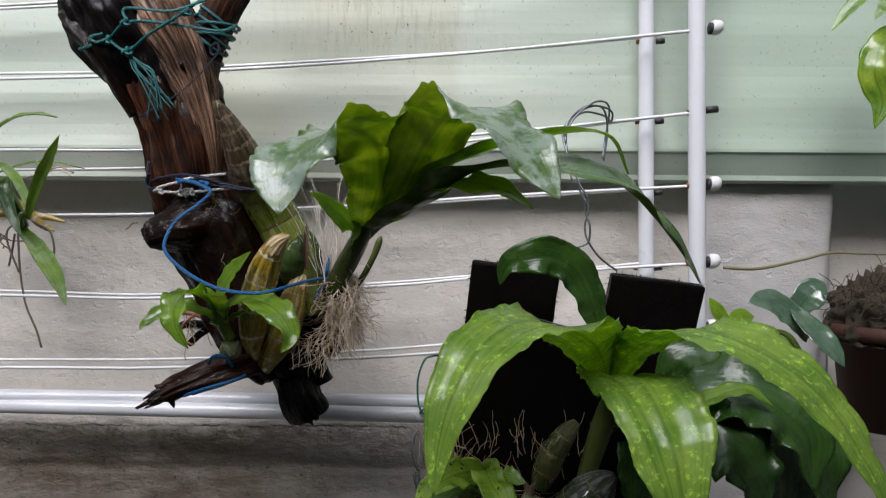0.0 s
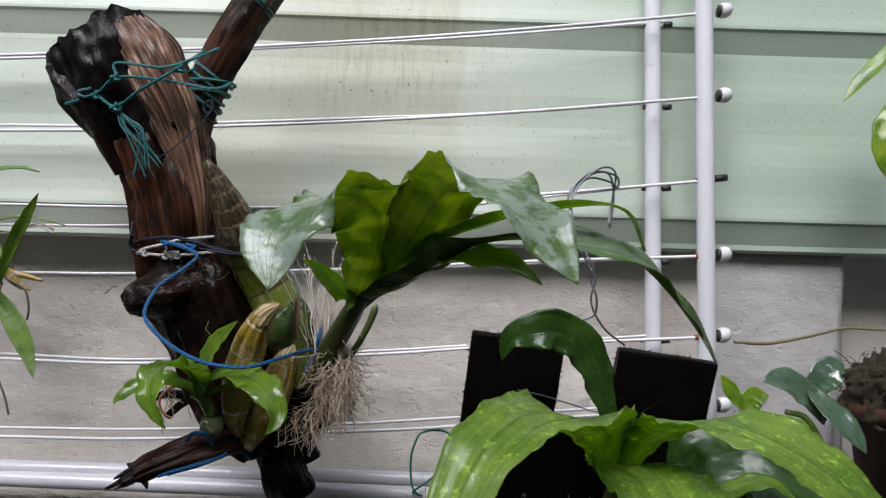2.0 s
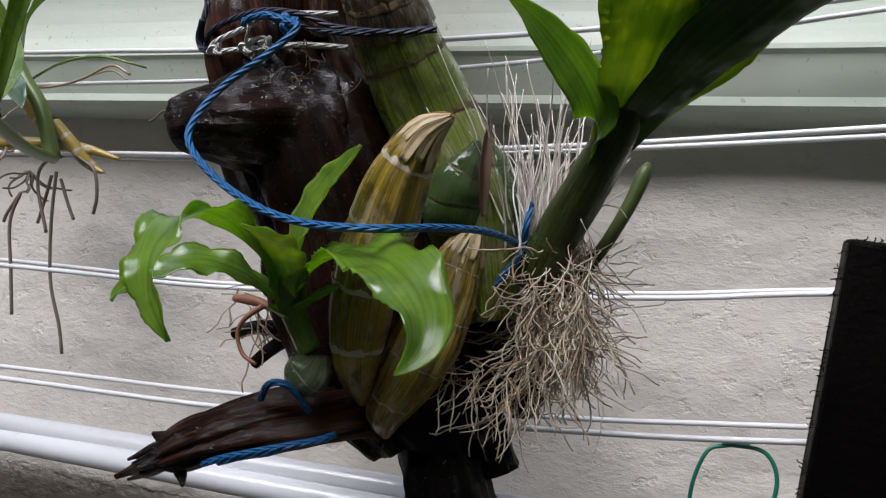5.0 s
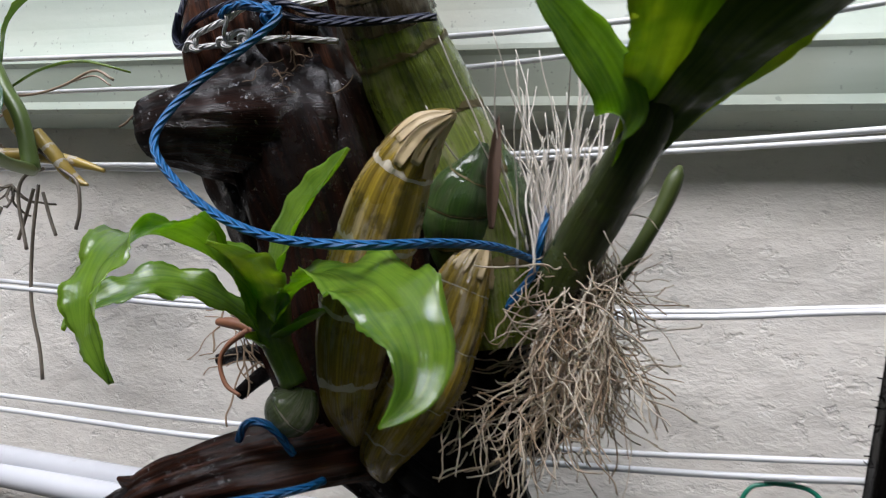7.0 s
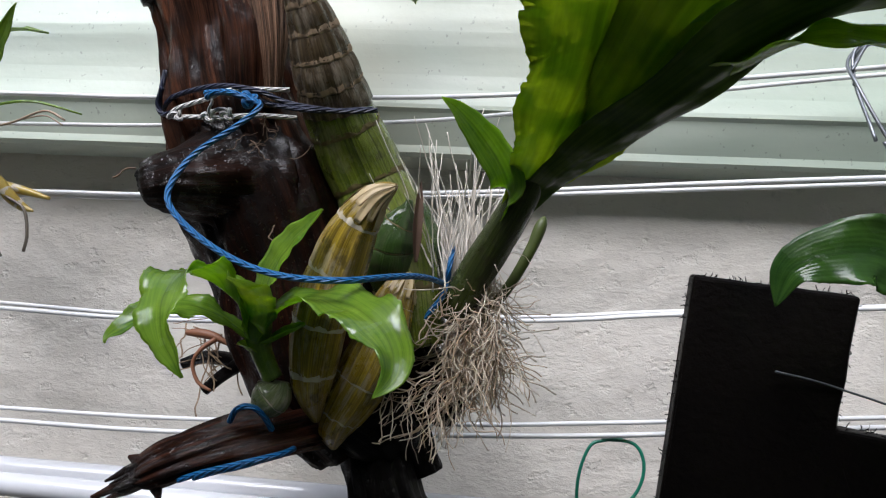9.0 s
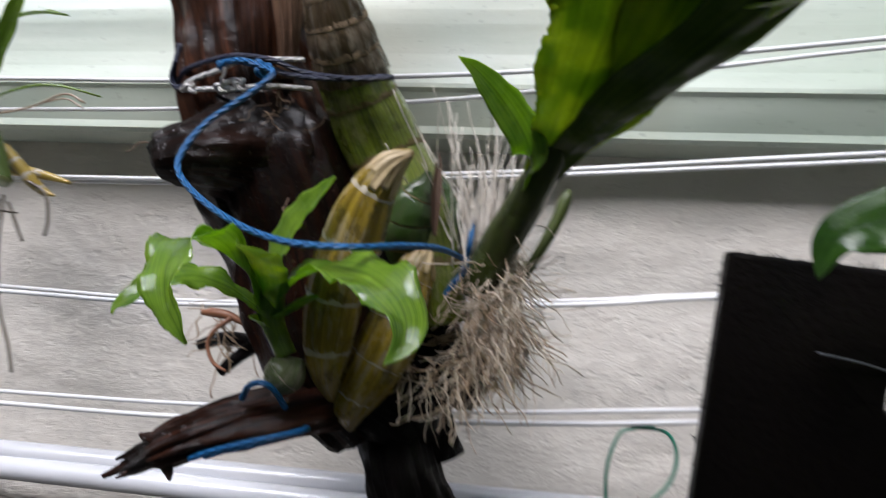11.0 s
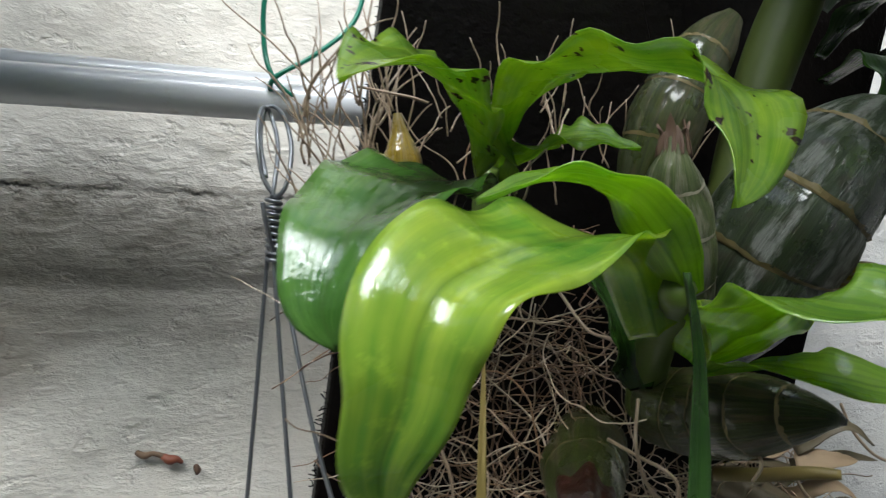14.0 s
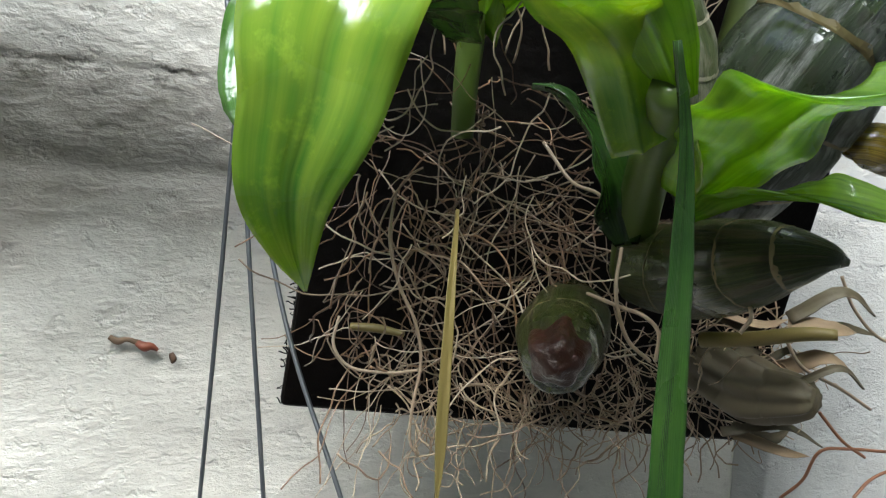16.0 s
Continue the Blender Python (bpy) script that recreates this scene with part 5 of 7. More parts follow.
for i in range(60):
    base = np.array((-0.108 + rnd.gauss(0, 0.008), 0.97 + rnd.gauss(0, 0.01), rnd.uniform(1.40, 1.475)))
    curves.append(strand(base, (1.0, rnd.gauss(0, 0.4), rnd.gauss(0, 0.5)), rnd.uniform(0.015, 0.045), rnd, 0.2, 8))
    radii.append(rnd.uniform(0.00025, 0.0005))
for i in range(70):
    base = np.array((rnd.uniform(-0.175, -0.12), 0.955 + rnd.gauss(0, 0.008), rnd.uniform(1.37, 1.40)))
    curves.append(strand(base, (rnd.gauss(-0.3, 0.4), rnd.gauss(-0.3, 0.3), rnd.gauss(-0.7, 0.3)), rnd.uniform(0.02, 0.045), rnd, 0.2, 8))
    radii.append(rnd.uniform(0.0003, 0.0005))
tagged(many_tubes("root_mass", curves, radii, M_ROOTCREAM, orchid, "tangled cream roots"), kind="stuff")
curves, radii = [], []
for i in range(150):
    s = rnd.random()
    base = np.array((-0.153 + 0.044 * s, 0.968 + rnd.gauss(0, 0.01), 1.475 + 0.014 * s + rnd.uniform(-0.015, 0.012)))
    way = (0.75 * (s - 0.55) + rnd.gauss(0.0, 0.16), rnd.gauss(-0.05, 0.2), 1.0)
    curves.append(strand(base, way, 0.03 + 0.1 * rnd.random() ** 1.7, rnd, 0.1, 8))
    radii.append(np.linspace(rnd.uniform(0.0006, 0.0009), 0.0003, 17))
strand_parts("root_tip", curves, radii, M_ROOTWHITE, orchid)
curves, radii = [], []
for i in range(26):
    base = np.array([(-0.3339, 0.9990, 1.4146)][0]) + np.array([rnd.gauss(0, 0.01), rnd.gauss(0, 0.01), rnd.gauss(0, 0.008)])
    curves.append(strand(base, (rnd.gauss(-0.5, 0.5), rnd.gauss(0, 0.4), -0.9), rnd.uniform(0.02, 0.05), rnd, 0.3, 7))
    radii.append(rnd.uniform(0.0003, 0.0008))
strand_parts("dead_root", curves, radii, M_HUSK, orchid)

# ---- ties ----
def cord(name, loops, r, material, label, category="cord"):
    t = thing(name, loops[0][0], label, category)
    for pts in loops:
        tube("strand", pts, r, material, t, segs=10, count=max(30, 10 * len(pts)))
    return t


def wraps(axis, r, turns, tilt, phase=0.0):
    """Loops of cord round a leaning arm."""
    a, e = np.array(axis[0]), np.array(axis[1])
    d = (e - a) / np.linalg.norm(e - a)
    s = np.cross(d, (0, 1.0, 0))
    s /= np.linalg.norm(s)
    n = np.cross(d, s)
    out = []
    for i in range(turns * 12 + 1):
        q = i * math.pi / 6 + phase
        out.append(tuple(a + (e - a) * i / (turns * 12) + (s * math.cos(q) + n * math.sin(q)) * r + d * tilt * math.cos(q)))
    return out


cord("blue_rope", [
    [(-0.3162, 0.9052, 1.6001), (-0.2912, 0.8867, 1.5950), (-0.2736, 0.8833, 1.5891), (-0.2642, 0.8777, 1.5825), (-0.2785, 0.8760, 1.5678), (-0.3047, 0.8744, 1.5474), (-0.3139, 0.8640, 1.5249), (-0.3093, 0.8550, 1.5081), (-0.2852, 0.8450, 1.4887), (-0.2531, 0.8350, 1.4727), (-0.2225, 0.8300, 1.4650), (-0.1876, 0.8300, 1.4643), (-0.1640, 0.8600, 1.4700), (-0.1480, 0.9017, 1.4740), (-0.1363, 0.9650, 1.4737)],
    [(-0.1363, 0.9560, 1.4737), (-0.1385, 0.9450, 1.4630), (-0.1475, 0.9450, 1.4499), (-0.1540, 0.9560, 1.4382)],
    [(-0.1332, 0.9600, 1.5042), (-0.1343, 0.9500, 1.4864), (-0.1363, 0.9560, 1.4737)],
    [(-0.2735, 0.8990, 1.3692), (-0.2672, 0.8930, 1.3781), (-0.2575, 0.8890, 1.3812), (-0.2500, 0.8930, 1.3771), (-0.2456, 0.9050, 1.3649)],
    [(-0.3025, 0.8930, 1.3296), (-0.2870, 0.8890, 1.3358), (-0.2682, 0.8860, 1.3419), (-0.2490, 0.8880, 1.3474), (-0.2349, 0.9000, 1.3507), (-0.2323, 0.9150, 1.3516)],
    [(-0.2914, 0.8910, 1.3323), (-0.2762, 0.8880, 1.3379), (-0.2575, 0.8870, 1.3433), (-0.2420, 0.8940, 1.3485), (-0.2344, 0.9100, 1.3498)],
    [(-0.2177, 0.9150, 1.3965), (-0.2199, 0.9200, 1.3867), (-0.2272, 0.9300, 1.3761)],
], 0.0021, M_BLUE, "bright blue braided rope looped round the driftwood and bulbs", "rope")
cord("navy_cord", [
    [(-0.3616, 0.9300, 1.6249), (-0.3619, 0.9269, 1.6041), (-0.3639, 0.9352, 1.5936), (-0.3472, 0.9195, 1.6012), (-0.3071, 0.9043, 1.6054), (-0.2748, 0.8983, 1.6004), (-0.2527, 0.9023, 1.5935), (-0.2137, 0.8955, 1.5865), (-0.1876, 0.9003, 1.5896)],
    [(-0.2822, 0.8997, 1.5981), (-0.2630, 0.9032, 1.5920), (-0.2274, 0.8984, 1.5872), (-0.1911, 0.8999, 1.5902)],
    wraps([(-0.2988, 0.9520, 1.7695), (-0.2862, 0.9500, 1.7950)], 0.0275, 2, 0.006, 2.0),
], 0.0019, M_NAVY, "navy blue cord round the driftwood and tall bulb")
cord("white_string", [
    [(-0.3517, 0.9228, 1.5859), (-0.3407, 0.9149, 1.5909), (-0.3155, 0.9075, 1.5966), (-0.2945, 0.9019, 1.6019), (-0.2576, 0.9163, 1.6081)],
    [(-0.3515, 0.9225, 1.5866), (-0.3254, 0.9134, 1.5842), (-0.3048, 0.9102, 1.5838), (-0.2811, 0.9121, 1.5865), (-0.2545, 0.9282, 1.5907)],
    [(-0.3166, 0.9119, 1.5807), (-0.3081, 0.9047, 1.5864), (-0.2992, 0.9036, 1.5870), (-0.3020, 0.9052, 1.5813), (-0.3136, 0.9068, 1.5841)],
], 0.0018, M_STRING, "white cotton string knotted round the driftwood", "string")
rt = random.Random(9)
teal = [
    [(-0.4435, 0.9150, 1.7638), (-0.4004, 0.9000, 1.7728), (-0.3690, 0.8850, 1.7894), (-0.3105, 0.8680, 1.7832), (-0.2536, 0.8700, 1.7754), (-0.2343, 0.8850, 1.7869)],
    [(-0.3690, 0.8850, 1.7894), (-0.3756, 0.8950, 1.8097), (-0.3074, 0.8600, 1.7955), (-0.2774, 0.8700, 1.8090), (-0.2533, 0.8900, 1.8296)],
    [(-0.4004, 0.9000, 1.7728), (-0.3704, 0.8880, 1.7557), (-0.3363, 0.8680, 1.7696), (-0.2948, 0.8620, 1.7929), (-0.2672, 0.8800, 1.8227)],
    wraps([(-0.2936, 0.9500, 1.7786), (-0.2744, 0.9500, 1.8209)], 0.0265, 4, 0.008), wraps([(-0.2907, 0.9500, 1.7876), (-0.2773, 0.9500, 1.8135)], 0.028, 2, -0.012, 1.0), wraps([(-0.2299, 0.9500, 1.9098), (-0.2241, 0.9500, 1.9172)], 0.026, 2, 0.004),
    [(-0.4004, 0.9000, 1.7728), (-0.4145, 0.9000, 1.7691), (-0.4216, 0.9000, 1.7754), (-0.4051, 0.8980, 1.7791)], [(-0.3726, 0.8880, 1.7544), (-0.3615, 0.8850, 1.7591), (-0.3670, 0.8850, 1.7481), (-0.3744, 0.8860, 1.7566)],
]
for k in range(11):
    j = [rt.uniform(-1, 1) for _ in range(6)]
    a = Vector([(-0.3684, 0.8880, 1.7523)][0])
    b = Vector([(-0.3448, 0.8880, 1.7249)][0]) + Vector((0.012 * j[0], 0.005 * j[1], 0.008 * j[2]))
    c = Vector([(-0.3305, 0.8920, 1.6841)][0]) + Vector((0.022 * j[3], 0.008 * j[4], 0.016 * j[5]))
    teal.append([tuple(a), tuple((a + b) / 2 + Vector((0.004 * j[2], 0, 0))), tuple(b), tuple(c)])
tc = cord("teal_cord", teal[:8], 0.0018, M_TEAL, "teal nylon cord knotted round the driftwood fork, with a frayed end")
strand_parts("frayed_strand", [spline(p, 20) for p in teal[8:]], [0.0009] * 11, M_TEAL, tc)

# ---- fern board ----
board = thing("fern_board", (0.19, 1.03, 1.0), "black wet tree-fern board with a square notch, hung on the rack", "board")


BOARD_FRAME = Matrix(((0.9876, 0.1198, 0.1017, 0.0085), (-0.1092, 0.9886, -0.1037, 1.06), (-0.1130, 0.0913, 0.9894, 0.996), (0, 0, 0, 1)))


def board_mesh(name, poly, y0, y1, at, parent):
    bm = bmesh.new()
    bot = [bm.verts.new((x, y0, z)) for x, z in poly]
    f = bm.faces.new(bot)
    ext = bmesh.ops.extrude_face_region(bm, geom=[f])
    for v in ext["geom"]:
        if isinstance(v, bmesh.types.BMVert):
            v.co.y = y1
    bmesh.ops.bevel(bm, geom=bm.edges[:], offset=0.004, segments=3, profile=0.6, affect="EDGES")
    bmesh.ops.triangulate(bm, faces=bm.faces[:])
    for _ in range(3):
        long = [e for e in bm.edges if e.calc_length() > 0.02]
        if long:
            bmesh.ops.subdivide_edges(bm, edges=long, cuts=1)
    for v in bm.verts:
        c = v.co * 30
        v.co += Vector((noise.noise(c), noise.noise(c + Vector((7, 0, 0))) * 0.6, noise.noise(c + Vector((0, 9, 0))))) * 0.0016
    bm.transform(at)
    return part(name, bm, M_BOARD, parent)


board_mesh("plank", [(0.0, 0.014), (0.285, 0.02), (0.32, 0.511), (0.193, 0.511), (0.189, 0.402), (0.122, 0.402), (0.124, 0.507), (0.0, 0.505)], 0.0, 0.026, BOARD_FRAME, board)
# ---- orchid on the board ----
bo = thing("board_orchid", [(0.1326, 0.9800, 1.0938)][0], "large orchid on the fern board with silvery bulbs and broad leaves", "orchid")
tube("cane", [(0.2093, 0.9650, 1.1901, 0.0111), (0.2216, 0.9650, 1.2311, 0.0131), (0.2329, 0.9600, 1.2732, 0.0146), (0.2419, 0.9520, 1.3057, 0.0138), (0.2453, 0.9400, 1.3302, 0.0095), (0.2442, 0.9250, 1.3488, 0.0037)], 0, M_STEMDARK, bo, "stout green cane", segs=20, count=40)
# broad arching leaves
leaf("leaf", [(0.2307, 0.9450, 1.3260), (0.2158, 0.8700, 1.3702), (0.1780, 0.7600, 1.4190), (0.1331, 0.6750, 1.4464), (0.0890, 0.6350, 1.4552), (0.0509, 0.5950, 1.4387), (0.0283, 0.5750, 1.4051), (0.0166, 0.5670, 1.3672), (0.0126, 0.5630, 1.3289)], 0.076, [(-0.7, 0.6, 0.3), (-0.6, 0.5, 0.6), (-0.4, -0.3, 0.9), (-0.5, -0.8, 0.6), (-0.6, -0.9, 0.3), (-0.5, -1, 0.1)], M_LEAFBIG, bo, wave=0.09, waves=11, peak=0.62, base=0.3, fold=0.1, seed=21.0, along=110, pleat=0.035, crisp=0.065, dimple=0.06)
leaf("leaf", [(0.2337, 0.9450, 1.3222), (0.2242, 0.8700, 1.3586), (0.2141, 0.7600, 1.3834), (0.2172, 0.6900, 1.3775), (0.2251, 0.6550, 1.3473), (0.2307, 0.6400, 1.3066), (0.2329, 0.6300, 1.2558)], 0.102, [(0, 0.3, 1), (0, -0.4, 0.9), (0, -0.9, 0.5), (0, -1, 0.2)], M_LEAFBIG, bo, wave=0.07, waves=10, peak=0.55, base=0.3, fold=0.1, seed=22.0, along=110, pleat=0.035, crisp=0.065, dimple=0.06)
leaf("leaf", [(0.2412, 0.9450, 1.3261), (0.2337, 0.8600, 1.3824), (0.2373, 0.7600, 1.4242), (0.2595, 0.6900, 1.4426), (0.3031, 0.6550, 1.4298), (0.3490, 0.6350, 1.3937), (0.3853, 0.6200, 1.3344), (0.3989, 0.6100, 1.2901)], 0.075, [(0.3, 0.6, 0.5), (0.2, 0.5, 0.8), (0.1, -0.4, 1), (0.3, -0.7, 0.8), (0.5, -0.9, 0.4)], M_LEAFBIG, bo, wave=0.09, waves=10, peak=0.6, base=0.35, fold=0.1, seed=23.0, along=110, pleat=0.035, crisp=0.065, dimple=0.06)
leaf("leaf", [(0.2277, 0.9350, 1.3910), (0.2143, 0.9300, 1.4372), (0.1924, 0.9250, 1.4835), (0.1605, 0.9180, 1.5053), (0.1276, 0.9150, 1.5052), (0.1016, 0.9200, 1.4940), (0.0921, 0.9250, 1.4682)], 0.05, [(0.3, -1, 0.1), (0.2, -1, 0.1), (0, -1, 0.15), (-0.5, -0.9, 0.1)], M_LEAFDARK, bo, wave=0.22, peak=0.6, base=0.4, seed=24.0, along=80, crisp=0.06)
leaf("leaf", [(0.3653, 0.9300, 1.3707), (0.4072, 0.9000, 1.3621), (0.4423, 0.8700, 1.3305), (0.4632, 0.8500, 1.2850), (0.4686, 0.8400, 1.2348), (0.4661, 0.8400, 1.1881)], 0.085, [(0.2, -0.8, 0.7), (0.4, -0.9, 0.4), (0.6, -0.9, 0.2)], M_LEAFDARK, bo, wave=0.16, peak=0.5, base=0.4, seed=29.0, along=70, crisp=0.05)
leaf("leaf", [(0.4038, 0.9600, 1.3276), (0.4404, 0.9400, 1.3099), (0.4672, 0.9250, 1.2624), (0.4728, 0.9200, 1.2055), (0.4666, 0.9200, 1.1395)], 0.1, [(0.1, -0.8, 0.7), (0.3, -0.9, 0.3), (0.3, -0.9, 0.1)], M_LEAFDARK, bo, wave=0.14, peak=0.5, base=0.4, seed=30.0, along=60, crisp=0.05)
leaf("leaf", [(0.2672, 0.8800, 1.3234), (0.3149, 0.8400, 1.3467), (0.3721, 0.8200, 1.3517), (0.4203, 0.8000, 1.3187), (0.4286, 0.7900, 1.2529)], 0.10, [(0, -0.5, 1), (0.4, -0.9, 0.3)], M_LEAFDARK, bo, wave=0.22, peak=0.5, seed=25.0)
leaf("leaf", [(0.2691, 0.8400, 1.3066), (0.3009, 0.8000, 1.3116), (0.3429, 0.7800, 1.2992), (0.3697, 0.7700, 1.2416)], 0.10, (0.2, -0.8, 0.7), M_LEAFDARK, bo, wave=0.2, peak=0.5, seed=26.0)
leaf("leaf", [(0.2854, 0.8300, 1.3226), (0.3231, 0.8100, 1.3505), (0.3567, 0.8000, 1.3624), (0.3837, 0.7900, 1.3462)], 0.03, (0, -0.4, 1), M_LEAF, bo, wave=0.1, peak=0.4, seed=27.0)
leaf("leaf", [(0.3034, 0.9300, 1.3335), (0.3289, 0.9200, 1.3723), (0.3540, 0.9100, 1.3743), (0.3756, 0.9000, 1.3406)], 0.06, (0.1, -0.7, 0.8), M_LEAFDARK, bo, wave=0.05, seed=28.0)
leaf("leaf", [(0.2555, 0.9500, 1.2716), (0.2633, 0.9200, 1.2946), (0.2770, 0.9000, 1.2891), (0.2999, 0.8900, 1.2542)], 0.05, [(0, -0.5, 0.9), (0.3, -0.9, 0.4)], M_LEAFDARK, bo, wave=0.15, seed=81.0)
leaf("leaf", [(0.2593, 0.9500, 1.2591), (0.2650, 0.9200, 1.2660), (0.2678, 0.9050, 1.2303), (0.2647, 0.9000, 1.1710)], 0.05, [(0, -0.6, 0.8), (-0.2, -0.9, 0.3)], M_LEAFDARK, bo, wave=0.15, seed=82.0)
leaf("leaf", [(0.2623, 0.9550, 1.2984), (0.2702, 0.9300, 1.3194), (0.2908, 0.9100, 1.3198), (0.3219, 0.8950, 1.3031)], 0.04, [(0, -0.4, 1), (0.2, -0.7, 0.8)], M_LEAFGREY, bo, wave=0.1, seed=83.0)
# bulbs
bulb("pseudobulb", [(0.1869, 0.9450, 1.1245, 0.0174), (0.1856, 0.9250, 1.1529, 0.0291), (0.1927, 0.9100, 1.1804, 0.0316), (0.2057, 0.9000, 1.2038, 0.0281), (0.2236, 0.8950, 1.2239, 0.0174), (0.2361, 0.8930, 1.2337, 0.0058)], M_BULBGREY, bo, "fat silvery pseudobulb in papery sheaths", rings=5, ribs=3, rib=0.012, seed=6.0, collar=M_COLLAR, collar_height=0.02)
bulb("pseudobulb", [(0.1523, 0.9250, 1.1438, 0.0134), (0.1409, 0.9120, 1.1659, 0.0159), (0.1336, 0.9050, 1.1879, 0.0153), (0.1293, 0.9000, 1.2003, 0.0104), (0.1290, 0.8990, 1.2087, 0.0054), (0.1299, 0.9000, 1.2170, 0.0046)], M_BULBPALE, bo, "pale papery pseudobulb with a torn brown tip", rings=4, ribs=4, rib=0.02, seed=16.0, collar=M_COLLARPALE, collar_height=0.03)
bulb("pseudobulb", [(0.1504, 0.9550, 1.1959, 0.0109), (0.1584, 0.9500, 1.2243, 0.0171), (0.1700, 0.9500, 1.2484, 0.0164), (0.1850, 0.9500, 1.2708, 0.0129), (0.1985, 0.9500, 1.2851, 0.0061)], M_BULBDARK, bo, "dark green pseudobulb", rings=4, ribs=3, rib=0.01, seed=26.0, collar=M_COLLAR, collar_height=0.02)
bulb("pseudobulb", [(0.1328, 0.9150, 1.1056, 0.0141), (0.1387, 0.8950, 1.1063, 0.0167), (0.1413, 0.8720, 1.1107, 0.0153), (0.1430, 0.8520, 1.1152, 0.0105), (0.1478, 0.8420, 1.1168, 0.0052), (0.1529, 0.8380, 1.1155, 0.0010)], M_BULBDARK, bo, "dark pseudobulb with a pointed dry tip", rings=5, ribs=3, rib=0.012, seed=36.0, collar=M_COLLAR, collar_height=0.025)
bulb("pseudobulb", [(0.1347, 0.9700, 1.0752, 0.0166), (0.1162, 0.9400, 1.0748, 0.0184), (0.1013, 0.9150, 1.0747, 0.0162), (0.0914, 0.8980, 1.0727, 0.0122), (0.0883, 0.8930, 1.0711, 0.0062)], M_BULBDARK, bo, "green bulb with a rotted end", rings=3, ribs=3, rib=0.01, seed=46.0, collar=M_COLLAR, collar_height=0.02)
bulb("pseudobulb", [(0.0424, 0.9900, 1.2021, 0.0105), (0.0403, 0.9850, 1.2119, 0.0088), (0.0391, 0.9850, 1.2220, 0.0046), (0.0375, 0.9850, 1.2321, 0.0018)], M_BULBYEL, bo, "small yellow bulb with a brown beak", rings=2, ribs=3, rib=0.01, seed=56.0)
bulb("pseudobulb", [(0.1695, 0.9200, 1.0653, 0.0116), (0.1785, 0.9000, 1.0587, 0.0119), (0.1837, 0.8800, 1.0611, 0.0075), (0.1851, 0.8750, 1.0619, 0.0040)], M_SHREDS, bo, "old shredded brown bulb", rings=3, ribs=7, rib=0.1, seed=66.0)
# spotted shoot
leaf("leaf", [(0.0758, 0.9750, 1.2023), (0.0602, 0.9450, 1.2187), (0.0366, 0.9050, 1.2286), (0.0143, 0.8750, 1.2284), (-0.0026, 0.8550, 1.2217), (-0.0140, 0.8420, 1.2129)], 0.043, [(0.3, -0.9, 0.2), (0.2, -0.8, 0.6), (-0.1, -0.6, 1), (-0.3, -0.6, 1)], M_LEAFSPOT, bo, wave=0.22, peak=0.5, base=0.5, seed=31.0)
leaf("leaf", [(0.0840, 0.9750, 1.2026), (0.0800, 0.9450, 1.2234), (0.0756, 0.9050, 1.2340), (0.0790, 0.8700, 1.2322), (0.0870, 0.8400, 1.2243), (0.0897, 0.8200, 1.2140), (0.0868, 0.8100, 1.1970), (0.0749, 0.8000, 1.1812)], 0.042, [(-0.6, -0.8, 0.2), (-0.3, -0.7, 0.8), (0.1, -0.5, 1), (0.2, -0.8, 0.7), (0.3, -1, 0.2)], M_LEAFSPOT, bo, wave=0.24, peak=0.68, base=0.55, seed=32.0)
leaf("leaf", [(0.0889, 0.9700, 1.2075), (0.0942, 0.9450, 1.2160), (0.1075, 0.9300, 1.2178), (0.1281, 0.9200, 1.2135)], 0.034, (0, -0.6, 0.9), M_LEAF, bo, wave=0.2, seed=33.0)
leaf("leaf", [(0.0668, 0.9600, 1.1933), (0.0419, 0.9300, 1.1970), (0.0184, 0.9050, 1.1912), (0.0010, 0.8880, 1.1772), (-0.0083, 0.8800, 1.1634), (-0.0117, 0.8780, 1.1497), (-0.0070, 0.8780, 1.1370)], 0.058, [(0, -0.5, 0.9), (-0.4, -0.7, 0.8), (-0.6, -0.8, 0.4), (-0.5, -0.9, 0.1)], M_LEAFMID, bo, wave=0.1, peak=0.5, base=0.4, seed=34.0)
tube("shoot_stem", [(0.0811, 0.9850, 1.1555, 0.0054), (0.0798, 0.9800, 1.1766, 0.0058), (0.0794, 0.9750, 1.1972, 0.0062), (0.0785, 0.9700, 1.2070, 0.0051)], 0, M_STEM, bo)
# near shoot
tube("shoot_stem", [(0.1349, 0.9250, 1.1017, 0.0077), (0.1239, 0.9050, 1.1229, 0.0079), (0.1050, 0.8700, 1.1453, 0.0071), (0.0849, 0.8350, 1.1592, 0.0052)], 0, M_STEM, bo)
leaf("leaf", [(0.0878, 0.8500, 1.1444), (0.0722, 0.8380, 1.1675), (0.0497, 0.8220, 1.1746), (0.0270, 0.8050, 1.1717), (0.0097, 0.7940, 1.1686), (-0.0026, 0.7870, 1.1638), (-0.0084, 0.7840, 1.1549), (-0.0107, 0.7850, 1.1422), (-0.0132, 0.7900, 1.1301), (-0.0119, 0.7960, 1.1205), (-0.0085, 0.8030, 1.1114)], 0.0345, [(-0.2, 0.5, 0.9), (0.1, 0.3, 1), (0, -0.5, 0.9), (-0.1, -0.8, 0.6), (-0.2, -0.95, 0.3), (-0.4, -1, 0.1)], M_LEAFYELLOW, bo, wave=0.25, waves=4, dimple=0.15, peak=0.5, base=0.45, point=0.9, seed=41.0, along=90)
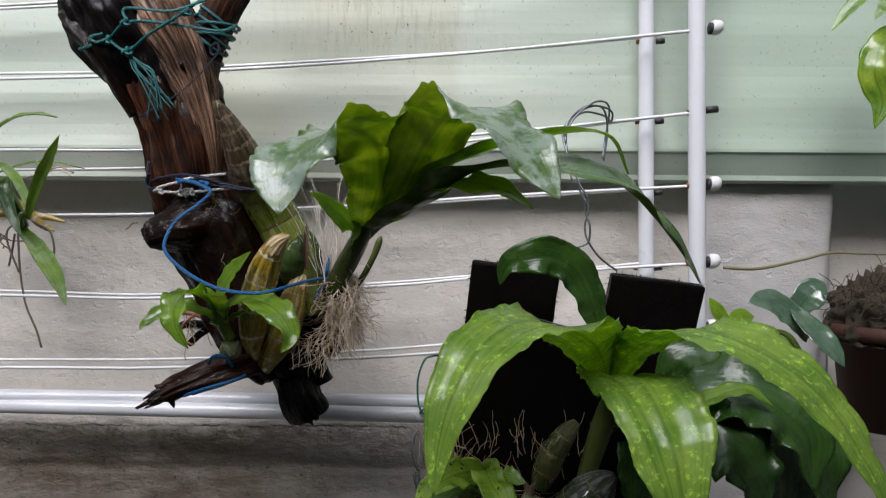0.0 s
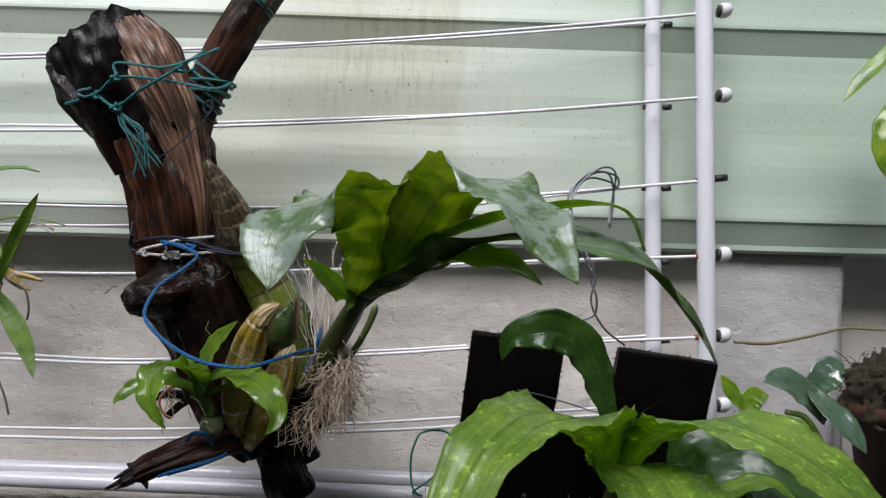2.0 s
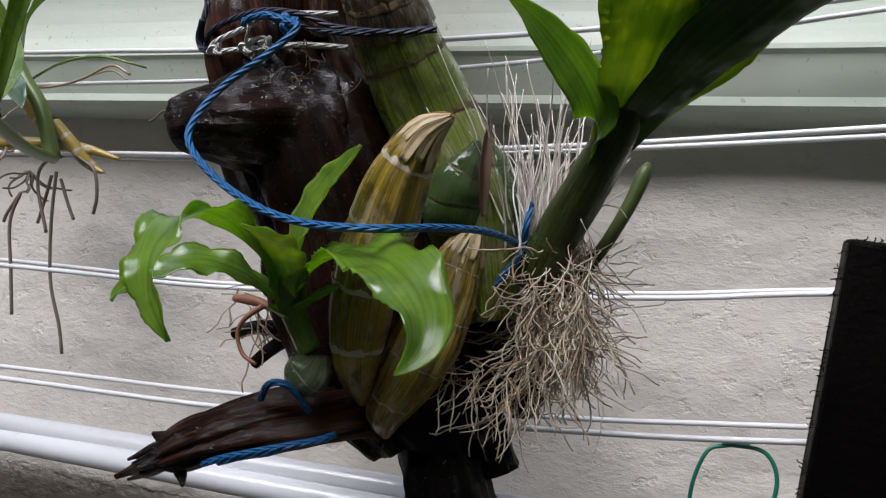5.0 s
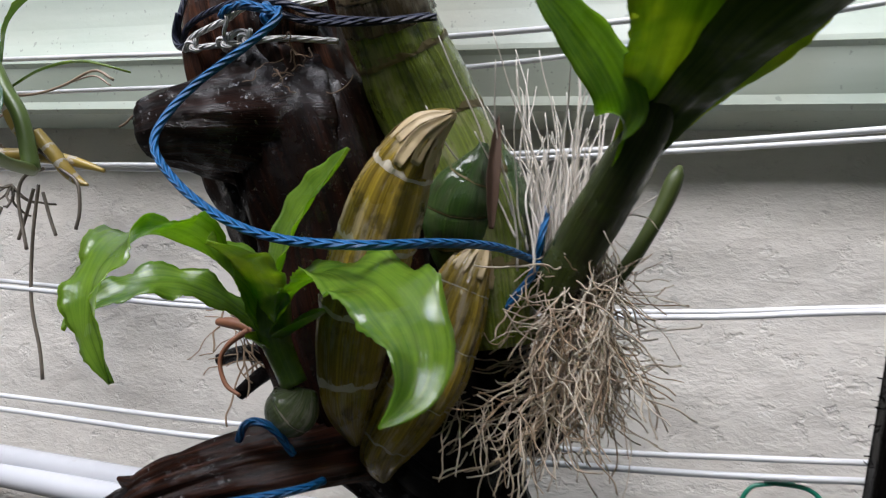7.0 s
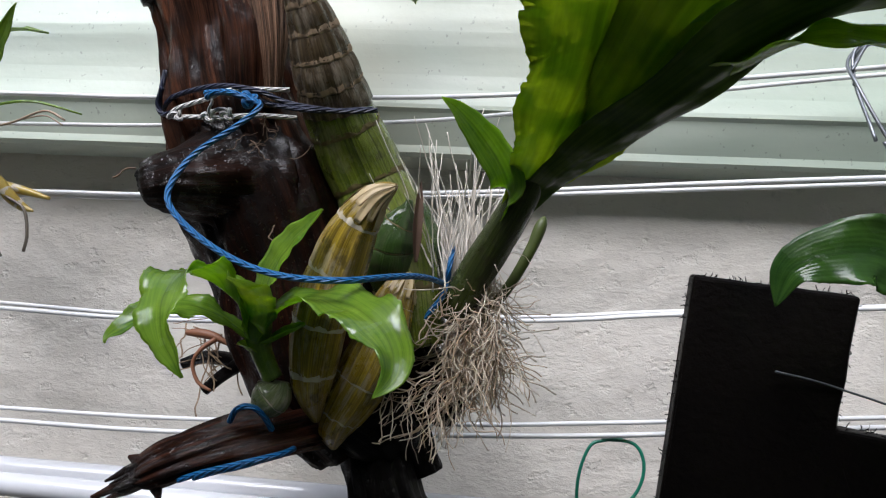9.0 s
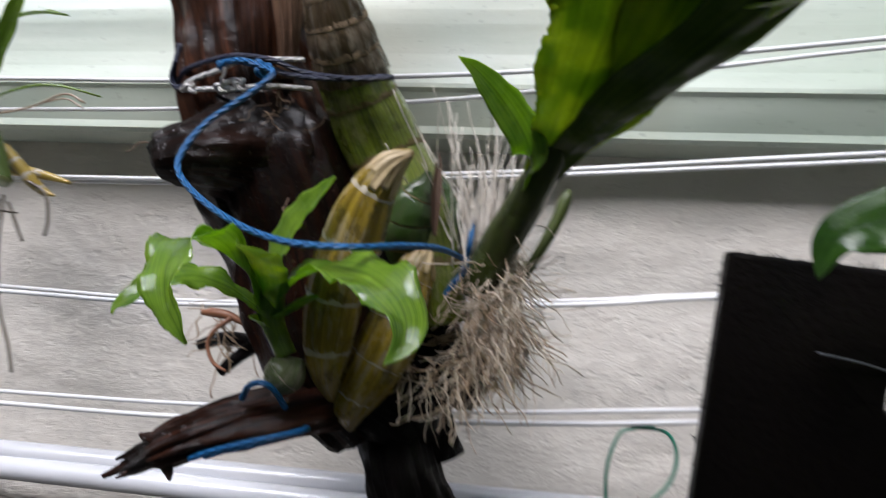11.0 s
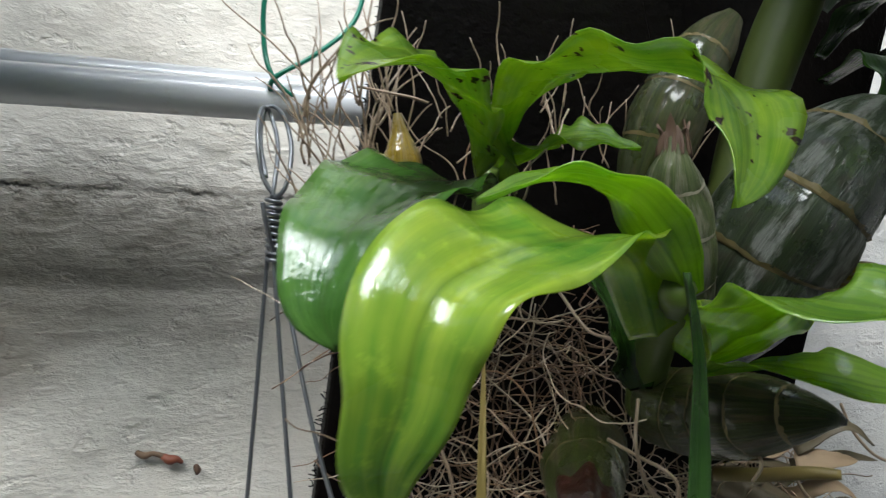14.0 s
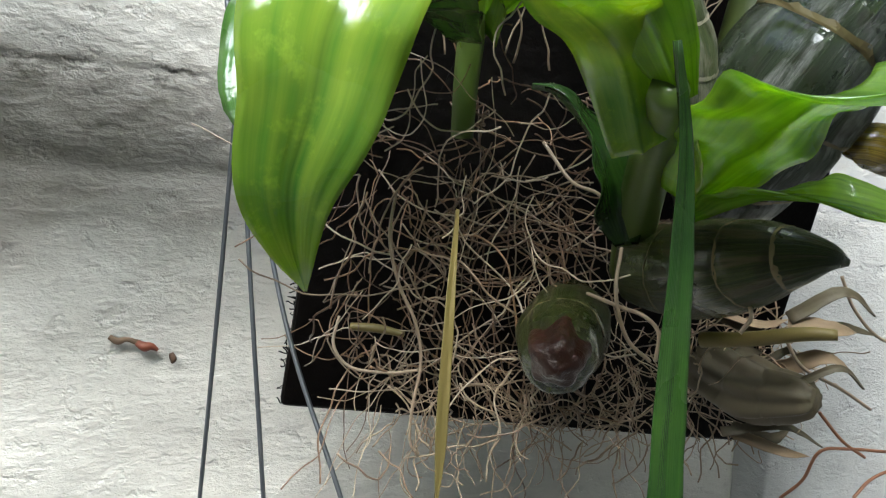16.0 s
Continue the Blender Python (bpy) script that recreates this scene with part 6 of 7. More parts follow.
leaf("leaf", [(0.0913, 0.8380, 1.1573), (0.0746, 0.8280, 1.1727), (0.0595, 0.8250, 1.1856), (0.0411, 0.8280, 1.1899), (0.0210, 0.8340, 1.1828)], 0.022, [(0.2, 0.6, 0.8), (0, 0.1, 1), (0, -0.4, 1)], M_LEAF, bo, wave=0.1, peak=0.5, seed=42.0)
leaf("leaf", [(0.1203, 0.9050, 1.1143), (0.1035, 0.8900, 1.1369), (0.0906, 0.8850, 1.1534), (0.0789, 0.8850, 1.1639), (0.0718, 0.8900, 1.1665)], 0.024, [(-0.6, -0.7, 0.3), (0, -0.3, 1)], M_LEAFDARK, bo, wave=0.1, peak=0.45, seed=43.0)
leaf("leaf", [(0.1181, 0.8700, 1.1317), (0.1152, 0.8450, 1.1446), (0.1150, 0.8250, 1.1549), (0.1165, 0.8100, 1.1577), (0.1249, 0.8000, 1.1571), (0.1334, 0.7900, 1.1551)], 0.05, [(0, -0.8, 0.7), (0, -0.6, 1)], M_LEAF, bo, wave=0.1, peak=0.55, seed=44.0)
leaf("leaf", [(0.1264, 0.8750, 1.1264), (0.1258, 0.8500, 1.1330), (0.1297, 0.8300, 1.1348), (0.1452, 0.8200, 1.1309), (0.1641, 0.8150, 1.1289)], 0.024, [(0, -0.5, 1), (0, -0.7, 0.9)], M_LEAF, bo, wave=0.06, peak=0.5, seed=45.0)
leaf("leaf", [(0.1154, 0.8650, 1.1309), (0.1099, 0.8550, 1.1434), (0.1003, 0.8450, 1.1550)], 0.016, (0.4, -0.9, 0.2), M_LEAFYELLOW, bo, fold=0.5, seed=46.0)
leaf("grass_blade", [(0.0692, 0.8100, 1.1648), (0.0765, 0.8150, 1.1436), (0.0812, 0.8200, 1.1183), (0.0813, 0.8200, 1.0911), (0.0819, 0.8200, 1.0587), (0.0823, 0.8200, 1.0267)], 0.0115, (0.2, -1, 0.1), M_LEAFDARK, bo, "narrow hanging green blade", base=0.1, peak=0.8, fold=0.1)
leaf("dry_blade", [(0.0623, 0.9300, 1.1239), (0.0562, 0.9150, 1.0940), (0.0522, 0.9050, 1.0599), (0.0500, 0.9000, 1.0218)], 0.0048, (0.2, -1, 0), M_DRYBLADE, bo, "narrow yellowing blade", base=0.3, peak=0.7)

rnd = random.Random(11)
curves, radii = [], []
for i in range(230):
    cx, cz = rnd.uniform(-0.045, 0.085), rnd.uniform(-0.07, 0.065)
    if noise.noise((cx * 32 + 4, cz * 32, 2.0)) < -0.2:
        continue
    base = np.array((0.075 + cx, rnd.uniform(0.975, 1.02), 1.115 + cz))
    way = (rnd.gauss(0, 0.9), rnd.gauss(-0.1, 0.4), rnd.gauss(-0.35, 0.7))
    curves.append(strand(base, way, rnd.uniform(0.03, 0.09), rnd, 0.26, 10))
    radii.append(rnd.uniform(0.0002, 0.0005))
tagged(many_tubes("root_mass", curves, radii, M_ROOTBROWN, bo, "tangled old brown roots under the fresh ones"), kind="stuff")
curves, radii = [], []
for i in range(190):
    cx, cz = rnd.uniform(-0.045, 0.085), rnd.uniform(-0.06, 0.065)
    if noise.noise((cx * 32 + 4, cz * 32, 2.0)) < -0.12:
        continue
    base = np.array((0.075 + cx, rnd.uniform(0.94, 0.99), 1.118 + cz))
    way = (rnd.gauss(0, 0.7), rnd.gauss(-0.15, 0.4), rnd.gauss(-0.6, 0.5))
    curves.append(strand(base, way, rnd.uniform(0.035, 0.09), rnd, 0.22, 12))
    radii.append(rnd.uniform(0.0002, 0.00045))
tagged(many_tubes("root_mass", curves, radii, M_ROOTW, bo, "tangled pale roots over the board"), kind="stuff")
curves, radii = [], []
for i in range(230):
    base = np.array((rnd.uniform(0.04, 0.2), rnd.uniform(0.93, 1.0), rnd.uniform(1.02, 1.06)))
    curves.append(strand(base, (rnd.gauss(0, 0.6), rnd.gauss(-0.1, 0.4), -0.8), rnd.uniform(0.02, 0.05), rnd, 0.3, 8))
    radii.append(rnd.uniform(0.0002, 0.00045))
tagged(many_tubes("hair_root", curves, radii, M_ROOTTAN, bo, "fine hair roots hanging under the board"), kind="stuff")
curves, radii = [], []
for i in range(70):
    base = np.array((rnd.uniform(-0.005, 0.05), rnd.uniform(0.99, 1.035), rnd.uniform(1.17, 1.24)))
    curves.append(strand(base, (rnd.gauss(-0.1, 0.3), rnd.gauss(-0.1, 0.2), 1.0), rnd.uniform(0.03, 0.075), rnd, 0.15, 8))
    radii.append(np.linspace(rnd.uniform(0.0004, 0.0008), 0.0003, 17))
for i in range(40):
    base = np.array((rnd.uniform(0.06, 0.22), rnd.uniform(0.985, 1.02), rnd.uniform(1.19, 1.25)))
    curves.append(strand(base, (rnd.gauss(0.1, 0.4), rnd.gauss(-0.2, 0.2), 1.0), rnd.uniform(0.025, 0.06), rnd, 0.16, 8))
    radii.append(np.linspace(rnd.uniform(0.0004, 0.0007), 0.0003, 17))
strand_parts("root_tip", curves, radii, M_ROOTW, bo)
tube("stout_root", [(0.1527, 0.9000, 1.0791, 0.0031), (0.1627, 0.8850, 1.0825, 0.0028), (0.1707, 0.8700, 1.0874, 0.0026), (0.1778, 0.8620, 1.0886, 0.0019)], 0, M_DRYBLADE, bo, "stout yellowish root", segs=12)

# ---- wires ----
def wire_thing(name, runs, r, label, material, category="wire", count=60):
    t = thing(name, runs[0][0], label, category)
    for pts in runs:
        tube("wire", pts, r, material, t, segs=8, count=count)
    return t


wire_thing("green_wire_loop", [
    [(0.0220, 1.0970, 1.3496), (0.0053, 1.0920, 1.3475), (-0.0077, 1.0900, 1.3417), (-0.0173, 1.0870, 1.3155), (-0.0177, 1.0860, 1.2851), (-0.0126, 1.0820, 1.2661), (0.0002, 1.0880, 1.2569), (0.0196, 1.0970, 1.2579)],
    [(0.0033, 1.0950, 1.3481), (0.0315, 1.0920, 1.3464), (0.0409, 1.0900, 1.3282), (0.0342, 1.0880, 1.3040), (0.0112, 1.0850, 1.2818), (-0.0111, 1.0820, 1.2663), (-0.0119, 1.0900, 1.2588), (0.0067, 1.0950, 1.2550)],
], 0.0016, "green plastic-coated wire loop twisted round the tube", M_GREENWIRE)


def coil_pts(top, bottom, r, turns):
    a, b = np.array(top), np.array(bottom)
    return [tuple(a + (b - a) * i / (turns * 8) + np.array([r * math.cos(i * math.pi / 4), r * math.sin(i * math.pi / 4), 0])) for i in range(turns * 8 + 1)]


hook_top, coil_top, coil_low = [(-0.0153, 1.0300, 1.2384), (-0.0151, 1.0280, 1.1932), (-0.0144, 1.0280, 1.1600)]
hanger = wire_thing("wire_hanger", [
    [(-0.0136, 1.0280, 1.1919), (-0.0204, 1.0300, 1.2028), (-0.0232, 1.0330, 1.2195), (-0.0225, 1.0400, 1.2346), (-0.0198, 1.0450, 1.2414), (-0.0157, 1.0500, 1.2382), (-0.0126, 1.0400, 1.2210), (-0.0145, 1.0300, 1.2030), (-0.0162, 1.0280, 1.1923)],
    [(-0.0151, 1.0280, 1.1918), (-0.0095, 1.0250, 1.1988), (-0.0066, 1.0300, 1.2173), (-0.0088, 1.0400, 1.2341), (-0.0135, 1.0500, 1.2427), (-0.0188, 1.0500, 1.2409), (-0.0216, 1.0400, 1.2234), (-0.0191, 1.0300, 1.2029)],
    [(-0.0211, 1.0200, 1.1899), (-0.0195, 1.0200, 1.1805), (-0.0151, 1.0250, 1.1642), (-0.0133, 1.0280, 1.1558)],
], 0.0012, "galvanised wire hanger with a coiled neck and three straight legs", M_WIRE)
tube("coil", coil_pts(coil_top, coil_low, 0.0036, 10), 0.0011, M_WIRE, hanger, segs=7, count=300)
for pts in ([(-0.0169, 1.0300, 1.1740), (-0.0235, 1.0400, 1.0613), (-0.0299, 1.0500, 0.9624), (-0.0389, 1.0600, 0.8308)], [(-0.0157, 1.0280, 1.1739), (-0.0086, 1.0200, 1.0811), (0.0000, 1.0100, 0.9779), (0.0089, 1.0000, 0.8689)], [(-0.0145, 1.0260, 1.1737), (0.0060, 1.0000, 1.0687), (0.0305, 0.9700, 0.9932), (0.0564, 0.9400, 0.9072)]):
    tube("leg", pts, 0.0011, M_WIRE, hanger, segs=8, count=30)

wire_thing("hanging_wire", [
    [(0.2620, 1.0000, 1.4839), (0.2355, 0.9950, 1.5036), (0.2185, 0.9900, 1.5270), (0.2148, 0.9920, 1.5466), (0.2196, 0.9900, 1.5699), (0.2111, 0.9950, 1.5896), (0.2014, 0.9950, 1.6075)],
    [(0.1775, 1.0000, 1.5031), (0.1995, 0.9920, 1.5152), (0.2185, 0.9900, 1.5232), (0.2210, 0.9880, 1.5465), (0.2140, 0.9930, 1.5685), (0.2179, 0.9900, 1.5855), (0.2070, 0.9950, 1.6052), (0.1895, 1.0100, 1.6577), (0.1910, 1.0300, 1.6886), (0.2186, 1.0400, 1.7148), (0.2495, 1.0500, 1.7209), (0.2604, 1.0600, 1.6897), (0.2551, 1.0600, 1.6438)],
    [(0.1912, 1.0200, 1.6630), (0.1967, 1.0300, 1.6967), (0.2267, 1.0400, 1.7206), (0.2642, 1.0600, 1.7188), (0.2685, 1.0700, 1.7038), (0.2544, 1.0600, 1.7104), (0.2207, 1.0500, 1.7126), (0.1944, 1.0300, 1.6805), (0.1977, 1.0000, 1.6095)],
    [(0.1894, 1.0200, 1.6750), (0.2087, 1.0300, 1.7048), (0.2390, 1.0400, 1.7271), (0.2625, 1.0600, 1.7229), (0.2603, 1.0700, 1.6827), (0.2545, 1.0650, 1.6485)],
], 0.0015, "grey wire bundle hooked over the rack, holding the board", M_WIRE)
wire_thing("thin_wire", [[(0.1208, 1.0000, 1.4220), (0.1510, 1.0000, 1.4165), (0.1868, 1.0000, 1.4069), (0.2254, 0.9950, 1.3968), (0.2607, 0.9950, 1.3971), (0.2986, 0.9900, 1.3993)]], 0.0009, "thin grey wire across the notch of the board", M_WIRE)

# ---- small orchid at the side ----
side = thing("small_orchid", [(-0.6105, 1.0800, 1.5608)][0], "small orchid on the rack with yellow canes and dangling roots", "orchid")
SL = dict(wave=0.12, peak=0.5, base=0.45, fold=0.3)
leaf("leaf", [(-0.6554, 1.0600, 1.6316), (-0.6424, 1.0500, 1.6731), (-0.6104, 1.0450, 1.6974), (-0.5718, 1.0400, 1.7036), (-0.5374, 1.0350, 1.6990)], 0.013, (0, -0.6, 1), M_LEAFSIDE, side, seed=51.0, crisp=0.12, **SL)
leaf("leaf", [(-0.5071, 0.9100, 1.5488), (-0.4873, 0.8967, 1.5883), (-0.4640, 0.8833, 1.6225), (-0.4442, 0.8700, 1.6494)], 0.0146, (0.4, -0.9, 0.2), M_LEAFSIDE, side, seed=52.0, **SL)
leaf("leaf", [(-0.5205, 0.9200, 1.5379), (-0.4661, 0.8633, 1.5110), (-0.4248, 0.8267, 1.4797), (-0.3932, 0.7900, 1.4520)], 0.0203, (0.5, -0.8, 0.4), M_LEAFSIDE, side, seed=53.0, **SL)
leaf("leaf", [(-0.6581, 1.0600, 1.6388), (-0.6742, 1.0500, 1.6764), (-0.6985, 1.0400, 1.6990), (-0.7285, 1.0300, 1.7092)], 0.016, (-0.3, -0.9, 0.4), M_LEAFSIDE, side, seed=54.0, **SL)
leaf("leaf", [(-0.6593, 1.0600, 1.6352), (-0.6798, 1.0500, 1.6526), (-0.7024, 1.0400, 1.6562), (-0.7340, 1.0300, 1.6433)], 0.017, (-0.2, -0.6, 0.8), M_LEAFSIDE, side, seed=55.0, **SL)
leaf("leaf", [(-0.5174, 0.9200, 1.5380), (-0.5242, 0.8950, 1.5660), (-0.5420, 0.8800, 1.5828), (-0.5650, 0.8650, 1.5862), (-0.5902, 0.8600, 1.5781)], 0.0230, (-0.2, -0.5, 0.9), M_LEAFDARK, side, seed=56.0, **SL)
leaf("leaf", [(-0.6205, 1.0100, 1.6254), (-0.5807, 0.9800, 1.6215), (-0.5458, 0.9550, 1.5986), (-0.5204, 0.9320, 1.5688), (-0.5071, 0.9100, 1.5466)], 0.0128, (0.5, -0.9, 0.3), M_LEAFSIDE, side, seed=57.0, **SL)
leaf("leaf", [(-0.7043, 1.0600, 1.6419), (-0.6560, 1.0400, 1.6178), (-0.6230, 1.0300, 1.5959), (-0.6013, 1.0200, 1.5746)], 0.024, (0.3, -0.8, 0.6), M_LEAFGREY, side, seed=58.0, **SL)
leaf("leaf", [(-0.5179, 0.9200, 1.5438), (-0.5204, 0.8950, 1.5716), (-0.5171, 0.8800, 1.5932), (-0.5027, 0.8700, 1.5575), (-0.4829, 0.8600, 1.5234)], 0.0160, (0.2, -0.9, 0.3), M_LEAFDARK, side, seed=61.0, **SL)
leaf("leaf", [(-0.7450, 1.0700, 1.6875), (-0.6947, 1.0600, 1.7113), (-0.6351, 1.0550, 1.7338)], 0.006, (0, -0.7, 0.8), M_LEAFSIDE, side, seed=60.0)
leaf("leaf", [(-0.6533, 1.0700, 1.6187), (-0.6075, 1.0600, 1.6322), (-0.5640, 1.0600, 1.6385), (-0.5109, 1.0600, 1.6276)], 0.004, (0, -0.7, 0.8), M_LEAFSIDE, side, seed=59.0)
leaf("leaf", [(-0.7044, 1.0600, 1.5949), (-0.7080, 1.0400, 1.6348), (-0.7069, 1.0200, 1.6661)], 0.02, (0.2, -0.9, 0.3), M_LEAFSIDE, side, seed=63.0, **SL)
tube("shoot_stem", [(-0.6013, 1.0600, 1.5396, 0.0075), (-0.6193, 1.0580, 1.5852, 0.0070), (-0.6405, 1.0560, 1.6132, 0.0065), (-0.6571, 1.0560, 1.6396, 0.0045)], 0, M_STEM, side, segs=12)
tube("shoot_stem", [(-0.6013, 1.0600, 1.5396, 0.0055), (-0.5600, 0.9900, 1.5330, 0.0050), (-0.5190, 0.9150, 1.5400, 0.0050), (-0.5080, 0.9000, 1.5560, 0.0030)], 0, M_STEM, side, segs=12)
bulb("cane", [(-0.6299, 1.0850, 1.5807, 0.0055), (-0.6144, 1.0900, 1.5645, 0.0062), (-0.6011, 1.0950, 1.5489, 0.0060), (-0.5896, 1.1000, 1.5391, 0.0044), (-0.5772, 1.1000, 1.5349, 0.0012)], M_STEMYEL, side, "yellow jointed cane", rings=4, ribs=3, rib=0.02, segs=20, count=50, collar=M_COLLARPALE, collar_height=0.08)
bulb("cane", [(-0.7549, 1.0900, 1.5572, 0.0058), (-0.6776, 1.0950, 1.5608, 0.0064), (-0.6361, 1.1000, 1.5612, 0.0062), (-0.5965, 1.1000, 1.5571, 0.0050), (-0.5613, 1.1000, 1.5488, 0.0018)], M_STEMYEL, side, "yellow jointed cane", rings=5, ribs=3, rib=0.02, seed=2.0, segs=20, count=60, collar=M_COLLARPALE, collar_height=0.06)
bulb("cane", [(-0.7059, 1.0800, 1.6606, 0.0060), (-0.6707, 1.0800, 1.6161, 0.0062), (-0.6513, 1.0820, 1.5872, 0.0064), (-0.6292, 1.0850, 1.5654, 0.0048)], M_STEMYEL, side, "yellow jointed cane", rings=5, ribs=3, rib=0.02, seed=3.0, segs=20, count=60, collar=M_COLLARPALE, collar_height=0.06)
rs = random.Random(31)
strand_parts("root", [strand([(-0.6661, 1.1000, 1.5333)][0], (rs.gauss(0, 0.8), rs.gauss(0, 0.4), -0.6), rs.uniform(0.02, 0.05), rs, 0.3, 7) for _ in range(12)], [0.0011] * 12, M_ROOTGREY, side)
strand_parts("root", [strand([(-0.7124, 1.0900, 1.5762)][0], (rs.gauss(0, 0.9), rs.gauss(-0.2, 0.4), rs.gauss(-0.3, 0.5)), rs.uniform(0.02, 0.06), rs, 0.3, 7) for _ in range(16)], [0.0013] * 16, M_ROOTW, side)
tube("root", [(-0.6702, 1.0800, 1.6134), (-0.6203, 1.0700, 1.6123), (-0.5851, 1.0650, 1.6179), (-0.5493, 1.0600, 1.6291), (-0.5276, 1.0600, 1.6203)], 0.0012, M_ROOTW, side)
tube("root", [(-0.5794, 1.0650, 1.6203), (-0.5485, 1.0600, 1.6241), (-0.5297, 1.0600, 1.6154)], 0.0008, M_ROOTW, side)
for pts in ([(-0.6341, 1.1000, 1.5339), (-0.6321, 1.1000, 1.4825), (-0.6236, 1.1000, 1.4245), (-0.6065, 1.1000, 1.3817), (-0.5987, 1.1000, 1.3548)], [(-0.6744, 1.1000, 1.5110), (-0.6829, 1.1000, 1.4799), (-0.6732, 1.1000, 1.4305), (-0.6647, 1.1000, 1.3873)], [(-0.6744, 1.1000, 1.5110), (-0.6881, 1.1000, 1.4886), (-0.6905, 1.1000, 1.4797)], [(-0.6275, 1.1000, 1.5266), (-0.6144, 1.1000, 1.5011), (-0.6059, 1.1000, 1.4867)], [(-0.6336, 1.0900, 1.5683), (-0.6012, 1.0900, 1.5477), (-0.5804, 1.0900, 1.5353), (-0.5732, 1.0900, 1.5098), (-0.5747, 1.0900, 1.4919)], [(-0.6203, 1.0900, 1.5473), (-0.6416, 1.0900, 1.5389), (-0.6445, 1.0900, 1.5176), (-0.6268, 1.0900, 1.4714)], [(-0.6392, 1.1000, 1.5301), (-0.6435, 1.1000, 1.5042), (-0.6487, 1.1000, 1.4806)]):
    tube("aerial_root", pts, 0.0016, M_ROOTGREY, side, "hanging grey aerial root", segs=8)

# ---- beside the pier ----
pot = thing("terracotta_pot", [(0.6486, 1.0500, 1.3179)][0], "terracotta pot heaped with mossy peat", "pot")
px0, py0, pz0 = [(0.6829, 1.0600, 1.3834)][0]
bm = bmesh.new()
prof = [(0.0, -0.13), (0.062, -0.13), (0.075, 0.0), (0.083, 0.001), (0.085, 0.022), (0.075, 0.022), (0.073, 0.0), (0.0, -0.01)]
rings = [[bm.verts.new((px0 + r * math.cos(a), py0 + r * math.sin(a), pz0 + z)) for a in np.linspace(0, 2 * math.pi, 40, endpoint=False)] for r, z in prof[1:-1]]
for a, b in zip(rings, rings[1:]):
    for j in range(40):
        bm.faces.new((a[j], a[(j + 1) % 40], b[(j + 1) % 40], b[j]))
bm.faces.new(rings[0][::-1])
bm.faces.new(rings[-1])
part("pot_body", bm, M_TERRA, pot, smooth=True)
bm = bmesh.new()
bmesh.ops.create_icosphere(bm, subdivisions=5, radius=1.0)
for v in bm.verts:
    d = 1 + 0.2 * noise.noise(v.co * 2.3) + 0.2 * noise.noise(v.co * 6) + 0.16 * abs(noise.noise(v.co * 15)) + 0.1 * noise.noise(v.co * 34)
    v.co = Vector((px0 + v.co.x * 0.078 * d, py0 + v.co.y * 0.078 * d, pz0 + 0.02 + max(v.co.z, -0.3) * 0.075 * d))
part("peat", bm, M_MOSS, pot, "mossy brown peat heap", smooth=True)
rnd = random.Random(21)
curves = [strand((px0 + rnd.gauss(0, 0.04), py0 - 0.03 + rnd.gauss(0, 0.03), pz0 + 0.06 + rnd.gauss(0, 0.015)), (rnd.gauss(0, 1), rnd.gauss(-0.4, 0.6), rnd.gauss(0.1, 0.5)), rnd.uniform(0.015, 0.05), rnd, 0.3, 7) for _ in range(520)]
tagged(many_tubes("peat_fibre", curves, [0.0006] * 520, M_PEATFIBRE, pot, "brown fibres and dry moss"), kind="stuff")

gp = thing("grey_leaf_plant", [(0.5462, 1.0000, 1.3595)][0], "small plant with rounded grey-green leaves", "plant")
leaf("leaf", [(0.5299, 1.0000, 1.3911), (0.5008, 0.9900, 1.4236), (0.4669, 0.9850, 1.4435), (0.4375, 0.9800, 1.4436)], 0.042, (-0.2, -0.8, 0.6), M_LEAFGREY, gp, peak=0.6, seed=61.0)
leaf("leaf", [(0.5097, 1.0000, 1.4226), (0.5250, 1.0000, 1.4464), (0.5445, 1.0000, 1.4607), (0.5565, 1.0000, 1.4545)], 0.042, (0.2, -0.8, 0.6), M_LEAFGREY, gp, peak=0.55, seed=62.0)
leaf("leaf", [(0.5055, 1.0000, 1.4383), (0.5191, 0.9800, 1.4133), (0.5355, 0.9600, 1.3894), (0.5530, 0.9500, 1.3610)], 0.04, (0.3, -0.9, 0.4), M_LEAFGREY, gp, peak=0.5, seed=63.0)
leaf("leaf", [(0.4273, 1.0200, 1.4035), (0.4109, 1.0200, 1.4276), (0.3986, 1.0200, 1.4461)], 0.02, (-0.2, -0.9, 0.3), M_LEAF, gp, seed=64.0)
leaf("leaf", [(0.4275, 1.0200, 1.3955), (0.4433, 1.0200, 1.4158), (0.4634, 1.0200, 1.4200)], 0.03, (0.1, -0.9, 0.5), M_LEAF, gp, seed=65.0)
tube("stalk", [(0.5335, 0.9900, 1.3298, 0.0054), (0.5012, 0.9900, 1.3923, 0.0044), (0.4714, 0.9900, 1.4039, 0.0035)], 0, M_STEM, gp)
tendril = thing("aerial_root", [(0.5544, 1.1000, 1.4941)][0], "long olive aerial root trailing across the pier", "root")
tube("root", [(0.4471, 1.0900, 1.4860, 0.0024), (0.5025, 1.1000, 1.4843, 0.0025), (0.5717, 1.1000, 1.4987, 0.0022), (0.6150, 1.1000, 1.5094, 0.0020), (0.6672, 1.1000, 1.5080, 0.0014), (0.7280, 1.1000, 1.5067, 0.0014)], 0, M_TENDRIL, tendril)
hp = thing("hanging_plant", [(0.6405, 1.0000, 1.8159)][0], "leafy plant hanging in from above, one leaf yellowing", "plant")
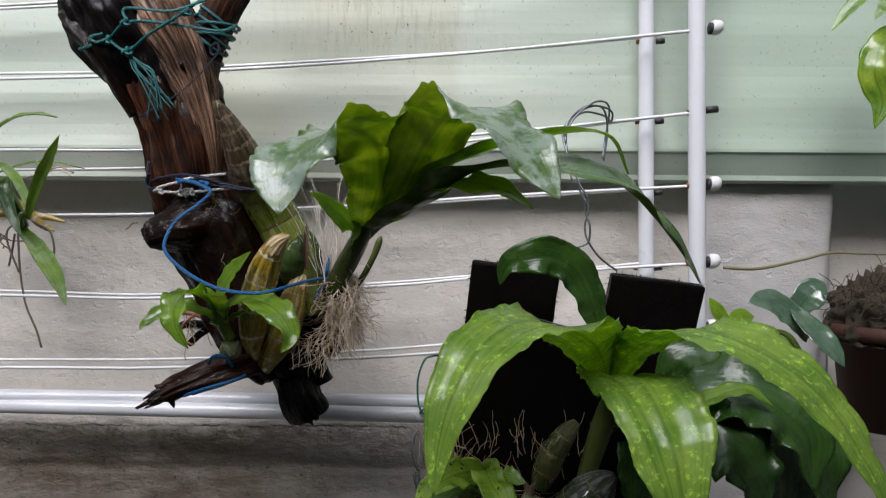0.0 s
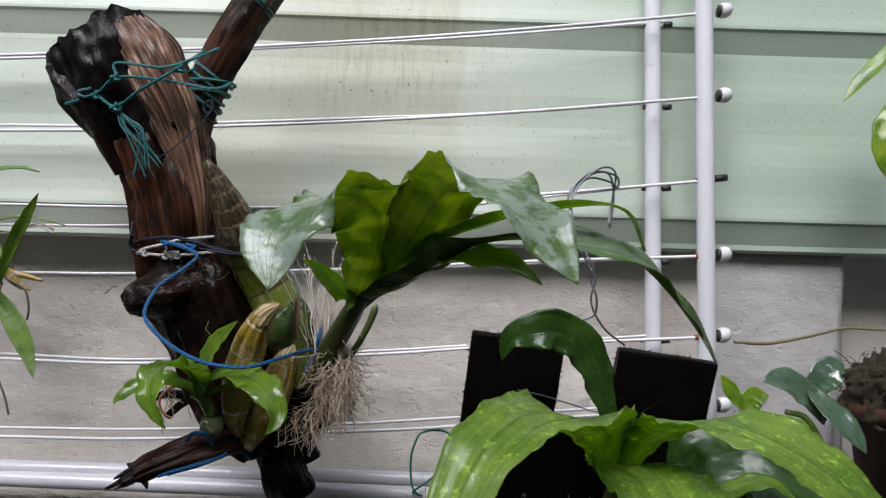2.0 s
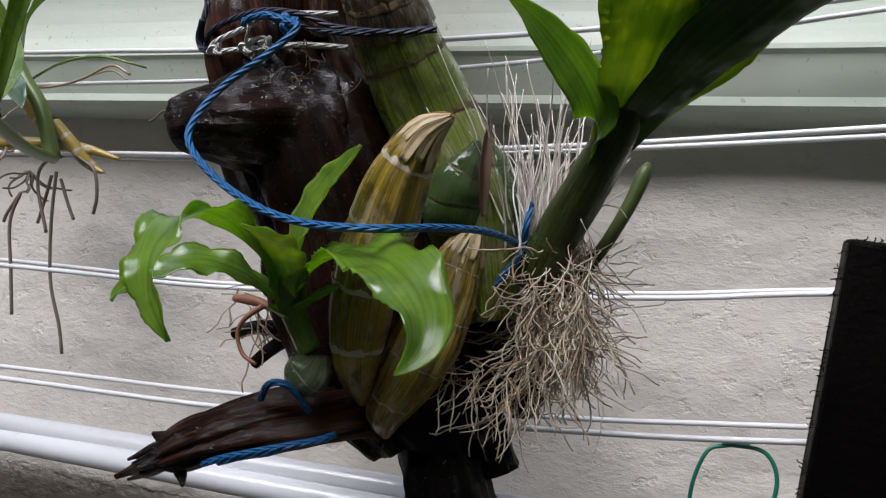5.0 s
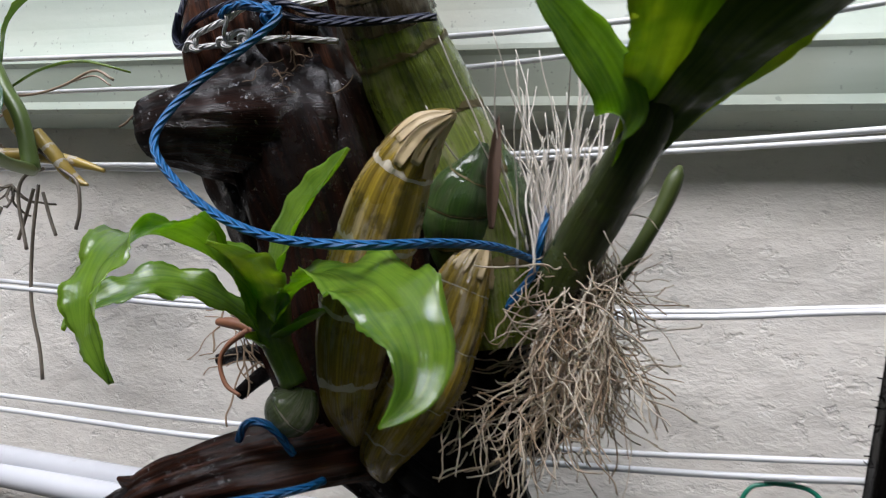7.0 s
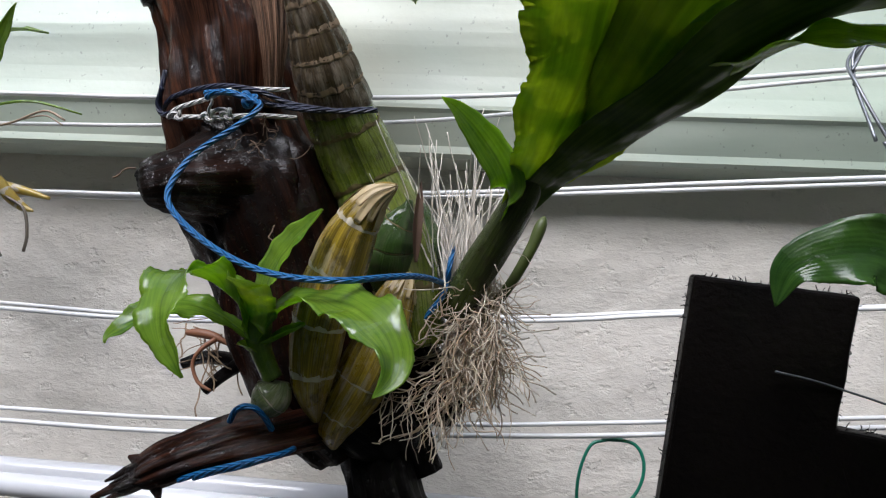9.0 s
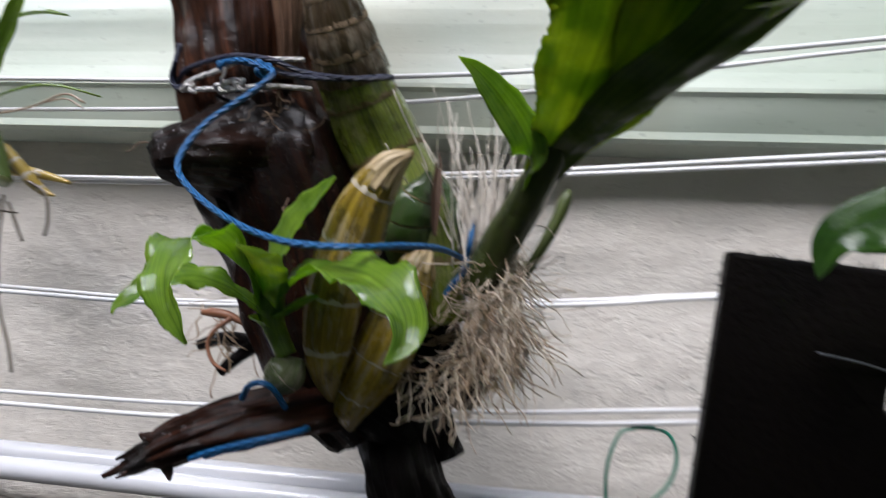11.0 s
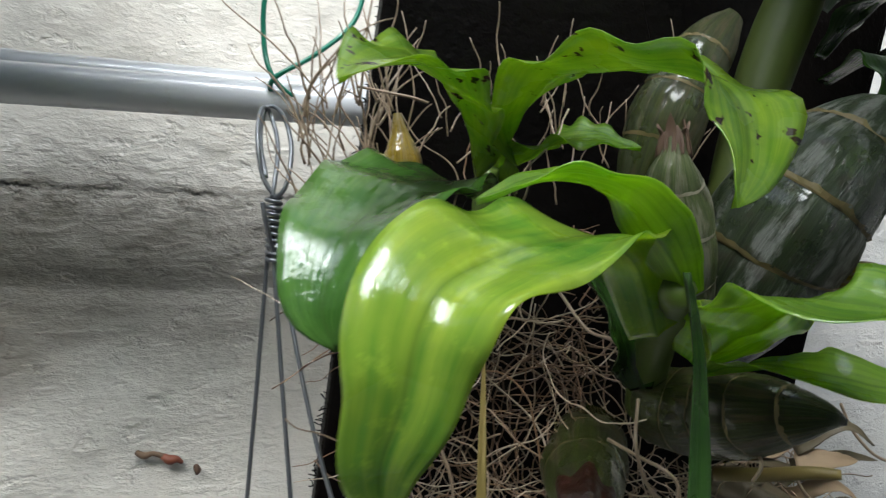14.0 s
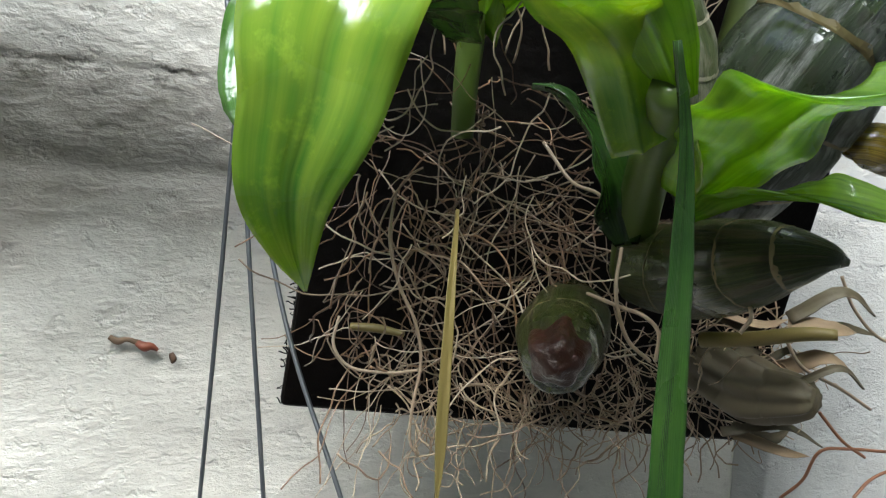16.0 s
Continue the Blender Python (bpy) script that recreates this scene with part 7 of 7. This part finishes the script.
leaf("leaf", [(0.6310, 1.0000, 1.9092), (0.6004, 1.0000, 1.8702), (0.5774, 1.0000, 1.8467), (0.5559, 1.0000, 1.8200)], 0.022, (-0.5, -0.8, 0.5), M_LEAF, hp, seed=71.0)
leaf("leaf", [(0.6548, 1.0000, 1.8938), (0.6295, 0.9900, 1.8592), (0.6060, 0.9850, 1.8306)], 0.024, (-0.5, -0.8, 0.5), M_LEAF, hp, seed=72.0)
leaf("leaf", [(0.6560, 1.0000, 1.8316), (0.6189, 0.9900, 1.7975), (0.6073, 0.9850, 1.7576), (0.6188, 0.9850, 1.7192), (0.6086, 0.9850, 1.6821)], 0.042, (-0.6, -0.9, 0.1), M_LEAFYELLOW, hp, seed=73.0)
leaf("leaf", [(0.6863, 1.0000, 1.8785), (0.6574, 0.9900, 1.8132), (0.6398, 0.9850, 1.7501)], 0.05, (-0.6, -0.9, 0.3), M_LEAF, hp, seed=74.0)
tube("stem", [(0.6548, 1.0000, 1.8938, 0.0040), (0.7196, 1.0500, 1.9536, 0.0054), (0.8121, 1.1600, 2.0535, 0.0073)], 0, M_STEM, hp)

# ---- small details ----
def knot(center, size, r, material, parent, seed=0):
    """A tight overhand knot of cord."""
    rk = random.Random(seed)
    c, tilt = np.array(center), rk.uniform(0, 3)
    pts = []
    for i in range(19):
        a = 2 * math.pi * i / 18
        x, z, y = math.sin(a) + 1.6 * math.sin(2 * a), math.cos(a) - 1.6 * math.cos(2 * a), -math.sin(3 * a)
        x, z = x * math.cos(tilt) - z * math.sin(tilt), x * math.sin(tilt) + z * math.cos(tilt)
        pts.append(tuple(c + np.array([x, y * 0.9, z]) * size * 0.4))
    tube("knot", pts, r, material, parent, segs=8, count=70)


strings = {o.name: o for o in scene.objects if o.name in ("blue_rope", "white_string", "teal_cord", "navy_cord")}
for p in [(-0.3127, 0.9058, 1.5830), (-0.2978, 0.9037, 1.5838), (-0.3412, 0.9164, 1.5862)]:
    knot(p, 0.0042, 0.0015, M_STRING, strings["white_string"], 3)
tube("loose_end", [(-0.3127, 0.9058, 1.5830), (-0.3106, 0.9007, 1.5863), (-0.3069, 0.8967, 1.5904), (-0.3075, 0.8959, 1.5945)], 0.0011, M_STRING, strings["white_string"])
for p in [(-0.2788, 0.8936, 1.5926), (-0.1356, 0.9676, 1.4743)]:
    knot(p, 0.005, 0.0021, M_BLUE, strings["blue_rope"], 5)
tube("loose_end", [(-0.2788, 0.8936, 1.5926), (-0.2909, 0.8916, 1.5959), (-0.3046, 0.8937, 1.5967), (-0.3116, 0.8978, 1.5941)], 0.0021, M_BLUE, strings["blue_rope"])
tube("loose_end", [(-0.1364, 0.9676, 1.4729), (-0.1418, 0.9657, 1.4628), (-0.1482, 0.9657, 1.4480), (-0.1525, 0.9689, 1.4367)], 0.0021, M_BLUE, strings["blue_rope"])
for p in [(-0.3693, 0.8840, 1.7534), (-0.3990, 0.8970, 1.7705), (-0.3698, 0.8820, 1.7884), (-0.2873, 0.8600, 1.7943)]:
    knot(p, 0.005, 0.0018, M_TEAL, strings["teal_cord"], 7)
tube("strand", [(-0.3576, 0.9206, 1.6083), (-0.3624, 0.9255, 1.5971), (-0.3571, 0.9252, 1.5889), (-0.3422, 0.9172, 1.5898)], 0.002, M_NAVY, strings["navy_cord"])
tube("strand", [(-0.2649, 0.9050, 1.7715), (-0.2628, 0.9050, 1.7610), (-0.2699, 0.9050, 1.7553), (-0.2742, 0.9050, 1.7638), (-0.2664, 0.9030, 1.7703)], 0.0016, M_NAVY, strings["navy_cord"])
tube("strand", [(-0.2649, 0.9050, 1.7575), (-0.2851, 0.8920, 1.7262), (-0.3115, 0.8880, 1.7009), (-0.3587, 0.8930, 1.6751)], 0.0010, M_NAVY, strings["navy_cord"])

# dry rootlets on the trunk
rr = random.Random(77)
dry = []
for k in range(7):
    a = np.array([(-0.2704, 0.9059, 1.5684)][0]) + np.array([rr.gauss(0, 0.004), 0, rr.gauss(0, 0.004)])
    dry.append(strand(a, (rr.gauss(0, 1), rr.gauss(-0.4, 0.3), rr.gauss(-0.2, 1)), rr.uniform(0.015, 0.04), rr, 0.75, 10))
for k in range(3):
    a = np.array([(-0.2714, 0.9128, 1.5610)][0]) + np.array([rr.gauss(0.005, 0.02), 0.004, rr.gauss(-0.03, 0.03)])
    dry.append(strand(a, (rr.gauss(0, 1), -0.1, rr.gauss(-0.4, 1)), rr.uniform(0.01, 0.03), rr, 0.4, 7))
strand_parts("dry_root", dry, [rr.uniform(0.0002, 0.0006) for _ in dry], M_DRYROOT, drift)
tube("dry_root", [(-0.2877, 0.9127, 1.5557), (-0.2941, 0.9065, 1.5459), (-0.3051, 0.9025, 1.5397), (-0.3227, 0.9065, 1.5427), (-0.3393, 0.9125, 1.5513)], 0.0007, M_DRYROOT, drift)
tube("dry_root", [(-0.3708, 0.9200, 1.5453), (-0.3771, 0.9170, 1.5440), (-0.3812, 0.9155, 1.5387), (-0.3853, 0.9155, 1.5365)], 0.0007, M_DRYROOT, drift)
# solid black plug whose colour stands for the shade inside a knot hole
hole = [(-0.3072, 0.8970, 1.7404, 0.0054), (-0.3076, 0.9000, 1.7405, 0.0054)]
wood("knot_hole", [(hole[0][0], hole[0][1] - 0.002, hole[0][2], 0.0055), (hole[0][0], hole[0][1], hole[0][2], 0.006), (hole[0][0], hole[0][1] + 0.02, hole[0][2], 0.005)], M_WOODBLACK, drift, "black round plug in place of a dark knot hole", seed=50.0, segs=20, count=8)

tube("root_stub", [(-0.2769, 0.9533, 1.4289, 0.0026), (-0.2663, 0.9501, 1.4237, 0.0035), (-0.2585, 0.9470, 1.4162, 0.0032), (-0.2611, 0.9470, 1.4079, 0.0013)], 0, M_ROOTRED, orchid, segs=10)
tube("root_stub", [(-0.3470, 0.9810, 1.4246, 0.0023), (-0.3357, 0.9792, 1.4248, 0.0038), (-0.3213, 0.9765, 1.4229, 0.0033), (-0.3084, 0.9765, 1.4169, 0.0015)], 0, M_ROOTRED, orchid, segs=10)
tube("dead_root", [(-0.3184, 0.9720, 1.4213, 0.0022), (-0.3295, 0.9689, 1.4115, 0.0018), (-0.3342, 0.9689, 1.4004, 0.0015), (-0.3284, 0.9689, 1.3869, 0.0015), (-0.3175, 0.9689, 1.3810, 0.0011)], 0, M_ROOTRED, orchid, segs=8)

# torn sheath tips
tip = np.array([(0.1296, 0.9000, 1.2111)][0])
for k in range(13):
    a = 2 * math.pi * k / 13
    d = np.array([math.cos(a), math.sin(a), 0.0])
    top = tip + d * rr.uniform(0.003, 0.008) + np.array([0, 0, rr.uniform(0.004, 0.013)])
    leaf("torn_sheath", [tuple(tip + d * 0.0065 - np.array([0, 0, 0.004])), tuple(tip + d * 0.005 + np.array([0, 0, 0.005])), tuple(top)], 0.005, tuple(d + np.array([0, 0, 0.1])), M_HUSKDARK, bo, base=0.9, peak=0.3, along=10, thick=0.0004)
for k in range(16):
    s = [(0.1606, 0.9050, 1.0647)][0]
    s = np.array(s) + np.array([rr.uniform(0, 0.03), rr.gauss(0, 0.01), rr.gauss(0, 0.014)])
    e = s + np.array([rr.uniform(0.018, 0.04), -rr.uniform(0.0, 0.015), rr.gauss(-0.003, 0.004)])
    m_ = (s + e) / 2 + np.array([0, -0.004, rr.gauss(0, 0.005)])
    leaf("torn_sheath", [tuple(s), tuple(m_), tuple(e)], rr.uniform(0.003, 0.008), (rr.gauss(0, 0.4), -0.8, 0.5), (M_SHREDS, M_SHREDS, M_HUSK)[k % 3], bo, base=1.0, peak=0.2, wave=0.1, crisp=0.15, along=14, thick=0.0004, seed=float(k))
# rotted end of the round bulb
rot = [(0.0946, 0.9030, 1.0765, 0.0107), (0.0859, 0.8880, 1.0753, 0.0088), (0.0835, 0.8840, 1.0741, 0.0043), (0.0826, 0.8820, 1.0739, 0.0008)]
bulb("rotted_end", rot, M_ROT, bo, "red-brown rotted bulb end", rings=2, ribs=5, rib=0.12, seed=4.0, segs=40, count=30)

# longer single roots
for pts in ([(0.1027, 0.9000, 1.0966), (0.1044, 0.8800, 1.0950), (0.1064, 0.8700, 1.0940), (0.1108, 0.8680, 1.0889), (0.1119, 0.8700, 1.0792)],
            [(0.0453, 0.9600, 1.1288), (0.0412, 0.9500, 1.1112), (0.0443, 0.9450, 1.0938), (0.0506, 0.9400, 1.0789), (0.0537, 0.9400, 1.0630), (0.0512, 0.9400, 1.0449), (0.0508, 0.9400, 1.0311), (0.0546, 0.9400, 1.0245)],
            [(0.0256, 0.9700, 1.0757), (0.0229, 0.9650, 1.0647), (0.0295, 0.9600, 1.0563), (0.0451, 0.9550, 1.0548), (0.0557, 0.9500, 1.0570)],
            [(0.1465, 0.8700, 1.1110), (0.1408, 0.8650, 1.1023), (0.1393, 0.8600, 1.0958), (0.1355, 0.8600, 1.0903)],
            [(0.2187, 0.9000, 1.1042), (0.2263, 0.9000, 1.0915), (0.2384, 0.9000, 1.0806), (0.2501, 0.9000, 1.0756)],
            [(0.1733, 0.8800, 1.0836), (0.1823, 0.8800, 1.0728), (0.2021, 0.8800, 1.0636), (0.2172, 0.8800, 1.0553)],
            [(0.1090, 0.8900, 1.1140), (0.1018, 0.8800, 1.0997), (0.1073, 0.8800, 1.0845), (0.1168, 0.8800, 1.0766)],
            [(0.0960, 0.9300, 1.1514), (0.1039, 0.9200, 1.1367), (0.1134, 0.9150, 1.1321), (0.1233, 0.9100, 1.1210)],
            [(0.0301, 0.9600, 1.1588), (0.0243, 0.9500, 1.1447), (0.0196, 0.9450, 1.1298), (0.0113, 0.9450, 1.1212)],
            [(0.0213, 1.0000, 1.2466), (0.0327, 0.9900, 1.2429), (0.0447, 0.9850, 1.2403), (0.0527, 0.9850, 1.2384)]):
    tube("long_root", pts, 0.0007, M_ROOTW, bo, segs=7, count=40)
for pts in ([(0.2478, 0.9500, 0.9860), (0.2506, 0.9400, 0.9994), (0.2486, 0.9300, 1.0175), (0.2656, 0.9300, 1.0177), (0.2904, 0.9300, 1.0147)], [(0.2724, 0.9300, 0.9928), (0.2820, 0.9300, 1.0011), (0.2959, 0.9300, 1.0057)], [(0.2462, 0.9300, 1.0366), (0.2616, 0.9300, 1.0221), (0.2769, 0.9300, 1.0128)]):
    tube("long_root", pts, 0.0008, M_ROOTRED, bo, segs=7, count=30)
tube("root_stub", [(0.0334, 0.9850, 1.0682, 0.0018), (0.0451, 0.9800, 1.0681, 0.0020), (0.0557, 0.9750, 1.0664, 0.0013)], 0, M_DRYBLADE, bo, segs=10)
bulb("pseudobulb", [(0.2434, 0.9000, 1.1535, 0.0087), (0.2277, 0.9000, 1.1578, 0.0095), (0.2244, 0.9050, 1.1577, 0.0073), (0.2201, 0.9050, 1.1555, 0.0022)], M_BULBYEL, bo, "small yellow bulb", rings=3, ribs=3, rib=0.02, seed=71.0)

# fine roots round the shredded bulb
shreds = []
for k in range(150):
    s = np.array([(0.1838, 0.9200, 1.0649)][0]) + np.array([rr.gauss(0, 0.018), rr.gauss(0, 0.008), rr.gauss(0, 0.011)])
    shreds.append(strand(s, (rr.gauss(0.4, 0.8), rr.gauss(-0.1, 0.4), rr.gauss(-0.2, 0.7)), rr.uniform(0.015, 0.04), rr, 0.3, 8))
tagged(many_tubes("hair_root", shreds, [rr.uniform(0.00015, 0.0004) for _ in shreds], M_ROOTTAN, bo, "fine tan roots round the old bulb"), kind="stuff")

# litter stuck to the wall
debris = thing("debris_stick", [(-0.0807, 1.2070, 1.0132)][0], "small olive twig with a red tip stuck to the wall", "debris")
tube("stick", [(-0.0949, 1.2060, 1.0177, 0.0017), (-0.0893, 1.2060, 1.0143, 0.0026), (-0.0835, 1.2060, 1.0156, 0.0017), (-0.0752, 1.2060, 1.0127, 0.0022)], 0, M_DRYROOT, debris, segs=10, count=14)
tube("red_tip", [(-0.0770, 1.2060, 1.0132, 0.0022), (-0.0719, 1.2050, 1.0104, 0.0035), (-0.0675, 1.2050, 1.0106, 0.0026), (-0.0632, 1.2060, 1.0076, 0.0013)], 0, M_REDTIP, debris, "dry red tip", segs=10, count=14)
leafbit = thing("dry_flake", [(-0.0532, 1.2070, 1.0015)][0], "tiny brown dry flake on the wall", "debris")
tube("flake", [(-0.0543, 1.2060, 1.0051, 0.0017), (-0.0528, 1.2060, 1.0009, 0.0026), (-0.0536, 1.2060, 0.9977, 0.0009)], 0, M_HUSKDARK, leafbit, segs=8, count=8)

# water drops under the rods
def drop_mesh():
    bm = bmesh.new()
    bmesh.ops.create_uvsphere(bm, u_segments=12, v_segments=8, radius=1.0)
    for v in bm.verts:
        v.co = Vector((v.co.x, v.co.y, v.co.z * 1.1 - 0.5 if v.co.z < 0 else v.co.z * 0.7 - 0.5))
    return part("water_drop", bm, M_DROP, smooth=True)


rd = random.Random(3)
first = drop_mesh()
tagged(first, "clear water drop hanging under a white rod", "water drop", group="drops under the rods")
spots = []
for pts in FRONT_RODS[1:] + BACK_RODS[2:5]:
    cv = spline(pts, 200)
    for _ in range(9):
        p = cv[rd.randrange(3, 190)]
        spots.append((p[0], p[1], p[2] - 0.0022))
for k, s in enumerate(spots):
    r = rd.uniform(0.0012, 0.0026)
    m = Matrix.Translation(s) @ Matrix.Diagonal((r * rd.uniform(1.0, 1.7), r, r, 1))
    if k == 0:
        first.matrix_world = m
    else:
        copy_thing(first, m)

# frayed fibres round the edges of the fern board
rf = random.Random(41)
EDGES = [((0.0, 0.014), (0.0, 0.505)), ((0.0, 0.505), (0.124, 0.507)), ((0.124, 0.507), (0.122, 0.402)), ((0.122, 0.402), (0.189, 0.402)), ((0.189, 0.402), (0.193, 0.511)), ((0.193, 0.511), (0.32, 0.511))]
curves = []
for (x0, z0), (x1, z1) in EDGES:
    out = Vector((z0 - z1, 0, x1 - x0)).normalized()
    for _ in range(int(420 * math.hypot(x1 - x0, z1 - z0))):
        s = rf.random()
        p = Vector((x0 + (x1 - x0) * s, rf.uniform(0.001, 0.025), z0 + (z1 - z0) * s)) - out * 0.001
        w = out + Vector((rf.gauss(0, 0.7), rf.gauss(0, 0.5), rf.gauss(0, 0.7)))
        curves.append(strand(BOARD_FRAME @ p, BOARD_FRAME.to_3x3() @ w, rf.uniform(0.002, 0.007), rf, 0.35, 4))
tagged(many_tubes("fibre", curves, [rf.uniform(0.0002, 0.00045) for _ in curves], M_BOARD, board, "black frayed fern fibres"), kind="stuff")
